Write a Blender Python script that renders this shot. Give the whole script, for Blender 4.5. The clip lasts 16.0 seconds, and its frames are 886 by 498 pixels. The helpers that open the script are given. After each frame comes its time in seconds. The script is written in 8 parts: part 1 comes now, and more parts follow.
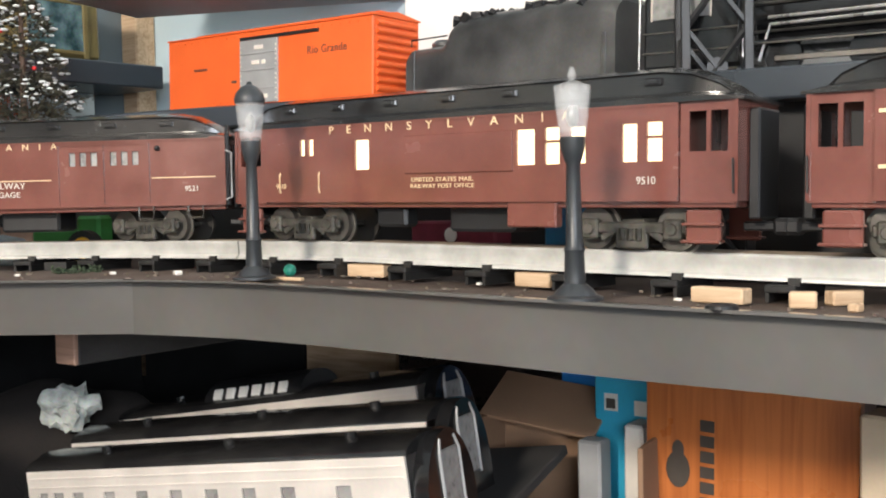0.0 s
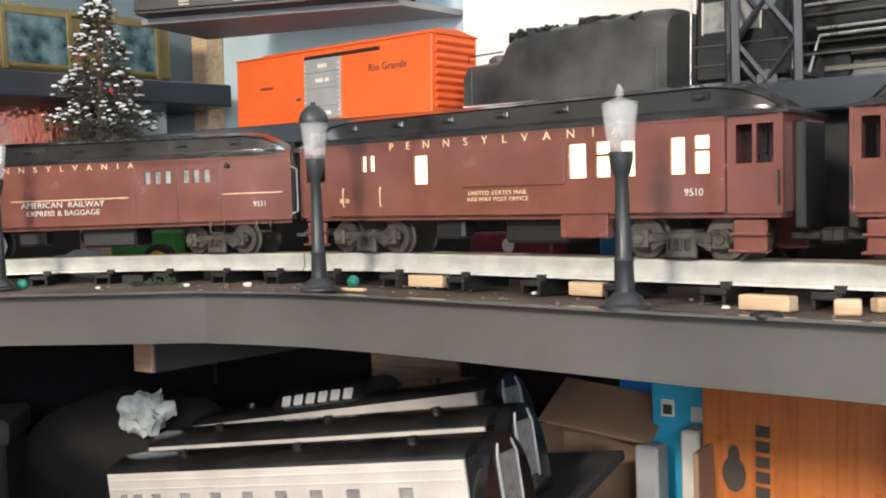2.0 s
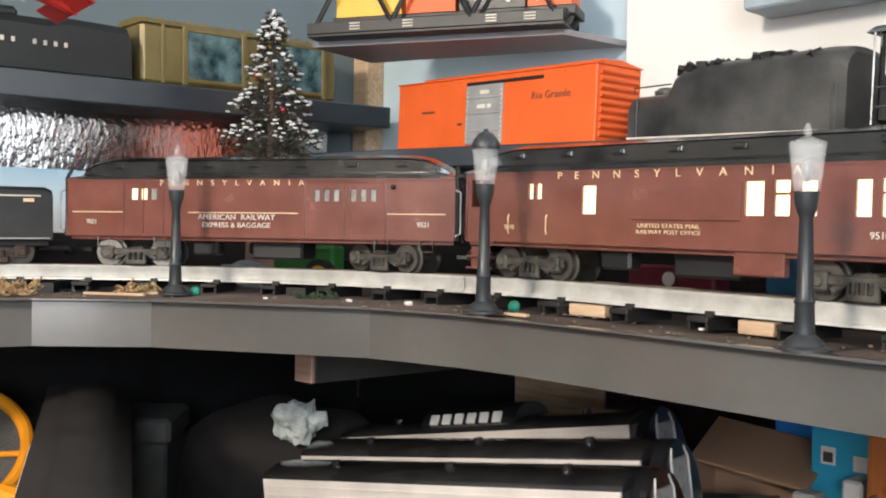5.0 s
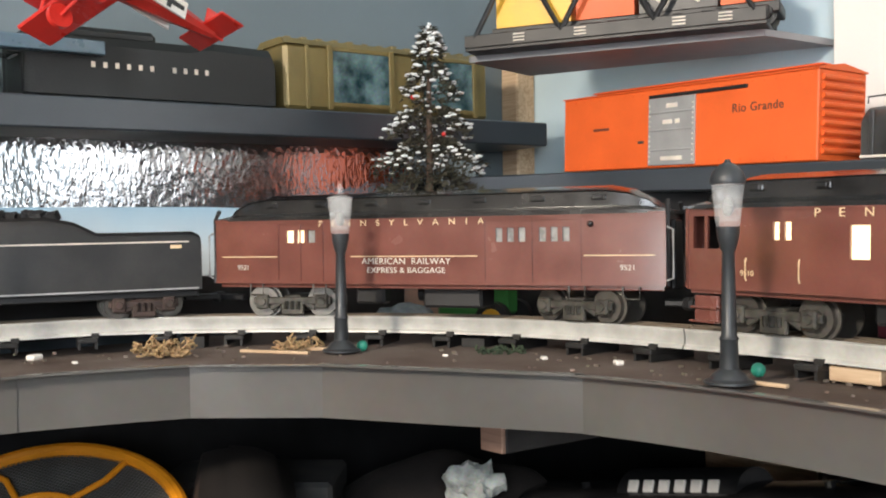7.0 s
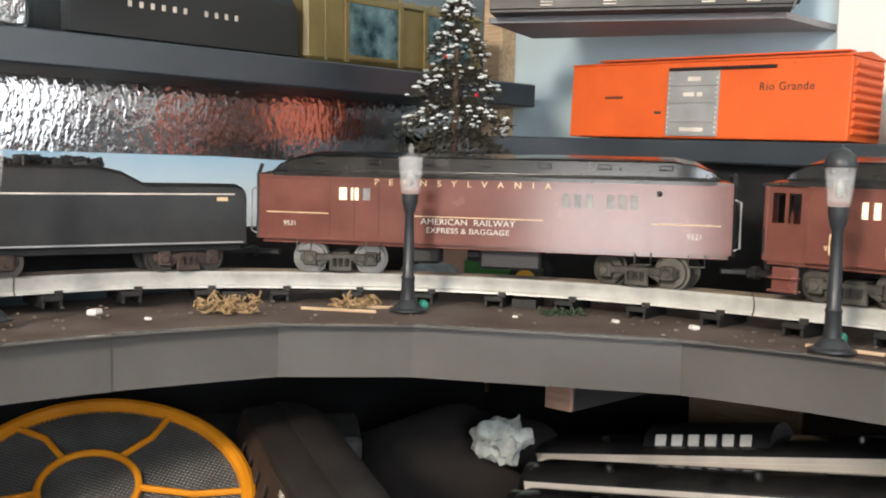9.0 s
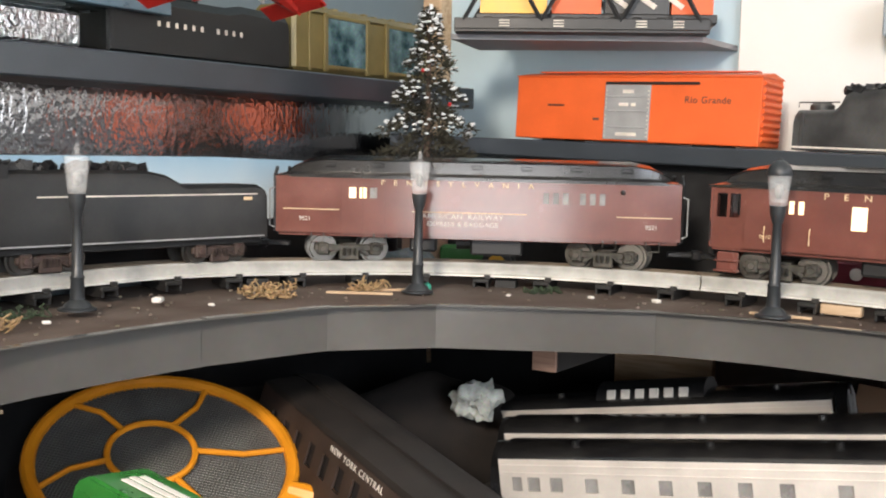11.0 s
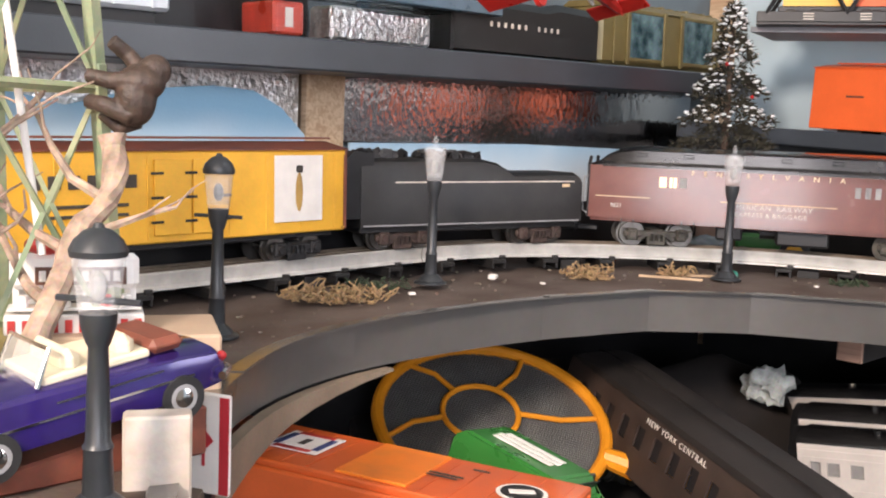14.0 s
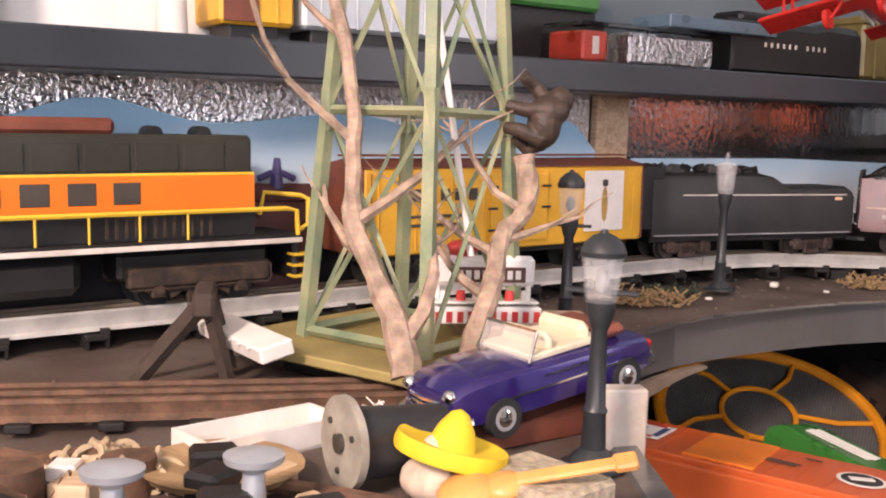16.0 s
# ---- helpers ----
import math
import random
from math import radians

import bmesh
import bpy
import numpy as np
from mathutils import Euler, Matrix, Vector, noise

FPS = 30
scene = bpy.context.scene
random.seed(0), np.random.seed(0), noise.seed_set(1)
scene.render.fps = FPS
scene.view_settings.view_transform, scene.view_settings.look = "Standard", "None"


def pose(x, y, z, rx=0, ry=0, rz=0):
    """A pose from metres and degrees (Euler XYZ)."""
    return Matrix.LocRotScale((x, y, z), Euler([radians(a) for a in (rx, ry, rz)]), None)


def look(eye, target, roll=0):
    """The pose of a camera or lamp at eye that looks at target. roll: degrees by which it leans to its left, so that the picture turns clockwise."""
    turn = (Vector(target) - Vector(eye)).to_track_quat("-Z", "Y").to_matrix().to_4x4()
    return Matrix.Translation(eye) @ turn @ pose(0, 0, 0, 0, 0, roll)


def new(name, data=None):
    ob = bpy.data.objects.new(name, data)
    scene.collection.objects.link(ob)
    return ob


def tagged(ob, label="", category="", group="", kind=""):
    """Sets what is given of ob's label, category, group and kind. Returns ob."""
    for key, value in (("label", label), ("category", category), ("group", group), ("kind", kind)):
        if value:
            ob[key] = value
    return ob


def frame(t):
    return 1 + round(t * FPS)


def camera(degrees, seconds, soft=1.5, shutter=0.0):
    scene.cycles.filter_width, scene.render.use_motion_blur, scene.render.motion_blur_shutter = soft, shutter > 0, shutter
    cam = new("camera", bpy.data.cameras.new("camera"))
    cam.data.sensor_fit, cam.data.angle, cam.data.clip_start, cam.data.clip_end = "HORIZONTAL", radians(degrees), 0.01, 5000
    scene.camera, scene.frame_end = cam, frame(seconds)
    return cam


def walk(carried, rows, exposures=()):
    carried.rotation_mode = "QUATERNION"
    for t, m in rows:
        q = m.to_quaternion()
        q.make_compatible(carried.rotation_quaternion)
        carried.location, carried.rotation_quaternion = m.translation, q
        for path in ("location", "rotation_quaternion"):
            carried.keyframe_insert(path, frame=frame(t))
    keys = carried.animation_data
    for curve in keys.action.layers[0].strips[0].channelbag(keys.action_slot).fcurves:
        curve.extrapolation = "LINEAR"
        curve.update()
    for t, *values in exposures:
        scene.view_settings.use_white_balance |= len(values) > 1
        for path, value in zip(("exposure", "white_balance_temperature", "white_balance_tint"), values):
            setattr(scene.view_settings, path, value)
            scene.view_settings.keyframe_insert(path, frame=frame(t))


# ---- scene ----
cam = camera(47.5, 16.0, soft=2.0)
PATH = [
    (0, (0.005, 0.119, 1.208), (-0.018, 2.117, 1.125), -1.2),
    (0.5, (0.002, 0.12, 1.207), (-0.019, 2.119, 1.131), -1.1),
    (1, (0.003, 0.118, 1.208), (-0.025, 2.117, 1.136), -0.9),
    (1.5, (0.006, 0.105, 1.211), (-0.064, 2.103, 1.147), -1.4),
    (2, (0.011, 0.094, 1.211), (-0.14, 2.088, 1.147), -1.9),
    (2.5, (-0.003, 0.088, 1.21), (-0.301, 2.065, 1.156), -1.7),
    (3, (-0.012, 0.08, 1.212), (-0.436, 2.034, 1.185), -0.7),
    (3.5, (-0.017, 0.07, 1.212), (-0.489, 2.013, 1.203), -0.0),
    (4, (-0.012, 0.07, 1.21), (-0.436, 2.025, 1.207), 1.0),
    (4.2, (-0.011, 0.078, 1.211), (-0.419, 2.036, 1.209), 0.7),
    (6.3, (-0.049, 0.087, 1.215), (-0.454, 2.045, 1.180), 2.0),
    (6.5, (-0.061, 0.11, 1.226), (-0.514, 2.059, 1.217), 2.0),
    (7, (-0.112, 0.176, 1.246), (-0.702, 2.087, 1.233), -0.6),
    (7.5, (-0.156, 0.234, 1.254), (-0.748, 2.145, 1.258), 0.7),
    (8, (-0.189, 0.242, 1.255), (-0.877, 2.12, 1.24), 1.3),
    (8.5, (-0.238, 0.19, 1.234), (-0.822, 2.103, 1.225), 3.1),
    (8.7, (-0.256, 0.162, 1.247), (-0.677, 2.114, 1.140), 1.6),
    (10.8, (-0.417, -0.013, 1.278), (-0.391, 1.981, 1.130), 1.6),
    (11, (-0.417, -0.025, 1.277), (-0.359, 1.968, 1.117), 1.4),
    (11.5, (-0.423, -0.045, 1.282), (-0.243, 1.939, 1.103), 1.2),
    (12, (-0.443, -0.076, 1.285), (-0.154, 1.892, 1.08), 1.8),
    (12.5, (-0.461, -0.096, 1.289), (-0.244, 1.879, 1.06), 0.6),
    (13, (-0.484, -0.085, 1.286), (-0.498, 1.903, 1.069), 0.6),
    (13.5, (-0.491, -0.07, 1.294), (-0.706, 1.909, 1.109), 1.6),
    (14, (-0.512, -0.103, 1.292), (-0.862, 1.853, 1.063), 2.4),
    (14.5, (-0.537, -0.138, 1.295), (-0.923, 1.812, 1.068), 2.3),
    (15, (-0.569, -0.166, 1.295), (-1.018, 1.772, 1.086), 2.8),
    (15.5, (-0.598, -0.196, 1.294), (-1.17, 1.709, 1.087), 2.7),
    (16, (-0.614, -0.214, 1.293), (-1.266, 1.664, 1.073), 2.1),
]
EXPOSURES = [(0.0, 0.68, 6000, 10), (3.5, 0.57, 6000, 10), (7.5, 0.45, 6100, 10), (12.0, 0.46, 6100, 13), (14.5, 0.48, 6200, 21), (15.0, 0.38, 6300, 23), (16.0, 0.02, 6500, 30)]
walk(cam, [(t, look(eye, target, roll)) for t, eye, target, roll in PATH], EXPOSURES)

# ---- light ----
world = bpy.data.worlds.new("world")
scene.world = world
world.use_nodes = True
world.node_tree.nodes["Background"].inputs["Color"].default_value = (0.55, 0.62, 0.7, 1)
world.node_tree.nodes["Background"].inputs["Strength"].default_value = 0.12


def area_lamp(name, m, sx, sy, watts, colour):
    data = bpy.data.lights.new(name, "AREA")
    data.shape, data.size, data.size_y, data.energy, data.color = "RECTANGLE", sx, sy, watts, colour
    ob = new(name, data)
    ob.matrix_world = m
    return ob


area_lamp("ceiling_lamp", look((-0.98, -1.1, 1.98), (-0.4, 0.8, 1.2)), 0.24, 0.24, 34, (1.0, 0.85, 0.67))
area_lamp("window_daylight", look((0.45, -1.9, 1.75), (-0.2, 0.9, 1.2)), 1.1, 0.9, 31, (0.95, 0.97, 0.98))
area_lamp("rear_window_daylight", look((-0.74, -1.92, 1.12), (-0.4, 0.9, 1.2)), 0.58, 0.42, 5.6, (1.0, 0.96, 0.9))
area_lamp("side_window_daylight", pose(*(0.55 * 0.819 + 0.9 * 0.574, -0.55 * 0.574 + 0.9 * 0.819, 1.55), 90, 0, -35), 0.75, 0.75, 9, (0.95, 0.98, 1.0))

# ---- materials ----


def mat(name, colour, rough=0.6, metal=0.0, vary=0.25, scale=40.0, fine=400.0, bump=0.15, dirt=None, coat=0.0, trans=0.0, per_object=0.0):
    """A painted or raw surface: two scales of colour change, a little dirt, fine relief."""
    m = bpy.data.materials.new(name)
    m.use_nodes = True
    nt = m.node_tree
    b = nt.nodes["Principled BSDF"]
    co = nt.nodes.new("ShaderNodeTexCoord")
    big = nt.nodes.new("ShaderNodeTexNoise")
    big.inputs["Scale"].default_value, big.inputs["Detail"].default_value = scale, 5
    small = nt.nodes.new("ShaderNodeTexNoise")
    small.inputs["Scale"].default_value, small.inputs["Detail"].default_value = fine, 3
    for n in (big, small):
        nt.links.new(co.outputs["Object"], n.inputs["Vector"])
    ramp = nt.nodes.new("ShaderNodeMapRange")
    ramp.inputs["From Min"].default_value, ramp.inputs["From Max"].default_value = 0.32, 0.68
    nt.links.new(big.outputs["Fac"], ramp.inputs["Value"])
    mix = nt.nodes.new("ShaderNodeMix")
    mix.data_type = "RGBA"
    lo = tuple(c * (1 - vary) for c in colour)
    hi = tuple(min(1, c * (1 + vary)) for c in colour) if dirt is None else dirt
    mix.inputs["A"].default_value, mix.inputs["B"].default_value = (*lo, 1), (*hi, 1)
    nt.links.new(ramp.outputs["Result"], mix.inputs["Factor"])
    mix2 = nt.nodes.new("ShaderNodeMix")
    mix2.data_type, mix2.blend_type = "RGBA", "MULTIPLY"
    mix2.inputs["Factor"].default_value = min(1.0, vary * 1.2)
    nt.links.new(mix.outputs["Result"], mix2.inputs["A"])
    nt.links.new(small.outputs["Color"], mix2.inputs["B"])
    out = mix2.outputs["Result"]
    if per_object:
        info = nt.nodes.new("ShaderNodeObjectInfo")
        hsv = nt.nodes.new("ShaderNodeHueSaturation")
        mr = nt.nodes.new("ShaderNodeMapRange")
        mr.inputs["To Min"].default_value, mr.inputs["To Max"].default_value = 1 - per_object, 1 + per_object
        nt.links.new(info.outputs["Random"], mr.inputs["Value"])
        nt.links.new(mr.outputs["Result"], hsv.inputs["Value"])
        nt.links.new(out, hsv.inputs["Color"])
        out = hsv.outputs["Color"]
    nt.links.new(out, b.inputs["Base Color"])
    rr = nt.nodes.new("ShaderNodeMapRange")
    rr.inputs["To Min"].default_value, rr.inputs["To Max"].default_value = max(0.03, rough - 0.12), min(1, rough + 0.12)
    nt.links.new(big.outputs["Fac"], rr.inputs["Value"])
    nt.links.new(rr.outputs["Result"], b.inputs["Roughness"])
    b.inputs["Metallic"].default_value = metal
    b.inputs["Coat Weight"].default_value = coat
    b.inputs["Coat Roughness"].default_value = 0.12
    b.inputs["Transmission Weight"].default_value = trans
    if bump:
        bp = nt.nodes.new("ShaderNodeBump")
        bp.inputs["Strength"].default_value, bp.inputs["Distance"].default_value = bump, 0.001
        nt.links.new(small.outputs["Fac"], bp.inputs["Height"])
        nt.links.new(bp.outputs["Normal"], b.inputs["Normal"])
    return m


def glow(name, colour, strength):
    m = bpy.data.materials.new(name)
    m.use_nodes = True
    b = m.node_tree.nodes["Principled BSDF"]
    b.inputs["Base Color"].default_value = (*colour, 1)
    b.inputs["Emission Color"].default_value = (*colour, 1)
    b.inputs["Emission Strength"].default_value = strength
    return m


def wood(name, colour, dark, rough=0.6, stretch=(4, 60, 60), scale=3.0, coat=0.0):
    m = mat(name, colour, rough, vary=0.12, scale=20, coat=coat)
    nt = m.node_tree
    b = nt.nodes["Principled BSDF"]
    co = nt.nodes.new("ShaderNodeTexCoord")
    mp = nt.nodes.new("ShaderNodeMapping")
    mp.inputs["Scale"].default_value = stretch
    nz = nt.nodes.new("ShaderNodeTexNoise")
    nz.inputs["Scale"].default_value, nz.inputs["Detail"].default_value, nz.inputs["Distortion"].default_value = scale, 6, 1.2
    mx = nt.nodes.new("ShaderNodeMix")
    mx.data_type = "RGBA"
    mx.inputs["A"].default_value, mx.inputs["B"].default_value = (*dark, 1), (*colour, 1)
    nt.links.new(co.outputs["Object"], mp.inputs["Vector"])
    nt.links.new(mp.outputs["Vector"], nz.inputs["Vector"])
    rp = nt.nodes.new("ShaderNodeMapRange")
    rp.inputs["From Min"].default_value, rp.inputs["From Max"].default_value = 0.35, 0.6
    nt.links.new(nz.outputs["Fac"], rp.inputs["Value"])
    nt.links.new(rp.outputs["Result"], mx.inputs["Factor"])
    nt.links.new(mx.outputs["Result"], b.inputs["Base Color"])
    return m


def glass(name, colour=(0.95, 0.97, 0.97), rough=0.08, ior=1.3):
    m = bpy.data.materials.new(name)
    m.use_nodes = True
    b = m.node_tree.nodes["Principled BSDF"]
    b.inputs["Base Color"].default_value = (*colour, 1)
    b.inputs["Transmission Weight"].default_value = 1
    b.inputs["Roughness"].default_value = rough
    b.inputs["IOR"].default_value = ior
    return m


def hammered(name, colour, rough, metal, scale, strength, stretch=(1, 1, 1)):
    """A glossy sheet with a beaten, rippled face."""
    m = bpy.data.materials.new(name)
    m.use_nodes = True
    nt = m.node_tree
    b = nt.nodes["Principled BSDF"]
    b.inputs["Base Color"].default_value = (*colour, 1)
    b.inputs["Metallic"].default_value, b.inputs["Roughness"].default_value = metal, rough
    co = nt.nodes.new("ShaderNodeTexCoord")
    mp = nt.nodes.new("ShaderNodeMapping")
    mp.inputs["Scale"].default_value = stretch
    nz = nt.nodes.new("ShaderNodeTexNoise")
    nz.inputs["Scale"].default_value, nz.inputs["Detail"].default_value = scale, 2
    wv = nt.nodes.new("ShaderNodeTexNoise")
    wv.inputs["Scale"].default_value, wv.inputs["Detail"].default_value = scale * 0.13, 1
    ad = nt.nodes.new("ShaderNodeMath")
    ad.operation = "MULTIPLY_ADD"
    ad.inputs[1].default_value = 1.5
    bp = nt.nodes.new("ShaderNodeBump")
    bp.inputs["Strength"].default_value, bp.inputs["Distance"].default_value = strength, 0.004
    nt.links.new(co.outputs["Object"], mp.inputs["Vector"])
    nt.links.new(mp.outputs["Vector"], nz.inputs["Vector"])
    nt.links.new(mp.outputs["Vector"], wv.inputs["Vector"])
    nt.links.new(wv.outputs["Fac"], ad.inputs[0])
    nt.links.new(nz.outputs["Fac"], ad.inputs[2])
    nt.links.new(ad.outputs["Value"], bp.inputs["Height"])
    nt.links.new(bp.outputs["Normal"], b.inputs["Normal"])
    return m


M_TUSCAN = mat("tuscan_red_paint", (0.178, 0.063, 0.048), 0.24, vary=0.16, scale=30, bump=0.03, coat=0.8)
M_ROOFBLK = mat("black_roof_paint", (0.014, 0.014, 0.016), 0.2, vary=0.3, scale=40, dirt=(0.03, 0.029, 0.028), bump=0.05, coat=0.6)
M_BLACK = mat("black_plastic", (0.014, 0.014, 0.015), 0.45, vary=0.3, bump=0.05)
M_IRON = mat("dusty_cast_truck", (0.07, 0.066, 0.055), 0.6, metal=0.3, vary=0.4, scale=120, dirt=(0.13, 0.12, 0.1), bump=0.4)
M_STEEL = mat("worn_wheel_steel", (0.17, 0.16, 0.145), 0.42, metal=0.9, vary=0.2, bump=0.1)
M_RAIL = mat("dull_rail_metal", (0.58, 0.57, 0.53), 0.48, metal=0.25, vary=0.15, scale=60, bump=0.1)
M_DULLRAIL = mat("brown_tarnished_rail", (0.24, 0.19, 0.14), 0.5, metal=0.3, vary=0.2, scale=60, bump=0.1)
M_TIE = mat("black_track_tie", (0.018, 0.017, 0.016), 0.6, vary=0.4, bump=0.2)
M_BOARD = mat("dusty_brown_board", (0.12, 0.075, 0.054), 0.9, vary=0.3, scale=14, fine=260, bump=0.5, dirt=(0.16, 0.125, 0.105))
M_FASCIA = mat("grey_fascia_strip", (0.11, 0.105, 0.098), 0.22, vary=0.12, scale=9, fine=120, bump=0.04, coat=0.5)
M_LAMPPOST = mat("grey_green_lamp_plastic", (0.03, 0.034, 0.038), 0.4, vary=0.2, bump=0.06)
M_GLOBE = mat("clear_plastic_globe", (0.92, 0.93, 0.93), 0.12, vary=0.04, bump=0.0)
M_GLOBE.node_tree.nodes["Principled BSDF"].inputs["Alpha"].default_value = 0.14
M_LIT = glow("lit_window", (1.0, 0.78, 0.46), 1.0)
M_FROST = mat("frosted_window", (0.3, 0.3, 0.29), 0.3, vary=0.25, scale=150)
M_GOLD = mat("pale_gold_lettering", (0.82, 0.6, 0.36), 0.5, vary=0.15, bump=0.02)
M_LETTER = mat("cream_lettering", (0.75, 0.68, 0.6), 0.6, vary=0.2)
M_DARKHOLE = mat("dark_opening", (0.012, 0.009, 0.009), 0.7)
M_SHELF = mat("dark_slate_shelf_paint", (0.042, 0.05, 0.06), 0.32, vary=0.15, scale=12, bump=0.08)
M_WALL = mat("pale_blue_wall", (0.52, 0.66, 0.74), 0.85, vary=0.06, scale=5, bump=0.1)
M_WHITE = mat("white_wall_board", (0.82, 0.81, 0.78), 0.8, vary=0.04, scale=4, bump=0.1)
M_PANEL = hammered("glossy_hammered_panel", (0.42, 0.42, 0.43), 0.1, 1.0, 200, 0.16, (1, 1, 0.5))
M_FOIL = hammered("crinkled_silver_foil", (0.86, 0.87, 0.88), 0.28, 1.0, 200, 1.0)
M_PINE = wood("raw_pine", (0.62, 0.46, 0.3), (0.45, 0.3, 0.18), 0.75)
M_ORANGE = mat("orange_boxcar_paint", (0.78, 0.125, 0.02), 0.5, vary=0.08, scale=20, bump=0.05)
M_SILVERDOOR = mat("silver_door_paint", (0.4, 0.4, 0.4), 0.5, metal=0.3, vary=0.1)
M_ALU = mat("satin_aluminium_side", (0.78, 0.72, 0.66), 0.45, metal=0.35, vary=0.1, scale=25, bump=0.04)
# near-black: the shade under the layout board is put into this colour
M_SHADOWWOOD = mat("shadow_dark_wood", (0.018, 0.014, 0.012), 0.75, vary=0.3, scale=10, bump=0.2)
M_TENDER = mat("grey_black_tender_paint", (0.02, 0.02, 0.022), 0.42, vary=0.3, scale=25, dirt=(0.034, 0.033, 0.032), bump=0.06)
M_COAL = mat("coal_load", (0.012, 0.012, 0.013), 0.5, vary=0.3, scale=200, fine=500, bump=0.8)

# ---- mesh building ----


def bm_new():
    return bmesh.new()


def add_box(bm, c, s, bevel=0.0, rot=None):
    """A box with centre c and size s, with softened edges."""
    m = Matrix.Translation(c) @ (rot if rot else Matrix.Identity(4)) @ Matrix.Diagonal((*s, 1))
    r = bmesh.ops.create_cube(bm, size=1, matrix=m)
    if bevel:
        edges = list({e for v in r["verts"] for e in v.link_edges})
        bmesh.ops.bevel(bm, geom=edges, offset=bevel, segments=1, affect="EDGES")
    return bm


def add_cyl(bm, p0, p1, r0, r1=None, n=12, caps=True):
    p0, p1 = Vector(p0), Vector(p1)
    d = p1 - p0
    q = d.to_track_quat("Z", "Y").to_matrix().to_4x4()
    bmesh.ops.create_cone(bm, cap_ends=caps, segments=n, radius1=r0, radius2=r0 if r1 is None else r1, depth=d.length, matrix=Matrix.Translation((p0 + p1) / 2) @ q)
    return bm


def add_ball(bm, c, r, n=10, squash=(1, 1, 1)):
    bmesh.ops.create_uvsphere(bm, u_segments=n, v_segments=max(6, n - 2), radius=r, matrix=Matrix.Translation(c) @ Matrix.Diagonal((*squash, 1)))
    return bm


def add_lathe(bm, prof, n=16, at=(0, 0, 0)):
    """Turn a profile of (radius, height) about the upright axis."""
    rings = []
    for r, z in prof:
        rings.append([bm.verts.new((at[0] + r * math.cos(6.28318 * i / n), at[1] + r * math.sin(6.28318 * i / n), at[2] + z)) for i in range(n)])
    for lo, hi in zip(rings, rings[1:]):
        for i in range(n):
            bm.faces.new((lo[i], lo[(i + 1) % n], hi[(i + 1) % n], hi[i]))
    bm.faces.new(list(reversed(rings[0])))
    bm.faces.new(rings[-1])
    return bm


def add_loft(bm, sections, cap=True):
    """Skin closed sections (lists of points, all of one count)."""
    rings = [[bm.verts.new(p) for p in sec] for sec in sections]
    n = len(rings[0])
    for lo, hi in zip(rings, rings[1:]):
        for i in range(n):
            bm.faces.new((lo[i], lo[(i + 1) % n], hi[(i + 1) % n], hi[i]))
    if cap:
        bm.faces.new(list(reversed(rings[0])))
        bm.faces.new(rings[-1])
    return bm


def add_tube(bm, pts, r, n=8, closed=False):
    """A round rod along points; r may be a number or one radius a point."""
    pts = [Vector(p) for p in pts]
    rs = r if isinstance(r, (list, tuple)) else [r] * len(pts)
    rings = []
    up = Vector((0.013, 0.021, 1))
    for i, p in enumerate(pts):
        a = pts[i - 1] if i or closed else p
        b = pts[(i + 1) % len(pts)] if i < len(pts) - 1 or closed else p
        d = (b - a).normalized()
        s = d.cross(up)
        s = s.normalized() if s.length > 1e-4 else Vector((1, 0, 0))
        u = s.cross(d)
        rings.append([bm.verts.new(p + rs[i] * (s * math.cos(6.28318 * k / n) + u * math.sin(6.28318 * k / n))) for k in range(n)])
    m = len(rings)
    for i in range(m if closed else m - 1):
        lo, hi = rings[i], rings[(i + 1) % m]
        for k in range(n):
            bm.faces.new((lo[k], lo[(k + 1) % n], hi[(k + 1) % n], hi[k]))
    if not closed:
        bm.faces.new(list(reversed(rings[0])))
        bm.faces.new(rings[-1])
    return bm


def add_extrude(bm, prof, axis, lo, hi):
    """A flat outline pushed along an axis. prof: points in the two other axes, in order."""
    def p(uv, w):
        if axis == "x":
            return (w, uv[0], uv[1])
        if axis == "y":
            return (uv[0], w, uv[1])
        return (uv[0], uv[1], w)
    a = [bm.verts.new(p(q, lo)) for q in prof]
    b = [bm.verts.new(p(q, hi)) for q in prof]
    n = len(prof)
    for i in range(n):
        bm.faces.new((a[i], a[(i + 1) % n], b[(i + 1) % n], b[i]))
    bm.faces.new(list(reversed(a)))
    bm.faces.new(b)
    return bm


def finish(bm, name, material, smooth=True):
    bmesh.ops.recalc_face_normals(bm, faces=bm.faces)
    me = bpy.data.meshes.new(name)
    bm.to_mesh(me)
    bm.free()
    me.materials.append(material)
    if smooth:
        me.shade_smooth()
        me.set_sharp_from_angle(angle=radians(32))
    return me


def part(name, bm, material, parent, label="", smooth=True):
    ob = new(name, finish(bm, name, material, smooth))
    ob.parent = parent
    if label:
        ob["label"] = label
    return ob


def thing(name, m, label, category, group="", kind=""):
    ob = new(name)
    ob.empty_display_size = 0.02
    ob.matrix_world = m
    return tagged(ob, label, category, group, kind)


def solo(name, bm, material, m, label, category, group="", kind="", smooth=True):
    ob = new(name, finish(bm, name, material, smooth))
    ob.matrix_world = m
    return tagged(ob, label, category, group, kind)


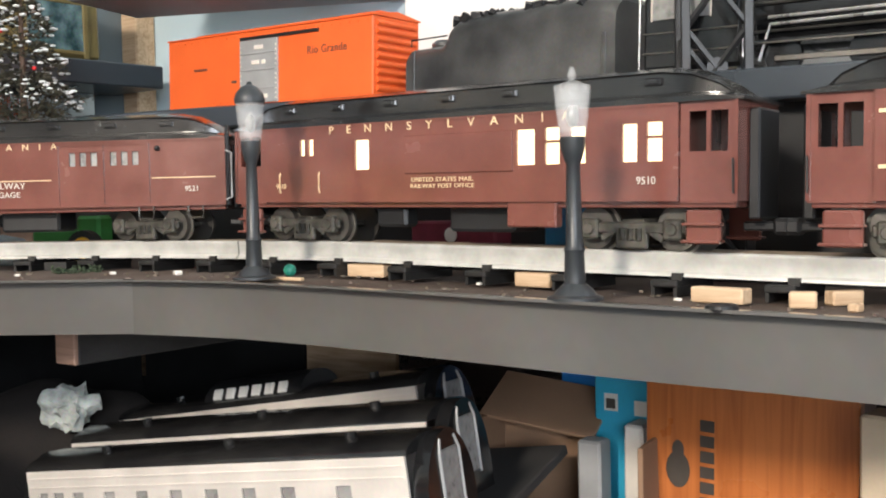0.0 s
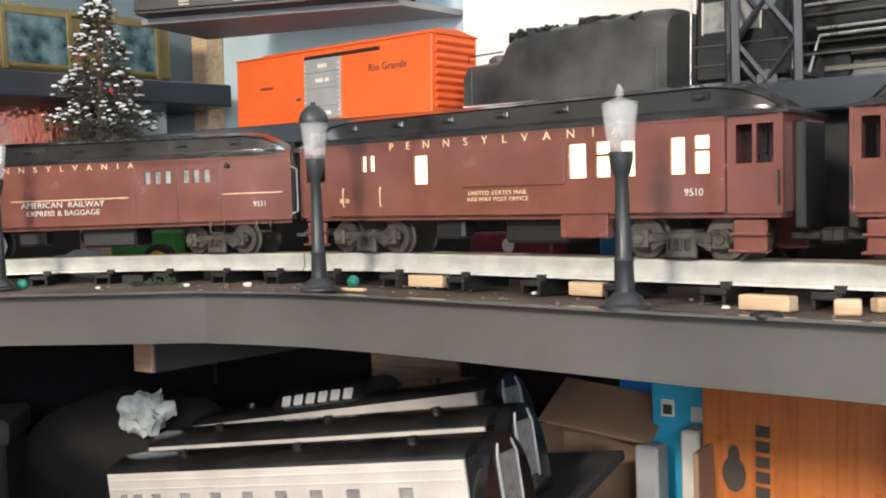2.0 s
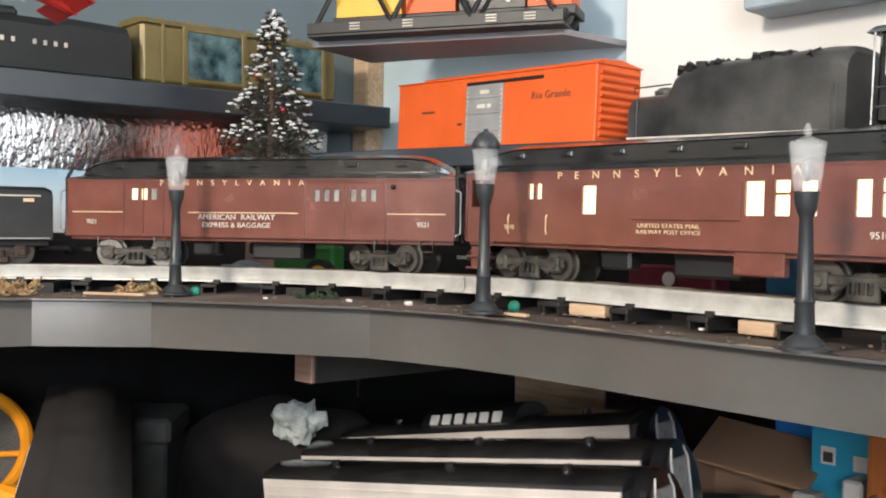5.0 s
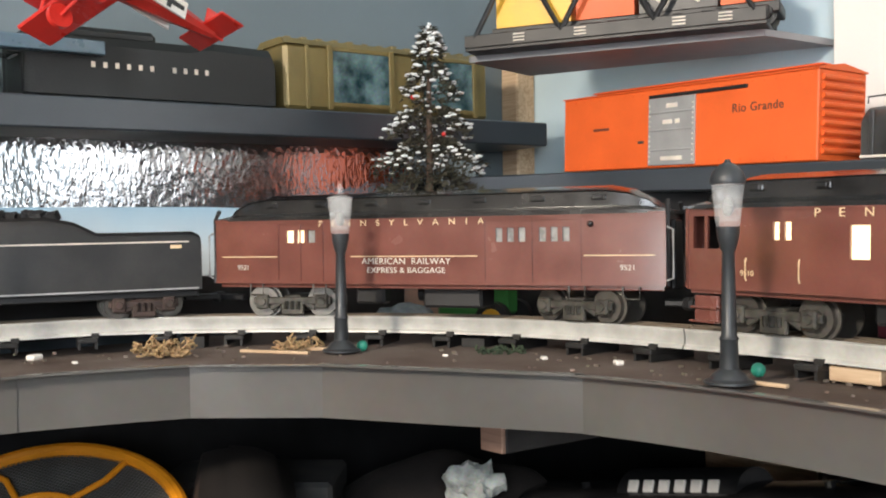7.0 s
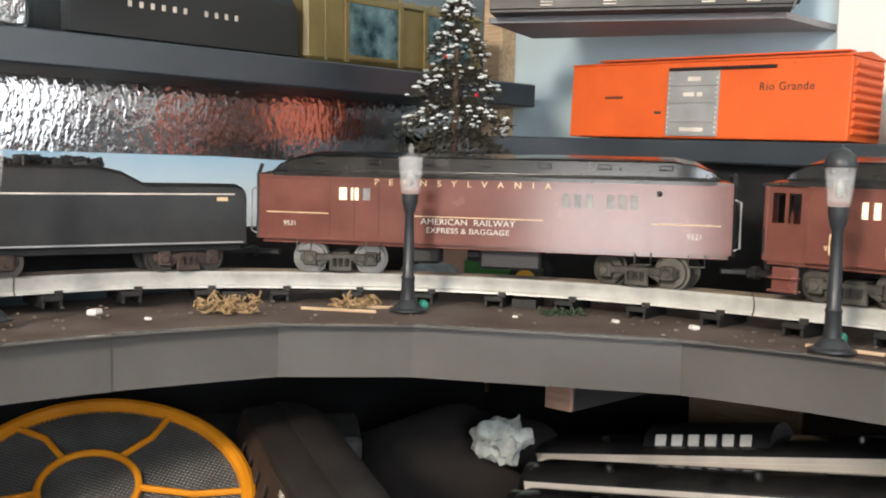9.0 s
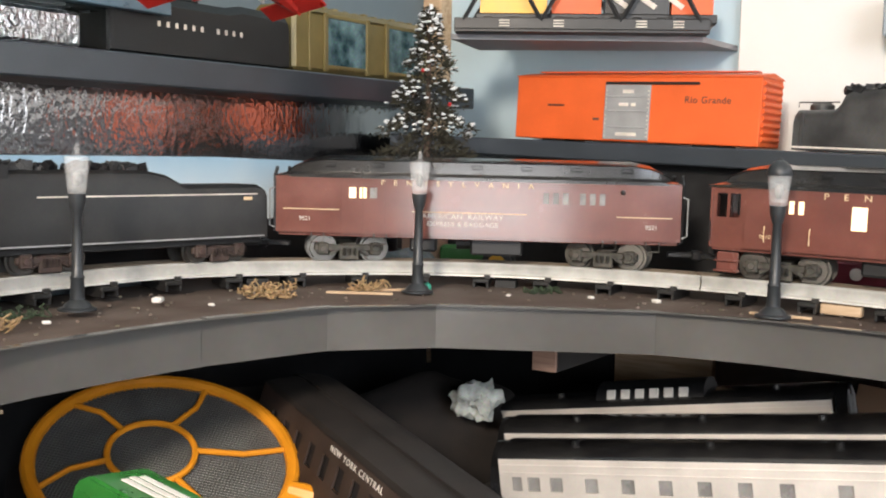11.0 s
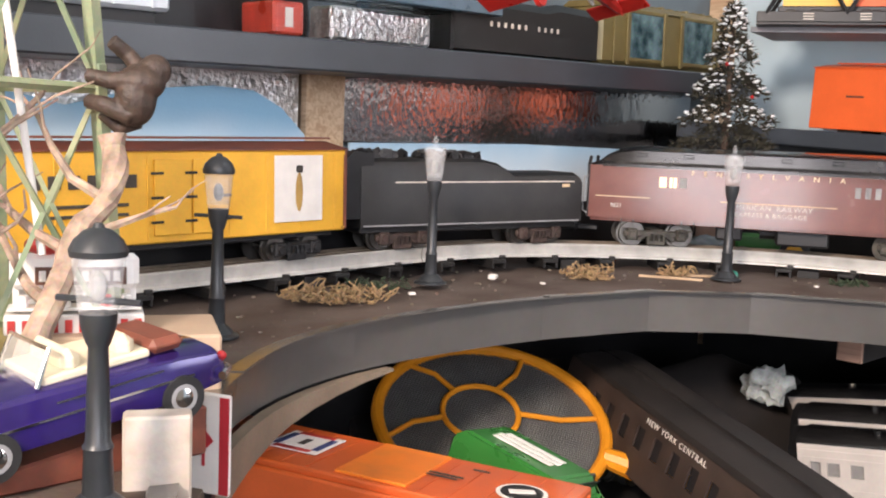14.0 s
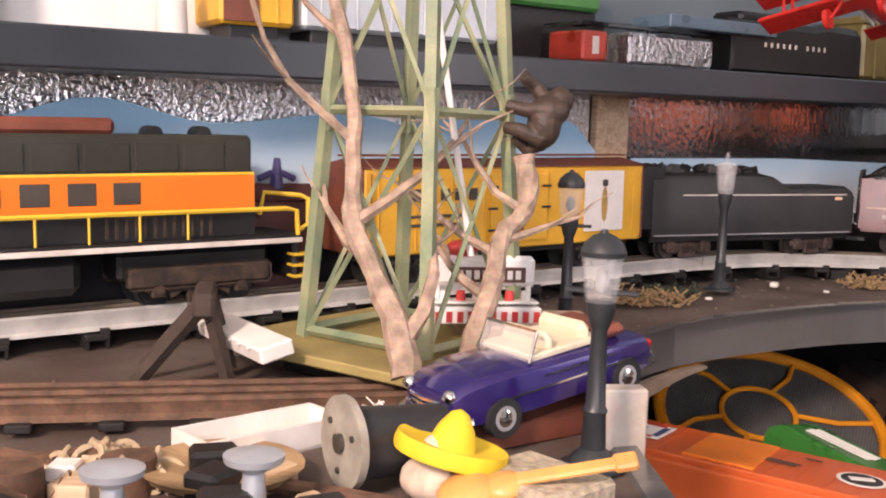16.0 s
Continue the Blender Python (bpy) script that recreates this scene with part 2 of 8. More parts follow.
def lettering(name, text, size, material, parent, m, label="", spread=1.0, narrow=1.0):
    """Raised letters of the built-in font as a mesh part."""
    cu = bpy.data.curves.new(name, "FONT")
    cu.body, cu.size, cu.extrude, cu.space_character = text, size, 0.0002, spread
    cu.align_x, cu.align_y = "CENTER", "CENTER"
    tmp = bpy.data.objects.new(name, cu)
    scene.collection.objects.link(tmp)
    dg = bpy.context.evaluated_depsgraph_get()
    dg.update()
    me = bpy.data.meshes.new_from_object(tmp.evaluated_get(dg))
    bpy.data.objects.remove(tmp)
    me.materials.clear()
    me.materials.append(material)
    ob = new(name, me)
    ob.parent = parent
    ob.matrix_local = m @ Matrix.Diagonal((narrow, 1, 1, 1))
    if label:
        ob["label"] = label
    return ob


FRONT = pose(0, 0, 0, 90, 0, 0)  # upright lettering that faces -y

# the two walls meet square, turned to the world by this angle
TURN = radians(-35)
CU, SU = math.cos(TURN), math.sin(TURN)


def room(a, b, z=0.0):
    """World place of (a along the long wall, b towards it, z)."""
    return Vector((a * CU - b * SU, a * SU + b * CU, z))


def room_pose(a, b, z=0.0, turn=0.0):
    return pose(*room(a, b, z), 0, 0, -35 + turn)


# the middle shelf runs a few degrees off the wall and sags towards its far end
NORTH = Matrix.Translation(room(-0.93, 0.81, 1.314)) @ pose(0, 0, 0, 0, 0, -39) @ pose(0, 0, 0, 0, 2.0, 0) @ pose(0, 0, 0, 0, 0, 35) @ Matrix.Translation(-room(-0.93, 0.81, 1.312))


def north_pose(a, b, z=0.0):
    return NORTH @ room_pose(a, b, z)


def smooth_path(pts, n=8):
    """Catmull-Rom through the points."""
    pts = [Vector((*p, 0)) if len(p) == 2 else Vector(p) for p in pts]
    ext = [2 * pts[0] - pts[1], *pts, 2 * pts[-1] - pts[-2]]
    out = []
    for i in range(1, len(ext) - 2):
        p0, p1, p2, p3 = ext[i - 1 : i + 3]
        for k in range(n):
            t = k / n
            out.append(0.5 * ((2 * p1) + (p2 - p0) * t + (2 * p0 - 5 * p1 + 4 * p2 - p3) * t * t + (3 * p1 - p0 - 3 * p2 + p3) * t**3))
    out.append(pts[-1])
    return out

# ---- the room ----
WALL_A, WALL_B = -1.14, 0.94


def slab(name, a0, a1, b0, b1, z0, z1, material, label="", category="", bevel=0.0, turned=None):
    bm = add_box(bm_new(), ((a0 + a1) / 2, (b0 + b1) / 2, (z0 + z1) / 2), (a1 - a0, b1 - b0, z1 - z0), bevel)
    return solo(name, bm, material, turned @ pose(0, 0, 0, 0, 0, -35) if turned else pose(0, 0, 0, 0, 0, -35), label, category, kind="structure")


M_ROOMWALL = mat("beige_room_wall", (0.55, 0.5, 0.44), 0.9, vary=0.06, scale=3)
# west wall: the dimness over the long shelf is put into its colour
M_WALLSHADED = mat("shaded_blue_grey_wall", (0.15, 0.19, 0.215), 0.85, vary=0.08, scale=5, bump=0.1)
M_FLOOR = mat("dark_brown_floor", (0.09, 0.06, 0.045), 0.7, vary=0.2, scale=6)
slab("floor", WALL_A, 2.6, -2.6, WALL_B, -0.1, 0.0, M_FLOOR, "dark brown floor below the train layout", "floor")
slab("ceiling", WALL_A, 2.6, -2.6, WALL_B, 2.4, 2.5, M_WHITE, "plain white ceiling", "ceiling")
slab("wall_north", WALL_A - 0.1, 2.7, WALL_B, WALL_B + 0.1, 0, 2.4, M_WALL, "pale blue painted wall behind the shelves", "wall")
slab("wall_west", WALL_A - 0.1, WALL_A, -2.6, WALL_B, 0, 2.4, M_WALLSHADED, "blue-grey wall behind the long shelf, darkened for shade", "wall")
slab("wall_east", 2.6, 2.7, -2.6, WALL_B, 0, 2.4, M_ROOMWALL, "plain beige wall", "wall")
slab("wall_south", WALL_A - 0.1, 2.7, -2.7, -2.6, 0, 2.4, M_ROOMWALL, "plain beige wall", "wall")

# white board on the long wall, pine corner post, glossy panel below the long shelf
slab("wall_board", -0.70, 0.9, WALL_B - 0.012, WALL_B, 1.0, 2.0, M_WHITE, "white board fixed to the pale blue wall", "wall board", 0.001)
slab("corner_trim", WALL_A, WALL_A + 0.03, WALL_B - 0.03, WALL_B, 1.0, 1.55, M_PINE, "raw pine corner post between the walls", "trim", 0.002)
slab("panel_glossy", WALL_A, WALL_A + 0.012, -1.3, 0.86, 1.279, 1.358, M_PANEL, "glossy black hammered panel under the shelf", "wall panel", 0.001)
slab("panel_post", WALL_A + 0.012, WALL_A + 0.024, 0.19, 0.235, 1.15, 1.357, M_PINE, "raw pine upright beside the glossy panel", "trim", 0.002)

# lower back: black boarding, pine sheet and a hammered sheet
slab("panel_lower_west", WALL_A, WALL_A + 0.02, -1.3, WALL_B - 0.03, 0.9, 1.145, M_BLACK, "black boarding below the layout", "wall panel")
slab("panel_skirt_west", WALL_A, WALL_A + 0.026, -1.3, 0.80, 1.163, 1.215, M_BLACK, "black skirting behind the track", "wall panel")
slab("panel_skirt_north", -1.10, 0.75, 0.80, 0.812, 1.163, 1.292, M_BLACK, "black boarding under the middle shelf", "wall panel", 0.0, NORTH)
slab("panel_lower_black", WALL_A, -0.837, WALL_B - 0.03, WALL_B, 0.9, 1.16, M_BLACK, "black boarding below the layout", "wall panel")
slab("panel_lower_pine", -0.833, -0.708, WALL_B - 0.03, WALL_B, 0.9, 1.16, M_PINE, "stained pine sheet below the layout", "wall panel")
slab("panel_lower_glossy", -0.704, 0.2, WALL_B - 0.03, WALL_B, 0.9, 1.16, M_PANEL, "black hammered sheet below the layout", "wall panel")

# shelves


def shelf_z(b):
    """Height of the long shelf, which sags towards the near end."""
    return 1.384 + (b - 0.9) * 0.0235


bm = bm_new()
add_loft(bm, [[(a, b, shelf_z(b) + z) for a, z in ((WALL_A, -0.027), (-1.0455, -0.027), (-1.044, -0.0255), (-1.044, -0.0015), (-1.0455, 0), (WALL_A, 0))] for b in (-1.3, 0.896)])
solo("shelf_long", bm, M_SHELF, pose(0, 0, 0, 0, 0, -35), "dark slate painted shelf along the wall", "shelf", kind="structure", smooth=False)
bm = add_extrude(bm_new(), [(-0.965, 0.715), (-0.715, 0.845), (-0.705, 0.94), (-0.99, 0.82)], "z", 1.424, 1.430)
solo("shelf_upper", bm, mat("grey_shelf_paint", (0.3, 0.3, 0.31), 0.5, vary=0.1), pose(0, 0, 0, 0, 0, -35), "thin grey shelf carrying a bridge", "shelf", kind="structure", smooth=False)
slab("shelf_middle", -1.10, 0.75, 0.775, WALL_B - 0.012, 1.292, 1.312, M_SHELF, "dark slate shelf carrying the boxcar and locomotive", "shelf", 0.0015, NORTH)
slab("shelf_lower", WALL_A, 0.9, 0.10, WALL_B, 0.895, 0.915, M_SHADOWWOOD, "shelf below the layout, darkened for the shade there", "shelf", 0.001)

# ---- the layout board ----
BOARD, RAILTOP = 1.162, 1.186


def dip(x, y):
    """The board sinks a little towards both its ends."""
    return min(0.0, (x * -SU + y * CU - 0.35) * 0.022) - 0.018 * max(0.0, x * CU + y * SU + 0.55)


EDGE = smooth_path([(0.50, 0.27), (0.35, 0.42), (0.19, 0.55), (0.09, 0.614), (-0.01, 0.685), (-0.1, 0.745), (-0.214, 0.80), (-0.31, 0.819), (-0.397, 0.814), (-0.486, 0.790), (-0.575, 0.724), (-0.642, 0.655), (-0.696, 0.58), (-0.725, 0.50), (-0.728, 0.42), (-0.715, 0.33), (-0.69, 0.255), (-0.66, 0.18), (-0.62, 0.06), (-0.60, -0.10)], 3)
# centre line of the track: straight along the long wall, round the corner, straight along the middle shelf
CENTRE = smooth_path([room(a, b) for a, b in ((-1.062, -0.80), (-1.062, -0.50), (-1.062, -0.20), (-1.062, 0.0), (-1.062, 0.13), (-1.058, 0.265), (-1.027, 0.395), (-0.946, 0.511), (-0.845, 0.592), (-0.721, 0.634), (-0.559, 0.644), (-0.43, 0.641), (-0.305, 0.637), (-0.05, 0.630), (0.25, 0.622))], 8)


def offset(path, d):
    out = []
    for i, p in enumerate(path):
        t = (path[min(i + 1, len(path) - 1)] - path[max(i - 1, 0)]).normalized()
        out.append(p + d * Vector((-t.y, t.x, 0)))
    return out


INNER, OUTER = offset(CENTRE, -0.0159), offset(CENTRE, 0.0159)


def build_board():
    bm = bm_new()
    outline = [(p.x, p.y) for p in EDGE] + [(-0.62, -0.16), (-0.95, -0.3)]
    outline = [(0.62, 0.16)] + outline
    outline += [tuple(room(-1.12, -0.9)[:2]), tuple(room(-1.12, 0.90)[:2]), tuple(room(0.6, 0.90)[:2])]
    bm = add_extrude(bm, outline, "z", BOARD - 0.016, BOARD)
    bm.normal_update()
    top = [f for f in bm.faces if len(f.verts) > 8]
    bmesh.ops.triangulate(bm, faces=top)
    for v in bm.verts:
        v.co.z += dip(v.co.x, v.co.y)
    return solo("layout_board", bm, M_BOARD, Matrix.Identity(4), "dusty brown board carrying the train layout", "train table", kind="structure", smooth=False)


build_board()


def build_fascia():
    """Thin bent strips along the edge of the board, folded where they meet."""
    holder = thing("fascia", Matrix.Identity(4), "grey bent sheet fascia along the board's edge", "fascia", kind="structure")
    runs = [(0, 6, 0), (6, 12, 0), (12, 18, 0), (18, 24, 1), (24, 27, 1), (27, 30, 1), (30, 36, 0), (36, 42, 0), (42, 48, 0), (48, len(EDGE) - 1, 0)]
    for turn, (n, m, flat) in enumerate(runs):
        bm = bm_new()
        prev = None
        for i in range(n, m + 1):
            p, q = offset(EDGE, -0.0025)[i], offset(EDGE, 0.001)[i]
            lip = offset(EDGE, 0.012)[i]
            g = 0.0006 if turn % 2 else 0.0
            if flat:
                k = (i - n) / (m - n)
                p, q, lip = (offset(EDGE, d)[n].lerp(offset(EDGE, d)[m], k) for d in (-0.0035, 0.0, 0.011))
            ring = [bm.verts.new((w.x, w.y, z + dip(p.x, p.y))) for w, z in ((p, BOARD - 0.036), (p, BOARD - 0.003 + g), (q, BOARD + 0.0012 + g), (lip, BOARD + 0.0018 + g), (lip, BOARD + 0.0008), (q, BOARD - 0.001), (q, BOARD - 0.036))]
            if prev:
                for k in range(7):
                    bm.faces.new((prev[k], prev[(k + 1) % 7], ring[(k + 1) % 7], ring[k]))
            else:
                bm.faces.new(ring)
            prev = ring
        bm.faces.new(list(reversed(prev)))
        part("strip", bm, M_FASCIA, holder, smooth=not flat)


build_fascia()

# ---- track ----


def along(path, s):
    for p, q in zip(path, path[1:]):
        d = (q - p).length
        if s <= d:
            return p + (q - p) * (s / d), (q - p).normalized()
        s -= d
    return path[-1], (path[-1] - path[-2]).normalized()


def length(path):
    return sum((q - p).length for p, q in zip(path, path[1:]))


def rail_section(p, t, w, z0, z1):
    s = Vector((-t.y, t.x, 0))
    prof = [(-w * 1.7, z0), (w * 1.7, z0), (w * 1.5, z0 + 0.0015), (w * 0.55, z0 + 0.003), (w * 0.55, z1 - 0.0036), (w, z1 - 0.002), (w, z1 - 0.0008), (w * 0.5, z1), (-w * 0.5, z1), (-w, z1 - 0.0008), (-w, z1 - 0.002), (-w * 0.55, z1 - 0.0036), (-w * 0.55, z0 + 0.003), (-w * 1.5, z0 + 0.0015)]
    return [p + s * a + Vector((0, 0, b + dip(p.x, p.y))) for a, b in prof]


def build_track():
    track = thing("railway_track", Matrix.Identity(4), "three-rail toy track of dull metal on black ties", "toy track", kind="structure")
    for side, w in ((INNER, 0.0021), (CENTRE, 0.0016), (OUTER, 0.0021)):
        total = length(side)
        cuts = [0.0, total * 0.21, total * 0.42, total * 0.655, total * 0.84, total]
        for c0, c1 in zip(cuts, cuts[1:]):
            n = 26
            secs = []
            for i in range(n + 1):
                p, t = along(side, c0 + 0.0007 + (c1 - c0 - 0.0014) * i / n)
                secs.append(rail_section(p, t, w, RAILTOP - 0.0135, RAILTOP))
            part("rail", add_loft(bm_new(), secs), M_RAIL if side is INNER else M_DULLRAIL, track)
    total = length(CENTRE)
    n = int(total / 0.062)
    for i in range(n):
        p, t = along(CENTRE, total * (i + 0.5) / n)
        ang = math.degrees(math.atan2(t.y, t.x))
        bm = add_box(bm_new(), (0, 0, -0.0035), (0.016, 0.052, 0.004), 0.0008)
        for y in (-0.0159, 0, 0.0159):
            add_box(bm, (-0.006, y + 0.0045, 0), (0.006, 0.003, 0.004))
            add_box(bm, (0.006, y - 0.0045, 0), (0.006, 0.003, 0.004))
        add_box(bm, (-0.0065, 0, -0.0075), (0.002, 0.05, 0.006))
        add_box(bm, (0.0065, 0, -0.0075), (0.002, 0.05, 0.006))
        ob = part("tie", bm, M_TIE, track)
        ob.matrix_world = pose(p.x, p.y, RAILTOP - 0.0135 + dip(p.x, p.y), 0, 0, ang)
    # packing strips that hold the track up where the ties do not show
    for s in (0.05, 0.35, 0.65, 0.95, 1.25, 1.5):
        p, t = along(CENTRE, s)
        if s < total:
            bm = add_box(bm_new(), (0, 0, -0.0065), (0.02, 0.03, 0.0145))
            ob = part("packing", bm, M_TIE, track)
            ob.matrix_world = pose(p.x, p.y, RAILTOP - 0.0178 + dip(p.x, p.y), 0, 0, math.degrees(math.atan2(t.y, t.x)))


build_track()


def on_track(s, spread):
    """The pose of a car whose two trucks stand at s and s + spread along the track."""
    p, _ = along(CENTRE, s)
    q, _ = along(CENTRE, s + spread)
    d = q - p
    c = (p + q) / 2
    z0, z1 = dip(p.x, p.y), dip(q.x, q.y)
    return pose(c.x, c.y, RAILTOP + (z0 + z1) / 2, 0, 0, math.degrees(math.atan2(d.y, d.x))) @ pose(0, 0, 0, 0, -math.degrees(math.atan2(z1 - z0, d.length)), 0)


def build_truck(parent, x, material=None, turn=0.0, wheelbase=0.044, r=0.0122, wheels=None):
    """A four-wheeled truck under a car: side frames with boxes and springs, and flanged wheels."""
    frame_mat = material or M_IRON
    bm = bm_new()
    for sy in (-1, 1):
        y = sy * 0.0225
        add_box(bm, (0, y, r * 1.05), (wheelbase + 0.016, 0.004, 0.0065), 0.001)
        add_box(bm, (0, y, r * 0.55), (0.019, 0.0042, 0.011), 0.001)
        for k in (-1, 1):
            add_box(bm, (k * wheelbase / 2, y + sy * 0.001, r), (0.0105, 0.0065, 0.0115), 0.0012)
            add_cyl(bm, (k * wheelbase / 2, y + sy * 0.004, r), (k * wheelbase / 2, y + sy * 0.0055, r), 0.0038, 0.003, 8)
            add_box(bm, (k * wheelbase * 0.3, y, r * 0.72), (0.009, 0.003, 0.004), 0.0006, Matrix.Rotation(k * 0.5, 4, "Y"))
            for j in (-1, 0, 1):
                add_cyl(bm, (j * 0.005, y + sy * 0.002, 0.006), (j * 0.005, y + sy * 0.002, 0.0125), 0.002, None, 6)
    add_box(bm, (0, 0, r * 1.2), (0.014, 0.045, 0.006), 0.001)
    truck = part("truck", bm, frame_mat, parent)
    truck.matrix_local = pose(x, 0, 0, 0, 0, turn)
    for k in (-1, 1):
        bm = bm_new()
        for sy in (-1, 1):
            a = sy * 0.0135
            add_cyl(bm, (k * wheelbase / 2, a, r), (k * wheelbase / 2, a + sy * 0.0045, r), r, r * 0.97, 24)
            add_cyl(bm, (k * wheelbase / 2, a - sy * 0.0015, r), (k * wheelbase / 2, a, r), r + 0.0022, None, 24)
        add_cyl(bm, (k * wheelbase / 2, -0.014, r), (k * wheelbase / 2, 0.014, r), 0.002, None, 8)
        part("wheelset", bm, wheels or M_STEEL, truck, "" if wheels else "worn steel wheelset")
    return truck


def car_roof(bm, L, w, z0, rise, mon_w, mon_h):
    """A monitor roof: a low curved lower deck, a raised centre, both rounded down at the ends."""
    def low(x, k, zk):
        pts = []
        for i in range(9):
            u = -1 + 2 * i / 8
            pts.append((x, u * w / 2 * k, z0 + rise * zk * math.sqrt(max(0.0, 1 - 0.93 * u * u))))
        return pts + [(x, w / 2 * k, z0 - 0.001), (x, -w / 2 * k, z0 - 0.001)]
    xs = [(-L / 2 - 0.003, 0.93, 0.15), (-L / 2 + 0.004, 0.98, 0.5), (-L / 2 + 0.014, 1, 0.8), (-L / 2 + 0.03, 1, 1)]
    secs = [low(*q) for q in xs] + [low(-x, k, z) for x, k, z in reversed(xs)]
    add_loft(bm, secs)
    def mon(x, k, zk):
        h = z0 + rise * 0.72
        top = h + mon_h * zk
        return [(x, -mon_w / 2 * k, h - 0.004), (x, -mon_w / 2 * k, top - 0.001), (x, -mon_w / 2 * k - 0.0015, top), (x, -mon_w / 4, top + 0.0035 * zk), (x, 0, top + 0.0045 * zk), (x, mon_w / 4, top + 0.0035 * zk), (x, mon_w / 2 * k + 0.0015, top), (x, mon_w / 2 * k, top - 0.001), (x, mon_w / 2 * k, h - 0.004)]
    ms = [(-L / 2 + 0.004, 0.7, -0.3), (-L / 2 + 0.014, 0.9, 0.35), (-L / 2 + 0.028, 1, 0.8), (-L / 2 + 0.045, 1, 1)]
    add_loft(bm, [mon(*q) for q in ms] + [mon(-x, k, z) for x, k, z in reversed(ms)])
    return bm


def wall_with_holes(bm, x0, x1, z0, z1, y, thick, holes):
    """A side wall facing -y, of solid pieces round its openings. holes: (x0, x1, z0, z1), not overlapping in x, left to right."""
    x = x0
    for a, b, c, d in holes:
        if a > x:
            add_box(bm, ((x + a) / 2, y, (z0 + z1) / 2), (a - x, thick, z1 - z0))
        add_box(bm, ((a + b) / 2, y, (z0 + c) / 2), (b - a, thick, c - z0))
        add_box(bm, ((a + b) / 2, y, (d + z1) / 2), (b - a, thick, z1 - d))
        x = b
    if x1 > x:
        add_box(bm, ((x + x1) / 2, y, (z0 + z1) / 2), (x1 - x, thick, z1 - z0))
    bmesh.ops.remove_doubles(bm, verts=bm.verts, dist=1e-5)
    return bm


SIDE0, SIDE1 = 0.0275, 0.0805


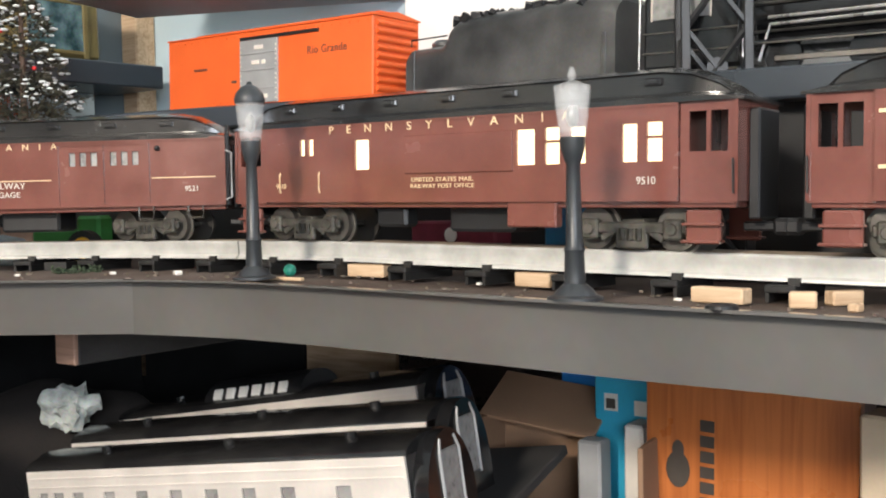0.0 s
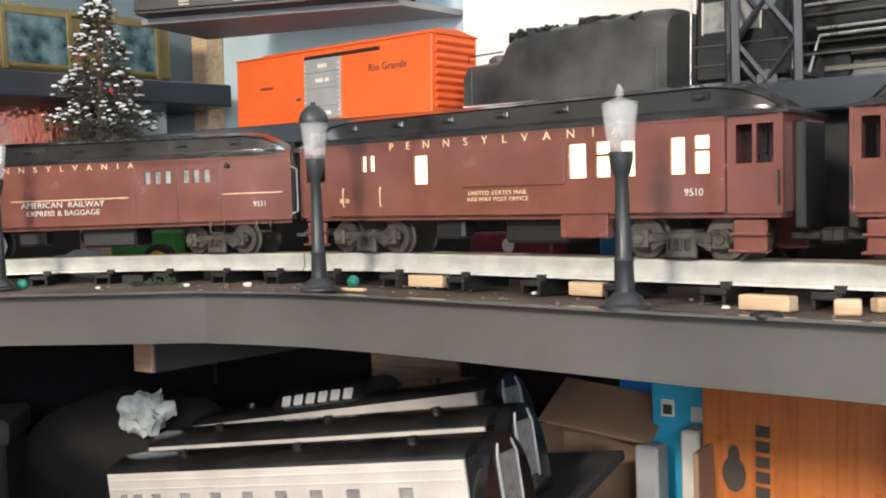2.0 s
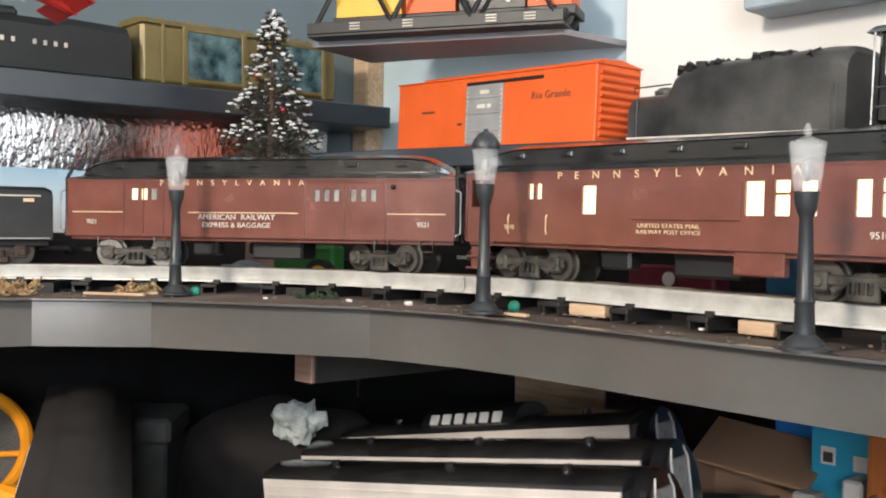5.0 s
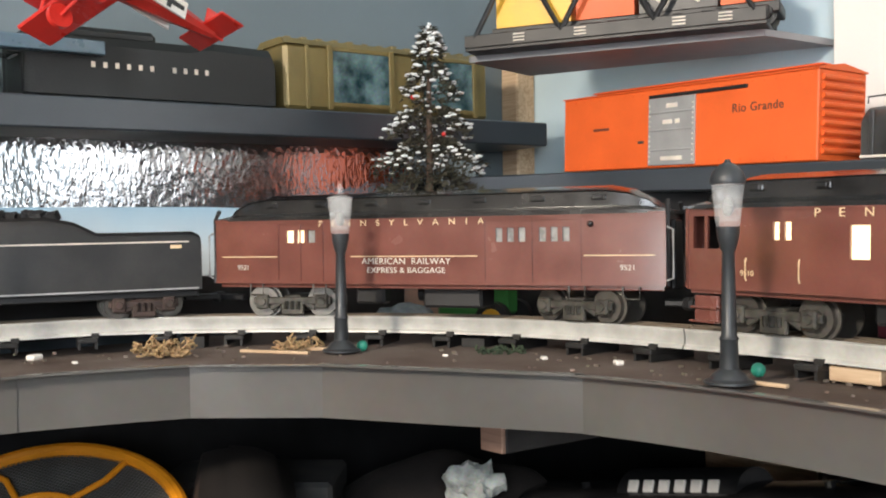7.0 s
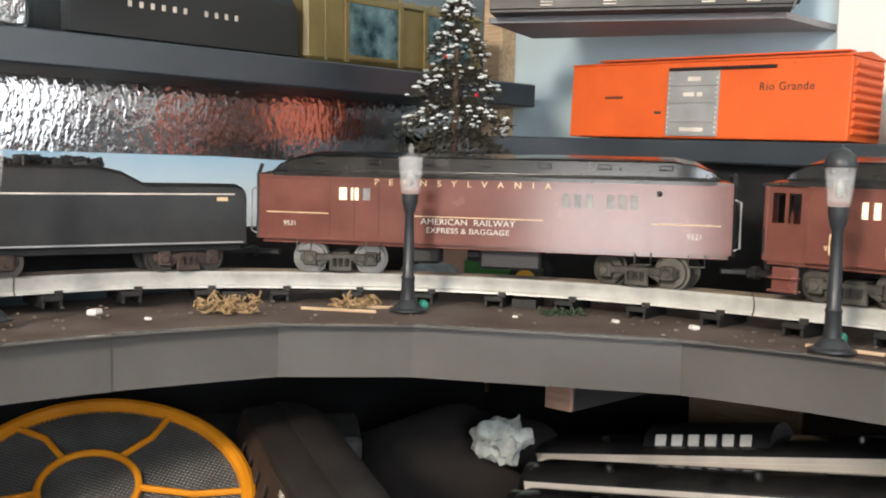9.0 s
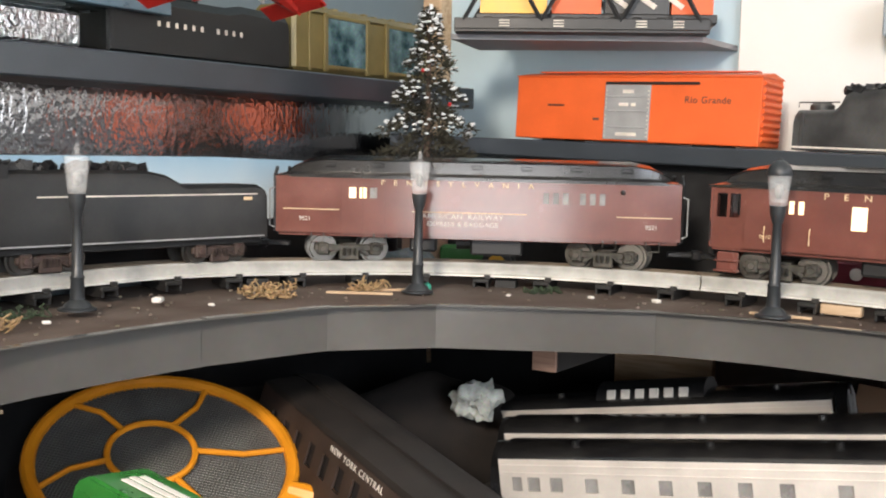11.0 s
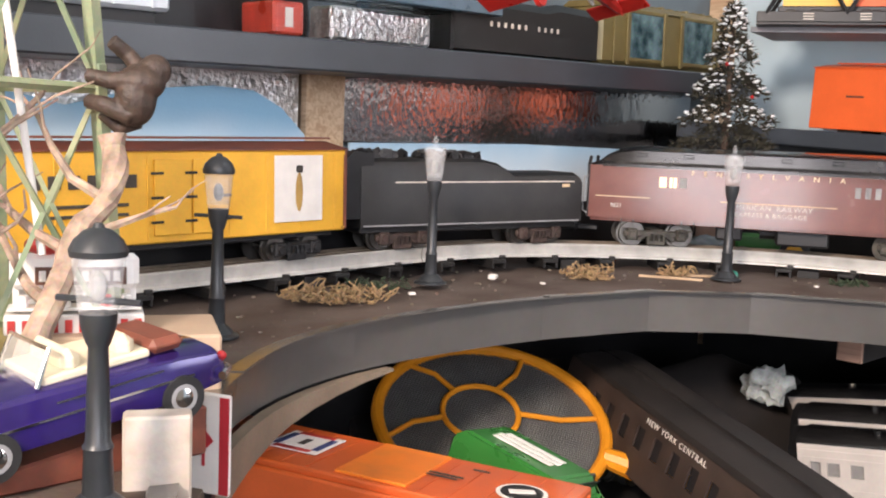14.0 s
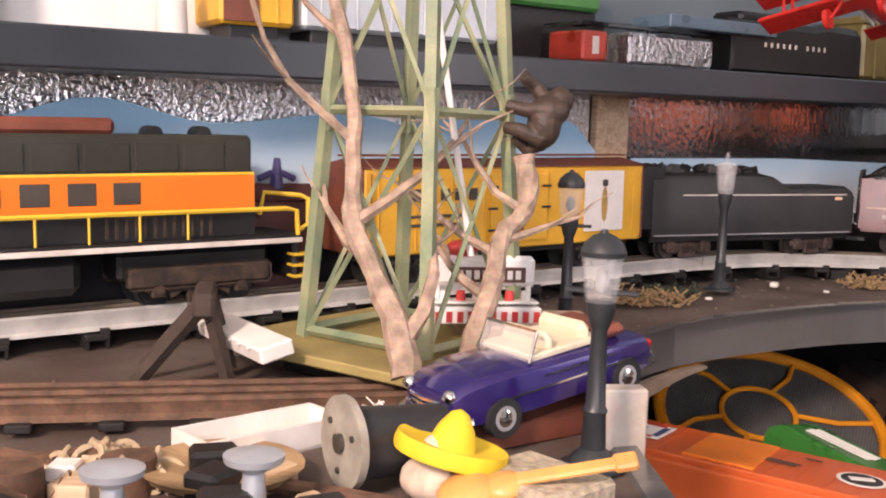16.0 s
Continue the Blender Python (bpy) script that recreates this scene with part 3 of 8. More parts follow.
def passenger_car(name, s, label, L=0.38, W=0.062, windows=(), doors=(), vestibule=True, spread=0.255, body=None):
    """A heavyweight passenger car on the track at s. windows: (x0, x1, z0, z1, kind) along the near side."""
    car = thing(name, on_track(s, spread), label, "model train car", "coupled passenger train")
    body = body or M_TUSCAN
    holes = [w[:4] for w in windows]
    inset = 0.032 if vestibule else 0.0
    bm = wall_with_holes(bm_new(), -L / 2 + inset, L / 2 - inset, SIDE0, SIDE1, -W / 2 + 0.001, 0.002, holes)
    part("side", bm, body, car, smooth=False)
    part("side", add_box(bm_new(), (0, W / 2 - 0.001, (SIDE0 + SIDE1) / 2), (L - 2 * inset, 0.002, SIDE1 - SIDE0)), body, car, smooth=False)
    for k in (-1, 1):
        part("end_wall", add_box(bm_new(), (k * (L / 2 - inset - 0.001), 0, (SIDE0 + SIDE1) / 2), (0.002, W - 0.004, SIDE1 - SIDE0)), body, car, smooth=False)
    part("floor", add_box(bm_new(), (0, 0, SIDE0 - 0.0015), (L - 0.004, W - 0.008, 0.004), 0.0005), body, car)
    for z in (SIDE0 + 0.0012, SIDE1 - 0.0012):
        part("sill_band", add_box(bm_new(), (0, -W / 2 - 0.0004, z), (L - 2 * inset, 0.001, 0.0025)), body, car, smooth=False)
    if vestibule:
        for k in (-1, 1):
            xc = k * (L / 2 - inset / 2)
            xe = k * (L / 2 - 0.001)
            for sy in (-1, 1):
                y = sy * (W / 2 - 0.003)
                door = part("vestibule_door", wall_with_holes(bm_new(), xc - inset / 2 + 0.0005, xc + inset / 2 - 0.0005, SIDE0 - 0.001, SIDE1, y, 0.002, [(xc - 0.0105, xc - 0.0012, SIDE0 + 0.026, SIDE0 + 0.047), (xc + 0.0012, xc + 0.0105, SIDE0 + 0.026, SIDE0 + 0.047)]), body, car, smooth=False)
                part("step_well", add_box(bm_new(), (xc - k * 0.002, y + sy * 0.0015, 0.014), (0.019, 0.004, 0.018), 0.001), body, car)
                for z, w in ((0.0065, 0.009), (0.0155, 0.007)):
                    part("step", add_box(bm_new(), (xc - k * 0.002, y + sy * 0.003, z), (0.021, w, 0.0016), 0.0004), body, car)
                part("end_panel", add_box(bm_new(), (xe, sy * 0.021, (SIDE0 + SIDE1) / 2), (0.002, 0.018, SIDE1 - SIDE0)), body, car, smooth=False)
                part("grab_rail", add_tube(bm_new(), [(xc + k * 0.0145, sy * (W / 2 + 0.0012), SIDE0 + 0.004), (xc + k * 0.0145, sy * (W / 2 + 0.002), SIDE0 + 0.022)], 0.0006, 5), M_BLACK, car)
            part("end_header", add_box(bm_new(), (xe, 0, SIDE1 - 0.004), (0.002, 0.026, 0.008)), body, car, smooth=False)
            bm = add_box(bm_new(), (k * (L / 2 + 0.003), 0, 0.047), (0.006, 0.03, 0.058), 0.001)
            part("diaphragm", bm, M_BLACK, car, "black rubber gangway")
    else:
        for k in (-1, 1):
            bm = add_box(bm_new(), (k * (L / 2 + 0.002), 0, 0.05), (0.004, 0.028, 0.05), 0.001)
            part("end_door", bm, M_BLACK, car)
            for sy in (-1, 1):
                part("corner_post", add_tube(bm_new(), [(k * (L / 2 + 0.0012), sy * (W / 2 - 0.001), SIDE0), (k * (L / 2 + 0.0012), sy * (W / 2 - 0.001), SIDE1), (k * (L / 2 + 0.0004), sy * (W / 2 - 0.006), SIDE1 + 0.008)], 0.0018, 6), M_BLACK, car)
                part("grab_rail", add_tube(bm_new(), [(k * (L / 2 + 0.001), sy * (W / 2 + 0.002), SIDE0 + 0.004), (k * (L / 2 + 0.0055), sy * (W / 2 + 0.002), SIDE0 + 0.006), (k * (L / 2 + 0.0055), sy * (W / 2 + 0.002), SIDE0 + 0.04), (k * (L / 2 + 0.001), sy * (W / 2 + 0.002), SIDE0 + 0.042)], 0.0009, 6), M_SILVERDOOR, car, "bright grab rail")
    roof = part("roof", car_roof(bm_new(), L, W + 0.002, SIDE1, 0.007, 0.044, 0.0115), M_ROOFBLK, car, "black monitor roof")
    for i in range(7):
        x = -L / 2 + 0.05 + i * (L - 0.1) / 6
        bm = add_box(bm_new(), (x, -0.0222, SIDE1 + 0.0115), (0.0105, 0.003, 0.0042), 0.0006)
        add_box(bm, (x, -0.0240, SIDE1 + 0.0115), (0.0065, 0.0012, 0.0022), 0.0003)
        part("roof_vent", bm, M_ROOFBLK, roof)
    lit = 0
    for a, b, c, d, kind in windows:
        fr = bm_new()
        for q in ((a + 0.0004, c, 0.0009, d), (b - 0.0004, c, 0.0009, d)):
            add_box(fr, (q[0], -W / 2 + 0.0008, (c + d) / 2), (0.0009, 0.002, d - c))
        if kind != "blind":
            add_box(fr, ((a + b) / 2, -W / 2 + 0.0009, c + (d - c) * (0.62 if kind == "sash" else 0.999)), (b - a - 0.0018, 0.0016, 0.0014 if kind == "sash" else 0.0009))
        win = part("window", fr, body, car)
        bm = add_box(bm_new(), ((a + b) / 2, -W / 2 + 0.0021, (c + d) / 2), (b - a, 0.0008, d - c))
        part("pane", bm, {"lit": M_LIT, "sash": M_LIT, "frost": M_FROST, "dark": M_DARKHOLE, "blind": M_FROST}[kind], win, {"lit": "warmly lit pane", "sash": "warmly lit pane", "frost": "frosted pane"}.get(kind, ""))
    for x0, x1 in doors:
        bm = add_box(bm_new(), ((x0 + x1) / 2, -W / 2 - 0.0004, (SIDE0 + SIDE1) / 2 - 0.001), (x1 - x0, 0.0022, SIDE1 - SIDE0 - 0.01), 0.0004)
        part("door", bm, body, car, smooth=False)
    p, t0 = along(CENTRE, s)
    q, t1 = along(CENTRE, s + spread)
    head = math.atan2((q - p).y, (q - p).x)
    for x, t in ((-spread / 2, t0), (spread / 2, t1)):
        build_truck(car, x, None, math.degrees(math.atan2(t.y, t.x) - head), 0.05, 0.0122)
    bm = add_box(bm_new(), (0.02, 0, 0.017), (0.05, 0.03, 0.017), 0.002)
    add_box(bm, (-0.05, -0.012, 0.018), (0.026, 0.014, 0.014), 0.002)
    add_cyl(bm, (-0.02, 0.014, 0.018), (0.03, 0.014, 0.018), 0.006, None, 10)
    part("underframe", bm, M_BLACK, car)
    for k in (-1, 1):
        bm = add_box(bm_new(), (k * (L / 2 + 0.006), 0, 0.014), (0.026, 0.007, 0.005), 0.001)
        add_box(bm, (k * (L / 2 + 0.02), 0, 0.014), (0.009, 0.012, 0.009), 0.002)
        part("coupler", bm, M_BLACK, car)
    return car


def s_near(x, y):
    """Length along the track to the place nearest (x, y)."""
    best, arc, acc, w = 9.0, 0.0, 0.0, Vector((x, y, 0))
    for p, q in zip(CENTRE, CENTRE[1:]):
        k = min(1.0, max(0.0, (w - p).dot(q - p) / (q - p).length_squared))
        d = (p.lerp(q, k) - w).length
        if d < best:
            best, arc = d, acc + k * (q - p).length
        acc += (q - p).length
    return arc


S_BAG, S_MAIL = s_near(-0.481, 0.961), s_near(-0.087, 0.849)
S_TENDER, S_REEFER, S_DIESEL = s_near(-0.727, 0.817), s_near(*room(-1.062, -0.080)[:2]), s_near(*room(-1.062, -0.508)[:2])

# ---- the passenger train ----
def letter_side(car, text, x, z, size, material=M_GOLD, spread=1.0, narrow=1.0, name="lettering", W=0.062):
    return lettering(name, text, size, material, car, Matrix.Translation((x, -W / 2 - 0.0008, z)) @ FRONT, "", spread, narrow)


def baggage_car():
    win = [(-0.121, -0.1125, 0.061, 0.0715, "lit"), (-0.111, -0.1025, 0.061, 0.0715, "lit"), (-0.101, -0.0925, 0.061, 0.0715, "frost")]
    for x in (0.062, 0.071, 0.080, 0.096, 0.105, 0.114):
        win.append((x, x + 0.007, 0.060, 0.071, "frost"))
    car = passenger_car("baggage_car", S_BAG, "tuscan red baggage car with gold lettering and lit windows", windows=win, vestibule=False)
    letter_side(car, "PENNSYLVANIA", -0.018, 0.0758, 0.0068, spread=3.05, narrow=1.15)
    letter_side(car, "AMERICAN  RAILWAY", -0.012, 0.0455, 0.0068, M_LETTER, 1.05, 1.1)
    letter_side(car, "EXPRESS & BAGGAGE", -0.012, 0.0385, 0.0062, M_LETTER, 1.05, 1.1)
    letter_side(car, "9521", 0.163, 0.0405, 0.0058, M_LETTER)
    letter_side(car, "9521", -0.162, 0.0405, 0.0058, M_LETTER)
    for x0, x1 in ((-0.183, -0.129), (-0.06, 0.048), (0.131, 0.182)):
        part("stripe", add_box(bm_new(), ((x0 + x1) / 2, -0.0315, 0.0495), (x1 - x0, 0.0008, 0.0008)), M_GOLD, car)
    for x0, x1 in ((-0.128, -0.086), (0.054, 0.1285)):
        bm = bm_new()
        for x in (x0, (x0 + x1) / 2, x1):
            add_box(bm, (x, -0.0316, 0.0525), (0.001, 0.0012, 0.048))
        add_box(bm, ((x0 + x1) / 2, -0.0316, 0.0767), (x1 - x0, 0.0012, 0.001))
        part("door_frame", bm, M_TUSCAN, car)
    for x in (0.125, 0.165, -0.09, -0.15):
        bm = add_tube(bm_new(), [(x - 0.006, -0.03, 0.027), (x - 0.006, -0.0305, 0.018), (x + 0.006, -0.0305, 0.018), (x + 0.006, -0.03, 0.027)], 0.0008, 6)
        part("step_iron", bm, M_STEEL, car)
    part("marker_lamp", add_ball(bm_new(), (0.136, -0.0325, 0.0725), 0.0022), M_BLACK, car)
    return car


def mail_car():
    win = [(-0.1224, -0.1162, 0.0595, 0.071, "lit"), (-0.1145, -0.108, 0.0595, 0.071, "lit"), (-0.0714, -0.0574, 0.049, 0.069, "lit"),
           (0.0562, 0.0703, 0.049, 0.070, "lit"), (0.0756, 0.087, 0.049, 0.070, "sash"), (0.0923, 0.1037, 0.049, 0.070, "lit"),
           (0.1248, 0.1353, 0.049, 0.070, "lit"), (0.1395, 0.150, 0.049, 0.070, "sash")]
    car = passenger_car("mail_car", S_MAIL, "tuscan red mail car with glowing windows on the track", windows=win)
    letter_side(car, "PENNSYLVANIA", 0.0, 0.0756, 0.0074, spread=3.7, narrow=1.15)
    letter_side(car, "UNITED STATES MAIL", 0.002, 0.0415, 0.004, M_GOLD, 1.05, 1.2)
    letter_side(car, "RAILWAY POST OFFICE", 0.002, 0.0375, 0.0038, M_GOLD, 1.05, 1.2)
    letter_side(car, "9510", 0.14, 0.0385, 0.0058, M_LETTER)
    letter_side(car, "9510", -0.14, 0.0385, 0.005, M_GOLD)
    part("sliding_door", add_box(bm_new(), (0.0135, -0.0316, 0.0575), (0.082, 0.0014, 0.024), 0.0004), M_TUSCAN, car)
    for x in (-0.141, -0.103):
        part("door_rail", add_tube(bm_new(), [(x, -0.0312, 0.034), (x, -0.0322, 0.036), (x, -0.0322, 0.046), (x, -0.0312, 0.048)], 0.0006, 5), M_GOLD, car)
    part("battery_box", add_box(bm_new(), (0.066, -0.026, 0.021), (0.034, 0.008, 0.017), 0.001), M_TUSCAN, car)
    return car


def coach():
    win = []
    for g in range(3):
        for i in range(4):
            x = -0.142 + g * 0.099 + i * 0.0205
            win.append((x, x + 0.0125, 0.046, 0.066, "frost"))
    car = passenger_car("coach", S_MAIL + 0.414, "tuscan red coach with frosted windows and gold trim", windows=win)
    letter_side(car, "PENNSYLVANIA", 0.0, 0.0756, 0.0074, spread=3.7, narrow=1.15)
    letter_side(car, "9515", -0.13, 0.0345, 0.0056, M_LETTER)
    for z in (0.0695, 0.0435):
        part("gold_band", add_box(bm_new(), (0, -0.0316, z), (0.312, 0.001, 0.0018)), M_GOLD, car)
    return car


baggage_car()
mail_car()
coach()


def vanderbilt_tender(name, m, L, W, z0, z1, label, group=""):
    """A locomotive tender: tank body with rounded top edges, coal bunker, trucks."""
    t = thing(name, m, label, "model tender", group)
    prof = lambda h, w: [(-w / 2, z0), (w / 2, z0), (w / 2, h - 0.008), (w / 2 - 0.003, h - 0.003), (w / 2 - 0.009, h), (-w / 2 + 0.009, h), (-w / 2 + 0.003, h - 0.003), (-w / 2, h - 0.008)]
    bm = bm_new()
    hs = [(-L / 2, z1 + 0.012), (-L / 2 + 0.10 * L, z1 + 0.013), (0.02 * L, z1 + 0.013), (0.1 * L, z1 + 0.009), (0.17 * L, z1), (L / 2 - 0.006, z1), (L / 2, z1 - 0.003)]
    add_loft(bm, [[(x, u, v) for u, v in prof(h, W)] for x, h in hs])
    part("tank", bm, M_TENDER, t, smooth=True)
    bm = bm_new()
    rnd = random.Random(4)
    for i in range(90):
        x = rnd.uniform(-L / 2 + 0.012, 0.06 * L)
        add_box(bm, (x, rnd.uniform(-W / 2 + 0.012, W / 2 - 0.012), z1 + 0.012 + rnd.uniform(0, 0.004)), [rnd.uniform(0.004, 0.009)] * 3, 0, Euler((rnd.random() * 3, rnd.random() * 3, rnd.random() * 3)).to_matrix().to_4x4())
    tagged(part("coal", bm, M_COAL, t, "heap of black coal"), kind="stuff")
    part("frame", add_box(bm_new(), (0, 0, z0 - 0.003), (L - 0.004, W - 0.012, 0.006), 0.001), M_BLACK, t)
    return t


t = vanderbilt_tender("tender", on_track(S_TENDER, 0.15), 0.25, 0.06, 0.022, 0.071, "grey-black tender with coal and a pale line", "coupled passenger train")
part("stripe", add_box(bm_new(), (0.012, -0.0302, 0.0625), (0.205, 0.0008, 0.0012)), M_LETTER, t)
bulk = add_extrude(bm_new(), [(-0.142, 0.030), (-0.124, 0.030), (-0.124, 0.072), (-0.112, 0.074), (-0.112, 0.088), (-0.132, 0.090), (-0.138, 0.084), (-0.142, 0.07)], "y", -0.029, 0.029)
part("bulkhead", bulk, M_BLACK, t, "black cab-side bulkhead")
for k in (-1, 1):
    part("sill_line", add_box(bm_new(), (0.0, k * 0.0301, 0.0235), (0.244, 0.0008, 0.0012)), M_SILVERDOOR, t)
part("number_bar", add_box(bm_new(), (0.104, -0.0302, 0.0585), (0.009, 0.0008, 0.003)), M_GOLD, t)
for k in (-1, 1):
    build_truck(t, k * 0.078, mat("rusty_truck_%s" % ("front" if k > 0 else "rear"), (0.075, 0.05, 0.042), 0.65, 0.2, 0.4, 120), 0, 0.04, 0.0112)
bm = add_box(bm_new(), (0.13, 0, 0.014), (0.03, 0.007, 0.005), 0.001)
part("coupler", bm, M_BLACK, t)


def plate(name, x0, x1, z0, z1, y, material, parent, thick=0.0012, label="", bevel=0.0003):
    """A thin upright piece on a side that faces -y."""
    return part(name, add_box(bm_new(), ((x0 + x1) / 2, y, (z0 + z1) / 2), (x1 - x0, thick, z1 - z0), bevel), material, parent, label, smooth=False)


M_YELLOW = mat("yellow_boxcar_paint", (0.78, 0.42, 0.03), 0.45, vary=0.12, scale=25, bump=0.05)
M_BROWNRED = mat("oxide_red_paint", (0.2, 0.06, 0.035), 0.5, vary=0.25, scale=40, bump=0.1)
M_CREAM = mat("cream_print", (0.8, 0.76, 0.7), 0.6, vary=0.06, scale=60)
M_DARKPRINT = mat("dark_print", (0.06, 0.05, 0.04), 0.6, vary=0.2)


def box_car(name, m, label, L, W, H, body, roof, end, z0=0.022, group="", trucks=None, ribs=9):
    """A boxcar with plug sides, ribbed ends, peaked roof with a running board, and trucks."""
    car = thing(name, m, label, "model boxcar", group)
    bm = add_box(bm_new(), (0, 0, z0 + H / 2), (L, W, H), 0.0012)
    part("body", bm, body, car)
    for i in range(ribs):
        x = -L / 2 + 0.012 + i * (L - 0.024) / (ribs - 1)
        if abs(x) > 0.034:
            plate("rib", x - 0.0007, x + 0.0007, z0 + 0.003, z0 + H - 0.004, -W / 2 - 0.0004, body, car)
    for k in (-1, 1):
        bm = bm_new()
        for i in range(9):
            add_box(bm, (k * (L / 2 + 0.0006), 0, z0 + 0.006 + i * (H - 0.012) / 8), (0.0022, W - 0.008, 0.0034), 0.0008)
        part("end_ribs", bm, end, car)
    bm = add_extrude(bm_new(), [(-W / 2 - 0.001, z0 + H), (-W / 2 - 0.001, z0 + H + 0.001), (0, z0 + H + 0.0065), (W / 2 + 0.001, z0 + H + 0.001), (W / 2 + 0.001, z0 + H)], "x", -L / 2 - 0.002, L / 2 + 0.002)
    part("roof", bm, roof, car)
    part("running_board", add_box(bm_new(), (0, 0, z0 + H + 0.009), (L + 0.006, 0.012, 0.0016), 0.0004), roof, car)
    bm = add_box(bm_new(), (0, 0, z0 - 0.003), (L - 0.01, W * 0.6, 0.006), 0.001)
    part("underframe", bm, M_BLACK, car)
    for k in (-1, 1):
        build_truck(car, k * (L / 2 - 0.045), trucks or M_BLACK, 0, 0.036, 0.0105)
        bm = add_tube(bm_new(), [(k * (L / 2 - 0.004), -W / 2 - 0.0005, z0 + 0.002), (k * (L / 2 - 0.004), -W / 2 - 0.003, z0 + 0.004), (k * (L / 2 - 0.004), -W / 2 - 0.003, z0 + H - 0.004)], 0.0006, 5)
        part("ladder_rail", bm, end, car)
    return car


def reefer_car():
    L, W, H, z0 = 0.30, 0.062, 0.068, 0.024
    car = box_car("refrigerator_car", on_track(S_REEFER, 0.20), "yellow refrigerator boxcar with brown roof and a poster", L, W, H, M_YELLOW, M_BROWNRED, M_BROWNRED, z0, "coupled passenger train")
    y = -W / 2 - 0.0012
    poster = plate("poster", 0.076, 0.124, 0.034, 0.088, y, M_CREAM, car, 0.0012, "white poster with a plain ochre shape")
    M_OCHRE = mat("ochre_print", (0.5, 0.3, 0.08), 0.6)
    bm = add_ball(bm_new(), (0.1, y - 0.0007, 0.058), 0.016, 10, (0.24, 0.03, 1.0))
    part("printed_shape", bm, M_OCHRE, poster)
    part("printed_shape", add_box(bm_new(), (0.1, y - 0.0007, 0.077), (0.006, 0.0006, 0.006), 0.001), M_DARKPRINT, poster)
    for k in (-1, 1):
        plate("end_panel", k * (L / 2 + 0.0012) - 0.0012, k * (L / 2 + 0.0012) + 0.0012, z0 + 0.001, z0 + H, 0, M_BROWNRED, car, W - 0.002)
    for x0, x1 in ((-0.03, 0.0), (0.002, 0.032)):
        plate("door", x0, x1, 0.03, 0.086, -W / 2 - 0.0012, M_YELLOW, car, 0.0022)
    for x in (-0.028, 0.0, 0.03):
        for z in (0.04, 0.058, 0.076):
            plate("hinge", x - 0.005, x + 0.005, z - 0.001, z + 0.001, -W / 2 - 0.0026, M_BLACK, car)
    for i, x in enumerate((-0.118, -0.104, -0.09, -0.076, -0.062, -0.048)):
        plate("letter_bar", x - 0.0045, x + 0.0045, 0.066, 0.0755, y, M_DARKPRINT, car, 0.0008)
    for z in (0.054, 0.047):
        plate("letter_bar", -0.115, -0.05, z - 0.0012, z + 0.0012, y, M_DARKPRINT, car, 0.0008)
    return car


reefer_car()


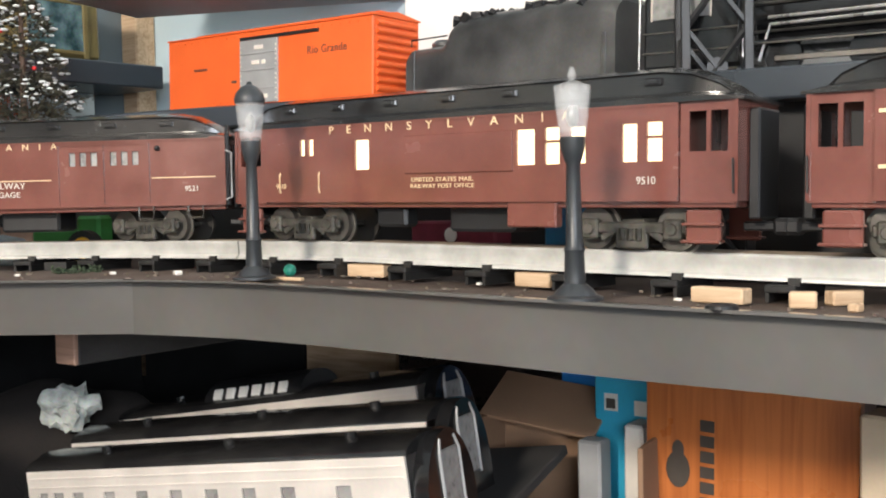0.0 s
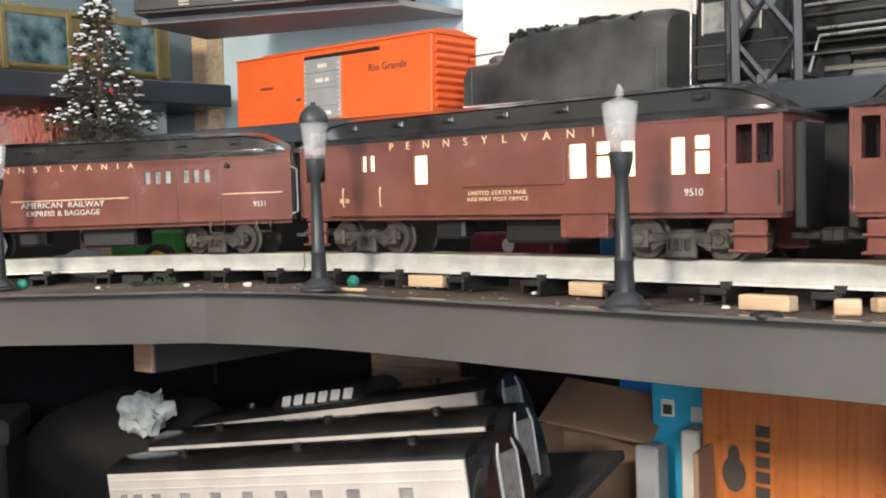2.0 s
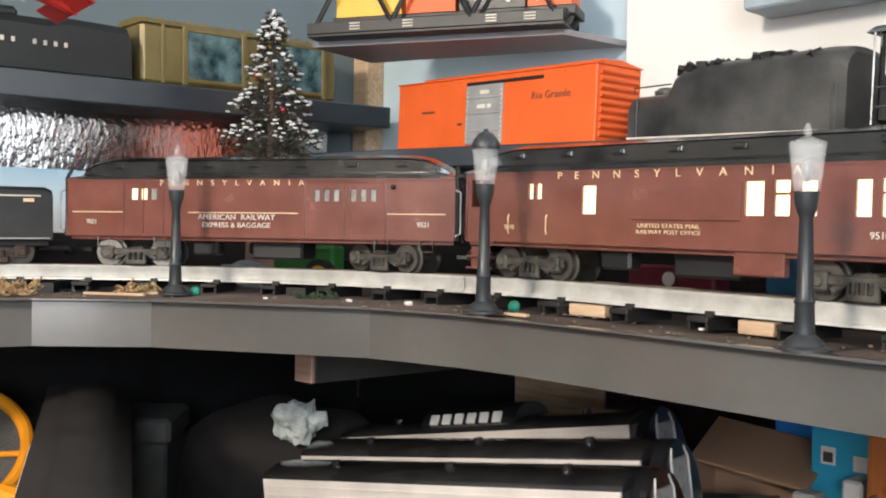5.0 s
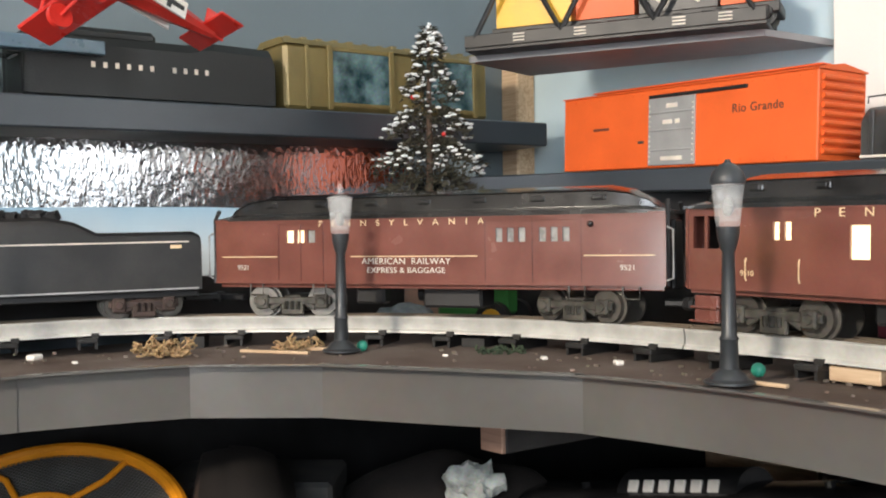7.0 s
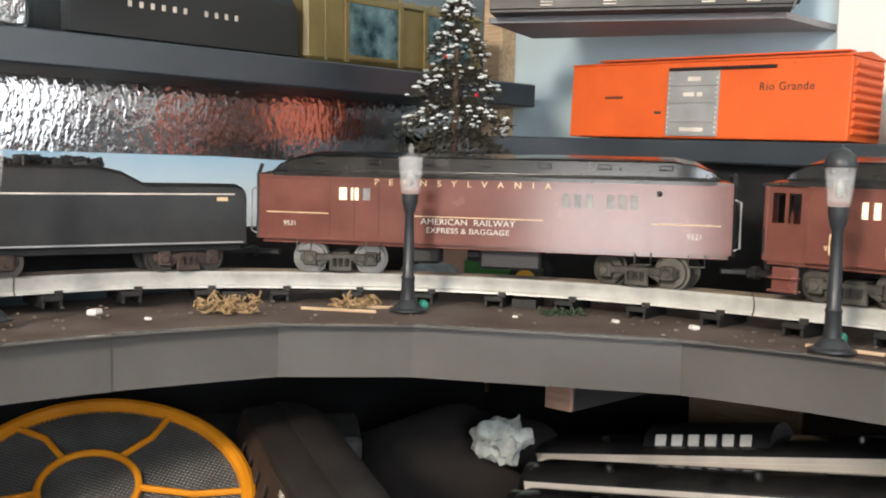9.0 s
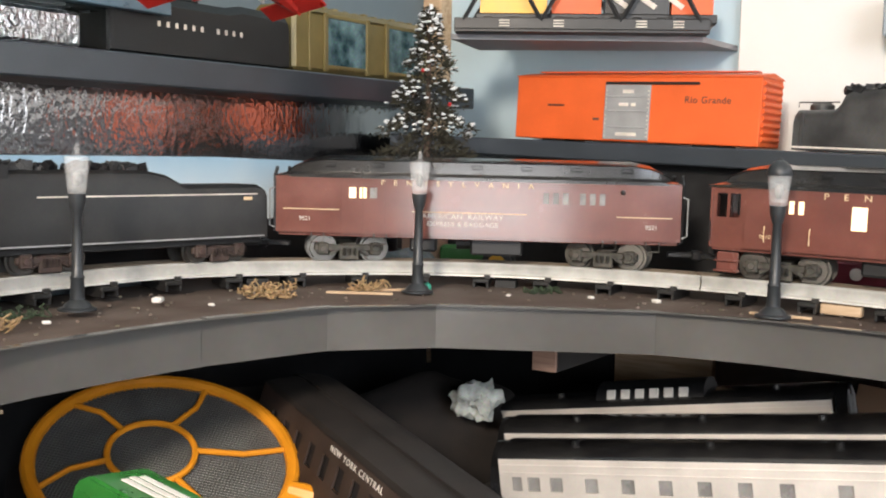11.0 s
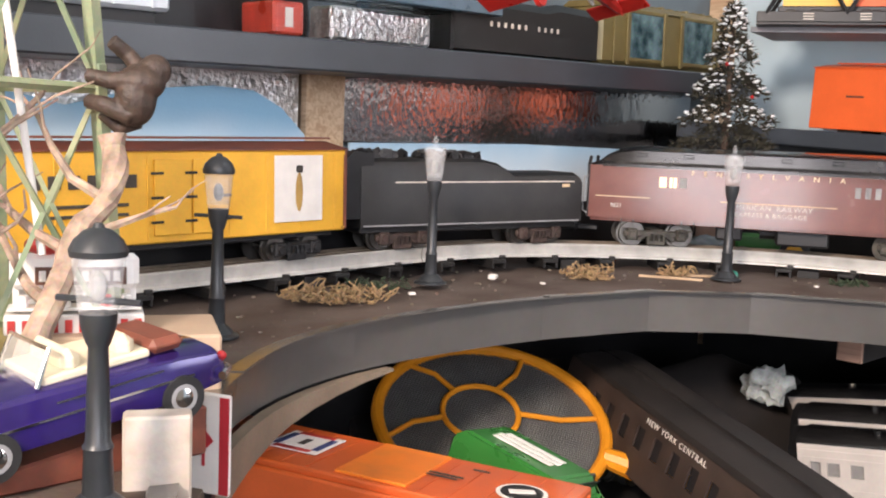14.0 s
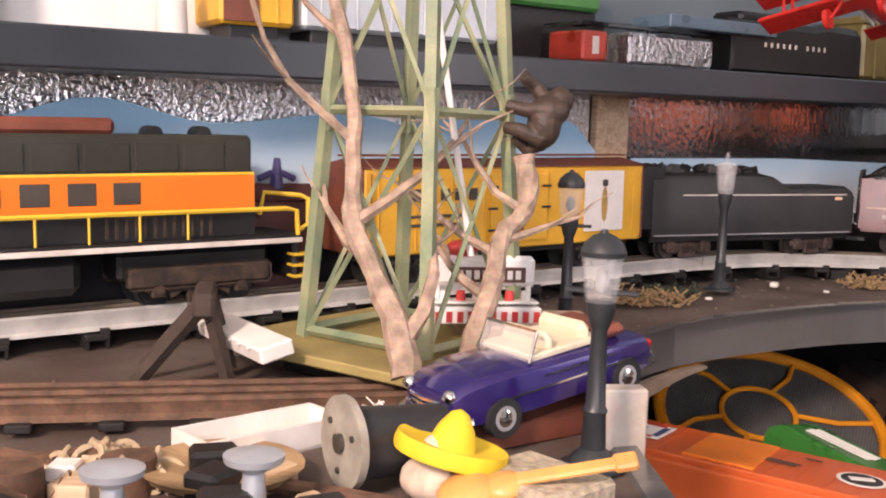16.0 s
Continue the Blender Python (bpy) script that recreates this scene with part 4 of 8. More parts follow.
def diesel_locomotive():
    """A long-hood diesel: dark hood with an orange band, yellow rails, white sill, walkway, six-wheel trucks."""
    M_DGREEN = mat("dark_olive_hood", (0.035, 0.036, 0.026), 0.5, vary=0.2, scale=30)
    M_BORANGE = mat("orange_band_paint", (0.85, 0.2, 0.015), 0.4, vary=0.06, scale=20, bump=0.03)
    M_DIRTY = mat("grimy_brown_truck", (0.04, 0.027, 0.02), 0.75, vary=0.5, scale=120, dirt=(0.09, 0.055, 0.035), bump=0.5)
    M_YEL = mat("yellow_rail_paint", (0.85, 0.55, 0.04), 0.45, vary=0.1)
    loco = thing("diesel_locomotive", on_track(S_DIESEL, 0.25), "orange and dark olive diesel locomotive with yellow rails", "model locomotive", "coupled passenger train")
    L = 0.40
    part("hood", add_box(bm_new(), (-0.01, 0, 0.081), (L - 0.05, 0.046, 0.07), 0.003), M_DGREEN, loco)
    plate("orange_band", -L / 2 + 0.018, L / 2 - 0.034, 0.0655, 0.0885, -0.0236, M_BORANGE, loco)
    plate("stripe", -L / 2 + 0.018, L / 2 - 0.034, 0.0885, 0.0905, -0.0238, M_YEL, loco)
    plate("stripe", -L / 2 + 0.018, L / 2 - 0.034, 0.0632, 0.0655, -0.0238, M_YEL, loco)
    for i in range(4):
        x = -0.022 + i * 0.029
        plate("letter_bar", x + 0.001, x + 0.019, 0.070, 0.0845, -0.0244, M_DARKPRINT, loco, 0.0006)
    part("walkway", add_box(bm_new(), (0, 0, 0.0435), (L, 0.062, 0.004), 0.0006), M_BLACK, loco)
    plate("sill", -L / 2, L / 2, 0.0395, 0.0432, -0.0316, M_LETTER, loco, 0.001, "white painted sill")
    plate("side_panel", -L / 2 + 0.018, L / 2 - 0.034, 0.0455, 0.063, -0.0238, M_BLACK, loco)
    part("fuel_tank", add_box(bm_new(), (0, 0, 0.0245), (0.09, 0.05, 0.026), 0.006), M_BLACK, loco)
    for k in (-1, 1):
        build_truck(loco, k * 0.125, M_DIRTY, 0, 0.06, 0.0118, M_BLACK)
        for j in (-1, 1):
            part("truck_side", add_box(bm_new(), (k * 0.125, j * 0.026, 0.02), (0.105, 0.004, 0.016), 0.003), M_DIRTY, loco)
        part("truck_shroud", add_box(bm_new(), (k * 0.125, 0, 0.027), (0.11, 0.034, 0.02), 0.003), M_BLACK, loco)
    for x0, x1 in ((-0.15, -0.04), (-0.03, 0.07)):
        bm = add_box(bm_new(), ((x0 + x1) / 2, 0, 0.121), (x1 - x0, 0.038, 0.011), 0.003)
        part("roof_grille", bm, M_BROWNRED, loco, "rust brown radiator cover")
    for x in (0.10, 0.135):
        bm = add_cyl(bm_new(), (x, -0.008, 0.116), (x, 0.008, 0.116), 0.006, None, 12)
        part("roof_fan", bm, M_BLACK, loco)
    bm = bm_new()
    add_tube(bm, [(-L / 2 + 0.02, -0.0305, 0.0645), (L / 2 - 0.012, -0.0305, 0.0645), (L / 2 - 0.004, -0.0305, 0.0625), (L / 2 - 0.003, -0.0305, 0.045)], 0.0018, 6)
    part("handrail", bm, M_YEL, loco, "yellow handrail")
    bm = add_tube(bm_new(), [(L / 2 - 0.012, 0.015, 0.056), (L / 2 - 0.008, 0.015, 0.073), (L / 2 + 0.016, 0.002, 0.071), (L / 2 + 0.018, -0.006, 0.069), (L / 2 + 0.017, -0.008, 0.05), (L / 2 + 0.008, -0.010, 0.0455)], 0.0019, 6)
    part("handrail", bm, M_YEL, loco, "yellow handrail")
    for z in (0.030, 0.022, 0.014):
        part("step", add_box(bm_new(), (L / 2 + 0.002, -0.024, z), (0.016, 0.012, 0.0018), 0.0004), M_YEL, loco, "yellow edged step")
    for i in range(9):
        x = -0.15 + i * 0.033
        plate("hood_door", x, x + 0.029, 0.092, 0.110, -0.0236, M_DGREEN, loco, 0.0014)
        part("stanchion", add_cyl(bm_new(), (x, -0.0305, 0.0455), (x, -0.0305, 0.0645), 0.0009, None, 6), M_YEL, loco)
    for i in range(12):
        plate("louvre", 0.06 + i * 0.0065, 0.0625 + i * 0.0065, 0.047, 0.061, -0.0246, M_DIRTY, loco, 0.0008)
    part("pilot", add_box(bm_new(), (L / 2 - 0.001, 0, 0.026), (0.006, 0.05, 0.03), 0.002), M_BLACK, loco)
    for z in (0.062, 0.072, 0.082, 0.09):
        part("hood_light", add_ball(bm_new(), (L / 2 - 0.033, -0.014, z), 0.0022, 8), M_STEEL, loco)
    return loco


diesel_locomotive()

# ---- lamp posts ----
def lamp_post(x, y, open_top, label, h=0.128, z=None):
    z = BOARD + 0.0018 + dip(x, y) if z is None else z
    lamp = thing("lamp_post", pose(x, y, z), label, "toy lamp post", "lamp posts along the track")
    bm = add_lathe(bm_new(), [(0.0145, 0), (0.0145, 0.0014), (0.011, 0.0028), (0.0092, 0.0055), (0.0056, 0.0085), (0.0050, 0.024), (0.0056, 0.0255), (0.0045, 0.0275), (0.0035, h * 0.585), (0.0044, h * 0.6), (0.0062, h * 0.655), (0.0066, h * 0.70)], 16)
    part("post", bm, M_LAMPPOST, lamp)
    bm = bm_new()
    n = 24
    prof = [(0.0058, h * 0.70), (0.0066, h * 0.72), (0.0092, h * 0.915), (0.0086, h * 0.92), (0.006, h * 0.725)]
    rings = []
    for r, zz in prof:
        rings.append([bm.verts.new(((r + (0.0006 if i % 2 else 0)) * math.cos(6.28318 * i / n), (r + (0.0006 if i % 2 else 0)) * math.sin(6.28318 * i / n), zz)) for i in range(n)])
    for lo, hi in zip(rings, rings[1:]):
        for i in range(n):
            bm.faces.new((lo[i], lo[(i + 1) % n], hi[(i + 1) % n], hi[i]))
    bm.faces.new(rings[-1])
    bm.faces.new(list(reversed(rings[0])))
    part("globe", bm, M_GLOBE, lamp, "clear ribbed plastic globe")
    part("bulb", add_ball(bm_new(), (0, 0, h * 0.79), 0.0032, 10, (1, 1, 1.8)), M_FROST, lamp)
    if open_top:
        part("finial", add_lathe(bm_new(), [(0.0085, h * 0.918), (0.0055, h * 0.93), (0.0016, h * 0.945), (0.0026, h * 0.965), (0.001, h)], 12), M_GLOBE, lamp, "clear finial")
    else:
        part("cap", add_lathe(bm_new(), [(0.0098, h * 0.89), (0.0102, h * 0.91), (0.0085, h * 0.945), (0.005, h * 0.975), (0.0022, h * 0.985), (0.0014, h)], 16), M_LAMPPOST, lamp)
    return lamp


lamp_post(-0.675, 0.752, True, "dark plastic street lamp with clear bare globe")
lamp_post(-0.413, 0.886, True, "dark plastic street lamp with clear bare globe")
lamp_post(-0.126, 0.774, False, "dark plastic street lamp with capped clear globe")
lamp_post(0.066, 0.632, True, "dark plastic street lamp with clear bare globe", 0.118)


# ---- things on the middle shelf ----
SH = 1.312


def shelf_boxcar():
    L, W, H, z0 = 0.300, 0.062, 0.072, 0.003
    car = thing("boxcar", north_pose(-0.782, 0.843, SH), "bright orange boxcar with a silver door on the shelf", "model boxcar")
    part("body", add_box(bm_new(), (0, 0, z0 + H / 2), (L, W, H), 0.001), M_ORANGE, car)
    bm = add_extrude(bm_new(), [(-W / 2 - 0.001, z0 + H), (-W / 2 - 0.001, z0 + H + 0.0012), (0, z0 + H + 0.006), (W / 2 + 0.001, z0 + H + 0.0012), (W / 2 + 0.001, z0 + H)], "x", -L / 2 - 0.001, L / 2 + 0.001)
    part("roof", bm, M_ORANGE, car)
    part("running_board", add_box(bm_new(), (0, 0, z0 + H + 0.0075), (L - 0.03, 0.012, 0.0016), 0.0003), M_ORANGE, car)
    for i in range(26):
        x = -L / 2 + 0.006 + i * (L - 0.012) / 25
        if -0.026 < x + 0.004 < 0.034:
            continue
        for z in (z0 + 0.004, z0 + H - 0.004):
            part("rivet", add_box(bm_new(), (x, -W / 2 - 0.0004, z), (0.0014, 0.0008, 0.0014)), M_ORANGE, car, smooth=False)
    for k in (-1, 1):
        for i in range(9):
            bm = add_cyl(bm_new(), (k * (L / 2), -W / 2 + 0.005, z0 + 0.008 + i * 0.0072), (k * (L / 2), W / 2 - 0.005, z0 + 0.008 + i * 0.0072), 0.0026, None, 8)
            part("end_rib", bm, M_ORANGE, car)
    y = -W / 2 - 0.001
    x0, x1 = -0.030, 0.026
    door = plate("door", x0, x1, z0 + 0.002, z0 + H - 0.009, y, M_SILVERDOOR, car, 0.002, "silver painted ribbed door")
    for z in (0.018, 0.036, 0.052):
        plate("door_rib", x0 + 0.001, x1 - 0.001, z, z + 0.0016, y - 0.0012, M_SILVERDOOR, door)
    for k, x in ((0, x0 + 0.002), (1, x1 - 0.002)):
        for i in range(12):
            plate("door_rivet", x - 0.0008, x + 0.0008, 0.008 + i * 0.0046, 0.0096 + i * 0.0046, y - 0.0012, M_LETTER, door)
    for a, b, c in ((-0.008, 0.006, 0.0585), (-0.012, 0.0, 0.044), (0.003, 0.009, 0.044), (-0.014, 0.012, 0.011)):
        plate("letter_bar", a, b, c - 0.002, c + 0.002, y - 0.0012, M_LETTER, door, 0.0006)
    plate("door_rail", -0.03, 0.082, z0 + H - 0.0085, z0 + H - 0.0055, -W / 2 - 0.0008, M_BLACK, car, 0.002, "black door rail")
    lettering("lettering", "Rio Grande", 0.0105, M_DARKPRINT, car, Matrix.Translation((0.092, -W / 2 - 0.0004, 0.05)) @ FRONT @ Matrix.Shear("XZ", 4, (0.0, 0.0)), "", 1.12, 0.95)
    plate("letter_bar", -0.045, -0.037, 0.026, 0.0285, -W / 2 - 0.0003, M_DARKPRINT, car, 0.0006)
    plate("letter_bar", -0.106, -0.084, 0.041, 0.0435, -W / 2 - 0.0003, M_BROWNRED, car, 0.0006)
    for x in (-0.10, 0.09):
        part("bolster", add_box(bm_new(), (x, 0, 0.0015), (0.03, 0.05, 0.003)), M_BLACK, car)


shelf_boxcar()


def big_tender():
    """The tender on the shelf: low rear deck, tall sloping bunker heaped with coal."""
    t = thing("coal_tender", north_pose(-0.497, 0.852, SH), "dusty black tender with a heaped coal load", "model tender")
    W = 0.064
    M_DUSTY = mat("dusty_black_tank_paint", (0.03, 0.03, 0.031), 0.4, vary=0.4, scale=18, dirt=(0.1, 0.098, 0.095), bump=0.1)

    def ring(x, h, top):
        r = min(0.016, h * 0.3)
        side = [(-W / 2, 0.002), (-W / 2, h - r)] + [(-W / 2 + r * (1 - math.cos(k * 0.314)), h - r + r * math.sin(k * 0.314)) for k in range(1, 6)]
        return [(x, u, v) for u, v in side] + [(x, 0, h + top)] + [(x, -u, v) for u, v in reversed(side)]

    bm = add_loft(bm_new(), [ring(*q) for q in ((-0.103, 0.040, 0), (-0.101, 0.043, 0), (-0.066, 0.044, 0), (-0.060, 0.050, 0), (-0.056, 0.060, 0.001), (-0.048, 0.065, 0.002), (-0.02, 0.067, 0.002), (0.085, 0.070, 0.002), (0.099, 0.069, 0.001), (0.103, 0.064, 0))])
    part("tank", bm, M_DUSTY, t)
    for x in (-0.094, 0.094):
        part("corner_post", add_box(bm_new(), (x, -W / 2 - 0.0006, 0.022), (0.004, 0.0016, 0.036), 0.0005), M_DUSTY, t)
    part("rear_hatch", add_lathe(bm_new(), [(0.012, 0.0), (0.012, 0.006), (0.008, 0.009), (0.001, 0.0095)], 16, (-0.085, 0, 0.043)), M_DUSTY, t)
    bm = bm_new()
    rnd = random.Random(9)
    for i in range(160):
        x = rnd.uniform(-0.055, 0.09)
        h = 0.012 * math.sin((x + 0.06) / 0.15 * 3.14) + (0.006 if x < -0.03 else 0)
        add_box(bm, (x, rnd.uniform(-0.024, 0.024), 0.064 + h * rnd.uniform(0.0, 0.5) - 0.002), [rnd.uniform(0.004, 0.01)] * 3, 0, Euler((rnd.random() * 3, rnd.random() * 3, rnd.random() * 3)).to_matrix().to_4x4())
    tagged(part("coal", bm, M_COAL, t, "heap of black coal"), kind="stuff")
    plate("step_rail", -0.103, 0.103, 0.004, 0.006, -W / 2 - 0.001, M_LETTER, t)
    part("rear_rail", add_tube(bm_new(), [(-0.1, -0.028, 0.045), (-0.1, -0.028, 0.05), (-0.06, -0.028, 0.051)], 0.0007, 5), M_BLACK, t)


big_tender()


def steam_locomotive():
    M_GLOSS = mat("glossy_black_enamel", (0.012, 0.012, 0.013), 0.22, vary=0.3, scale=60, bump=0.05, coat=0.4)
    e = thing("steam_locomotive", north_pose(-0.13, 0.852, SH), "glossy black steam locomotive with silver-edged piping", "model locomotive")
    add = lambda n, bm, m=M_GLOSS, l="": part(n, bm, m, e, l)
    add("boiler", add_cyl(bm_new(), (-0.16, 0, 0.045), (0.24, 0, 0.045), 0.027, None, 24))
    bm = add_box(bm_new(), (-0.205, 0, 0.042), (0.075, 0.06, 0.068), 0.003)
    add("cab", bm)
    add("cab_roof", add_extrude(bm_new(), [(-0.034, 0.074), (-0.02, 0.081), (0.02, 0.081), (0.034, 0.074)], "x", -0.25, -0.165))
    for x0, x1, lit in ((-0.235, -0.215, 0), (-0.208, -0.19, 0)):
        plate("cab_window", x0, x1, 0.044, 0.066, -0.0305, M_FROST, e, 0.001)
        for x in (x0, x1):
            plate("window_frame", x - 0.0007, x + 0.0007, 0.043, 0.067, -0.031, M_LETTER, e, 0.001)
    for z in (0.006, 0.02, 0.034):
        plate("cab_trim", -0.242, -0.17, z, z + 0.0012, -0.0308, M_STEEL, e, 0.001)
    for z, r, x1 in ((0.048, 0.0012, 0.22), (0.03, 0.001, 0.2), (0.062, 0.0014, 0.12)):
        y = -math.sqrt(max(0.0, 0.028**2 - (z - 0.045) ** 2)) - 0.001
        add("pipe", add_tube(bm_new(), [(-0.165, y, z), (x1, y, z)], r, 6), M_STEEL, "worn silver pipe")
    M_BRIGHT = mat("worn_bright_edge", (0.62, 0.61, 0.58), 0.3, metal=0.7, vary=0.3, scale=60)
    for pts in ([(-0.16, -0.0265, 0.0555), (-0.02, -0.0265, 0.0565), (0.02, -0.0275, 0.053), (0.22, -0.0275, 0.053)], [(-0.15, -0.0285, 0.0385), (0.0, -0.0285, 0.039), (0.2, -0.0285, 0.039)], [(-0.155, -0.030, 0.010), (-0.148, -0.030, 0.0335), (-0.06, -0.030, 0.0345), (0.1, -0.030, 0.0345)]):
        add("pipe", add_tube(bm_new(), pts, 0.0011, 6), M_BRIGHT, "bright silver pipe")
    for x in (-0.2445, -0.166):
        add("cab_edge", add_tube(bm_new(), [(x, -0.031, 0.008), (x, -0.031, 0.074)], 0.0008, 6), M_BRIGHT, "worn silver edge")
    add("running_board", add_box(bm_new(), (0.035, 0, 0.022), (0.40, 0.066, 0.003), 0.0006))
    plate("board_edge", -0.165, 0.235, 0.0205, 0.0218, -0.0336, M_STEEL, e, 0.0008, "worn silver edge")
    for x in (-0.1, -0.03, 0.07):
        add("dome", add_lathe(bm_new(), [(0.015, 0.062), (0.014, 0.075), (0.011, 0.081), (0.003, 0.083)], 16, (x, 0, 0)))
    add("smoke_stack", add_lathe(bm_new(), [(0.012, 0.066), (0.009, 0.075), (0.0095, 0.088), (0.012, 0.091)], 16, (0.19, 0, 0)))
    for i in range(5):
        x = -0.14 + i * 0.055
        add("driving_wheel", add_cyl(bm_new(), (x, -0.022, 0.0125), (x, -0.027, 0.0125), 0.0125, None, 20))
    add("side_rod", add_box(bm_new(), (-0.02, -0.0285, 0.011), (0.25, 0.002, 0.004), 0.0005), M_STEEL)
    for i in range(4):
        add("boiler_band", add_cyl(bm_new(), (-0.13 + i * 0.09, 0, 0.045), (-0.1285 + i * 0.09, 0, 0.045), 0.0274, None, 24))


steam_locomotive()


def lattice_mast():
    """A black girder mast of four angle legs with crossed bracing."""
    m = thing("lattice_mast", room_pose(-0.312, 0.762, BOARD, 28), "tall black lattice girder mast behind the train", "toy girder mast")
    h, w = 0.32, 0.020
    for sx in (-1, 1):
        for sy in (-1, 1):
            part("leg", add_box(bm_new(), (sx * w, sy * w, h / 2), (0.006, 0.006, h), 0.0006), M_BLACK, m)
    n = 6
    for i in range(n):
        z0, z1 = i * h / n, (i + 1) * h / n
        for sy in (-1, 1):
            y = sy * w
            part("brace", add_tube(bm_new(), [(-w, y, z0), (w, y, z1)], 0.0022, 5), M_BLACK, m)
            part("brace", add_tube(bm_new(), [(w, y, z0), (-w, y, z1)], 0.0022, 5), M_BLACK, m)
        for sx in (-1, 1):
            part("brace", add_tube(bm_new(), [(sx * w, -w, z0), (sx * w, w, z1)], 0.0018, 5), M_BLACK, m)
        part("gusset", add_cyl(bm_new(), (0, -w - 0.001, (z0 + z1) / 2), (0, -w + 0.001, (z0 + z1) / 2), 0.007, None, 10), M_BLACK, m)


lattice_mast()


# ---- bridge and engines on the upper shelf ----
def truss_bridge():
    b = thing("truss_bridge", room_pose(-0.842, 0.795, 1.430, 27.5), "black truss bridge on the upper shelf", "toy bridge")
    L, H, W = 0.28, 0.09, 0.075
    for sy in (-1, 1):
        y = sy * W / 2
        part("lower_chord", add_box(bm_new(), (0, y, 0.009), (L, 0.004, 0.012), 0.0006), M_BLACK, b)
        part("upper_chord", add_box(bm_new(), (0, y, H), (L - 0.07, 0.005, 0.005), 0.0006), M_BLACK, b)
        n = 6
        for i in range(n):
            x0 = -L / 2 + 0.01 + i * (L - 0.02) / n
            x1 = x0 + (L - 0.02) / n
            za, zb = (0.012, H) if i % 2 == 0 else (H, 0.012)
            part("diagonal", add_tube(bm_new(), [(x0, y, za), (x1, y, zb)], 0.0026, 6), M_BLACK, b)
    part("deck", add_box(bm_new(), (0, 0, 0.002), (L, W, 0.004), 0.0005), M_BLACK, b)
    for x in (-0.09, -0.03, 0.06, 0.1):
        for i in range(3):
            plate("letter_bar", x, x + 0.012, 0.0055 + i * 0.003, 0.007 + i * 0.003, -W / 2 - 0.0025, M_LETTER, b, 0.0006)


truss_bridge()


def small_engine(name, x, L, material, label, stripe=False):
    e = thing(name, room_pose(-0.842, 0.795, 1.4345, 27.5) @ pose(x, -0.002, 0), label, "model locomotive")
    prof = [(-L / 2, 0.018), (L / 2, 0.018), (L / 2, 0.045), (L / 2 - 0.012, 0.05), (L / 2 - 0.02, 0.066), (-L / 2 + 0.006, 0.066), (-L / 2, 0.058)]
    bm = add_extrude(bm_new(), prof, "y", -0.022, 0.022)
    part("body", bm, material, e)
    part("frame", add_box(bm_new(), (0, 0, 0.013), (L + 0.01, 0.044, 0.01), 0.001), M_BLACK, e)
    if stripe:
        for i in range(3):
            part("stripe", add_box(bm_new(), (-L / 4 + i * 0.03, -0.0225, 0.03), (0.018, 0.0012, 0.006), 0.0003, Matrix.Rotation(0.6, 4, "Y")), M_LETTER, e)
    for k in (-1, 1):
        build_truck(e, k * (L / 2 - 0.022), M_BLACK, 0, 0.026, 0.008)


M_ENGYEL = mat("engine_yellow_paint", (0.82, 0.45, 0.03), 0.4, vary=0.1, scale=30)
M_ENGBLK = mat("engine_black_paint", (0.02, 0.02, 0.022), 0.4, vary=0.2)
small_engine("switcher_engine", -0.075, 0.075, M_ENGYEL, "yellow switcher engine standing behind the bridge")
small_engine("ore_wagon", -0.005, 0.055, M_ORANGE, "orange wagon standing behind the bridge")
small_engine("road_engine", 0.062, 0.07, M_ENGBLK, "black road engine with white slanting stripes", True)
small_engine("cab_engine", 0.122, 0.045, M_ORANGE, "orange engine cab at the end of the bridge")


# ---- pale box on the wall over the tender ----
bm = add_box(bm_new(), (0, 0, 0), (0.30, 0.05, 0.045), 0.002)
solo("wall_box", bm, mat("pale_slate_paint", (0.35, 0.42, 0.48), 0.6, vary=0.1), room_pose(-0.385, 0.903, 1.448), "pale slate box fixed to the white board", "wall box", kind="structure")


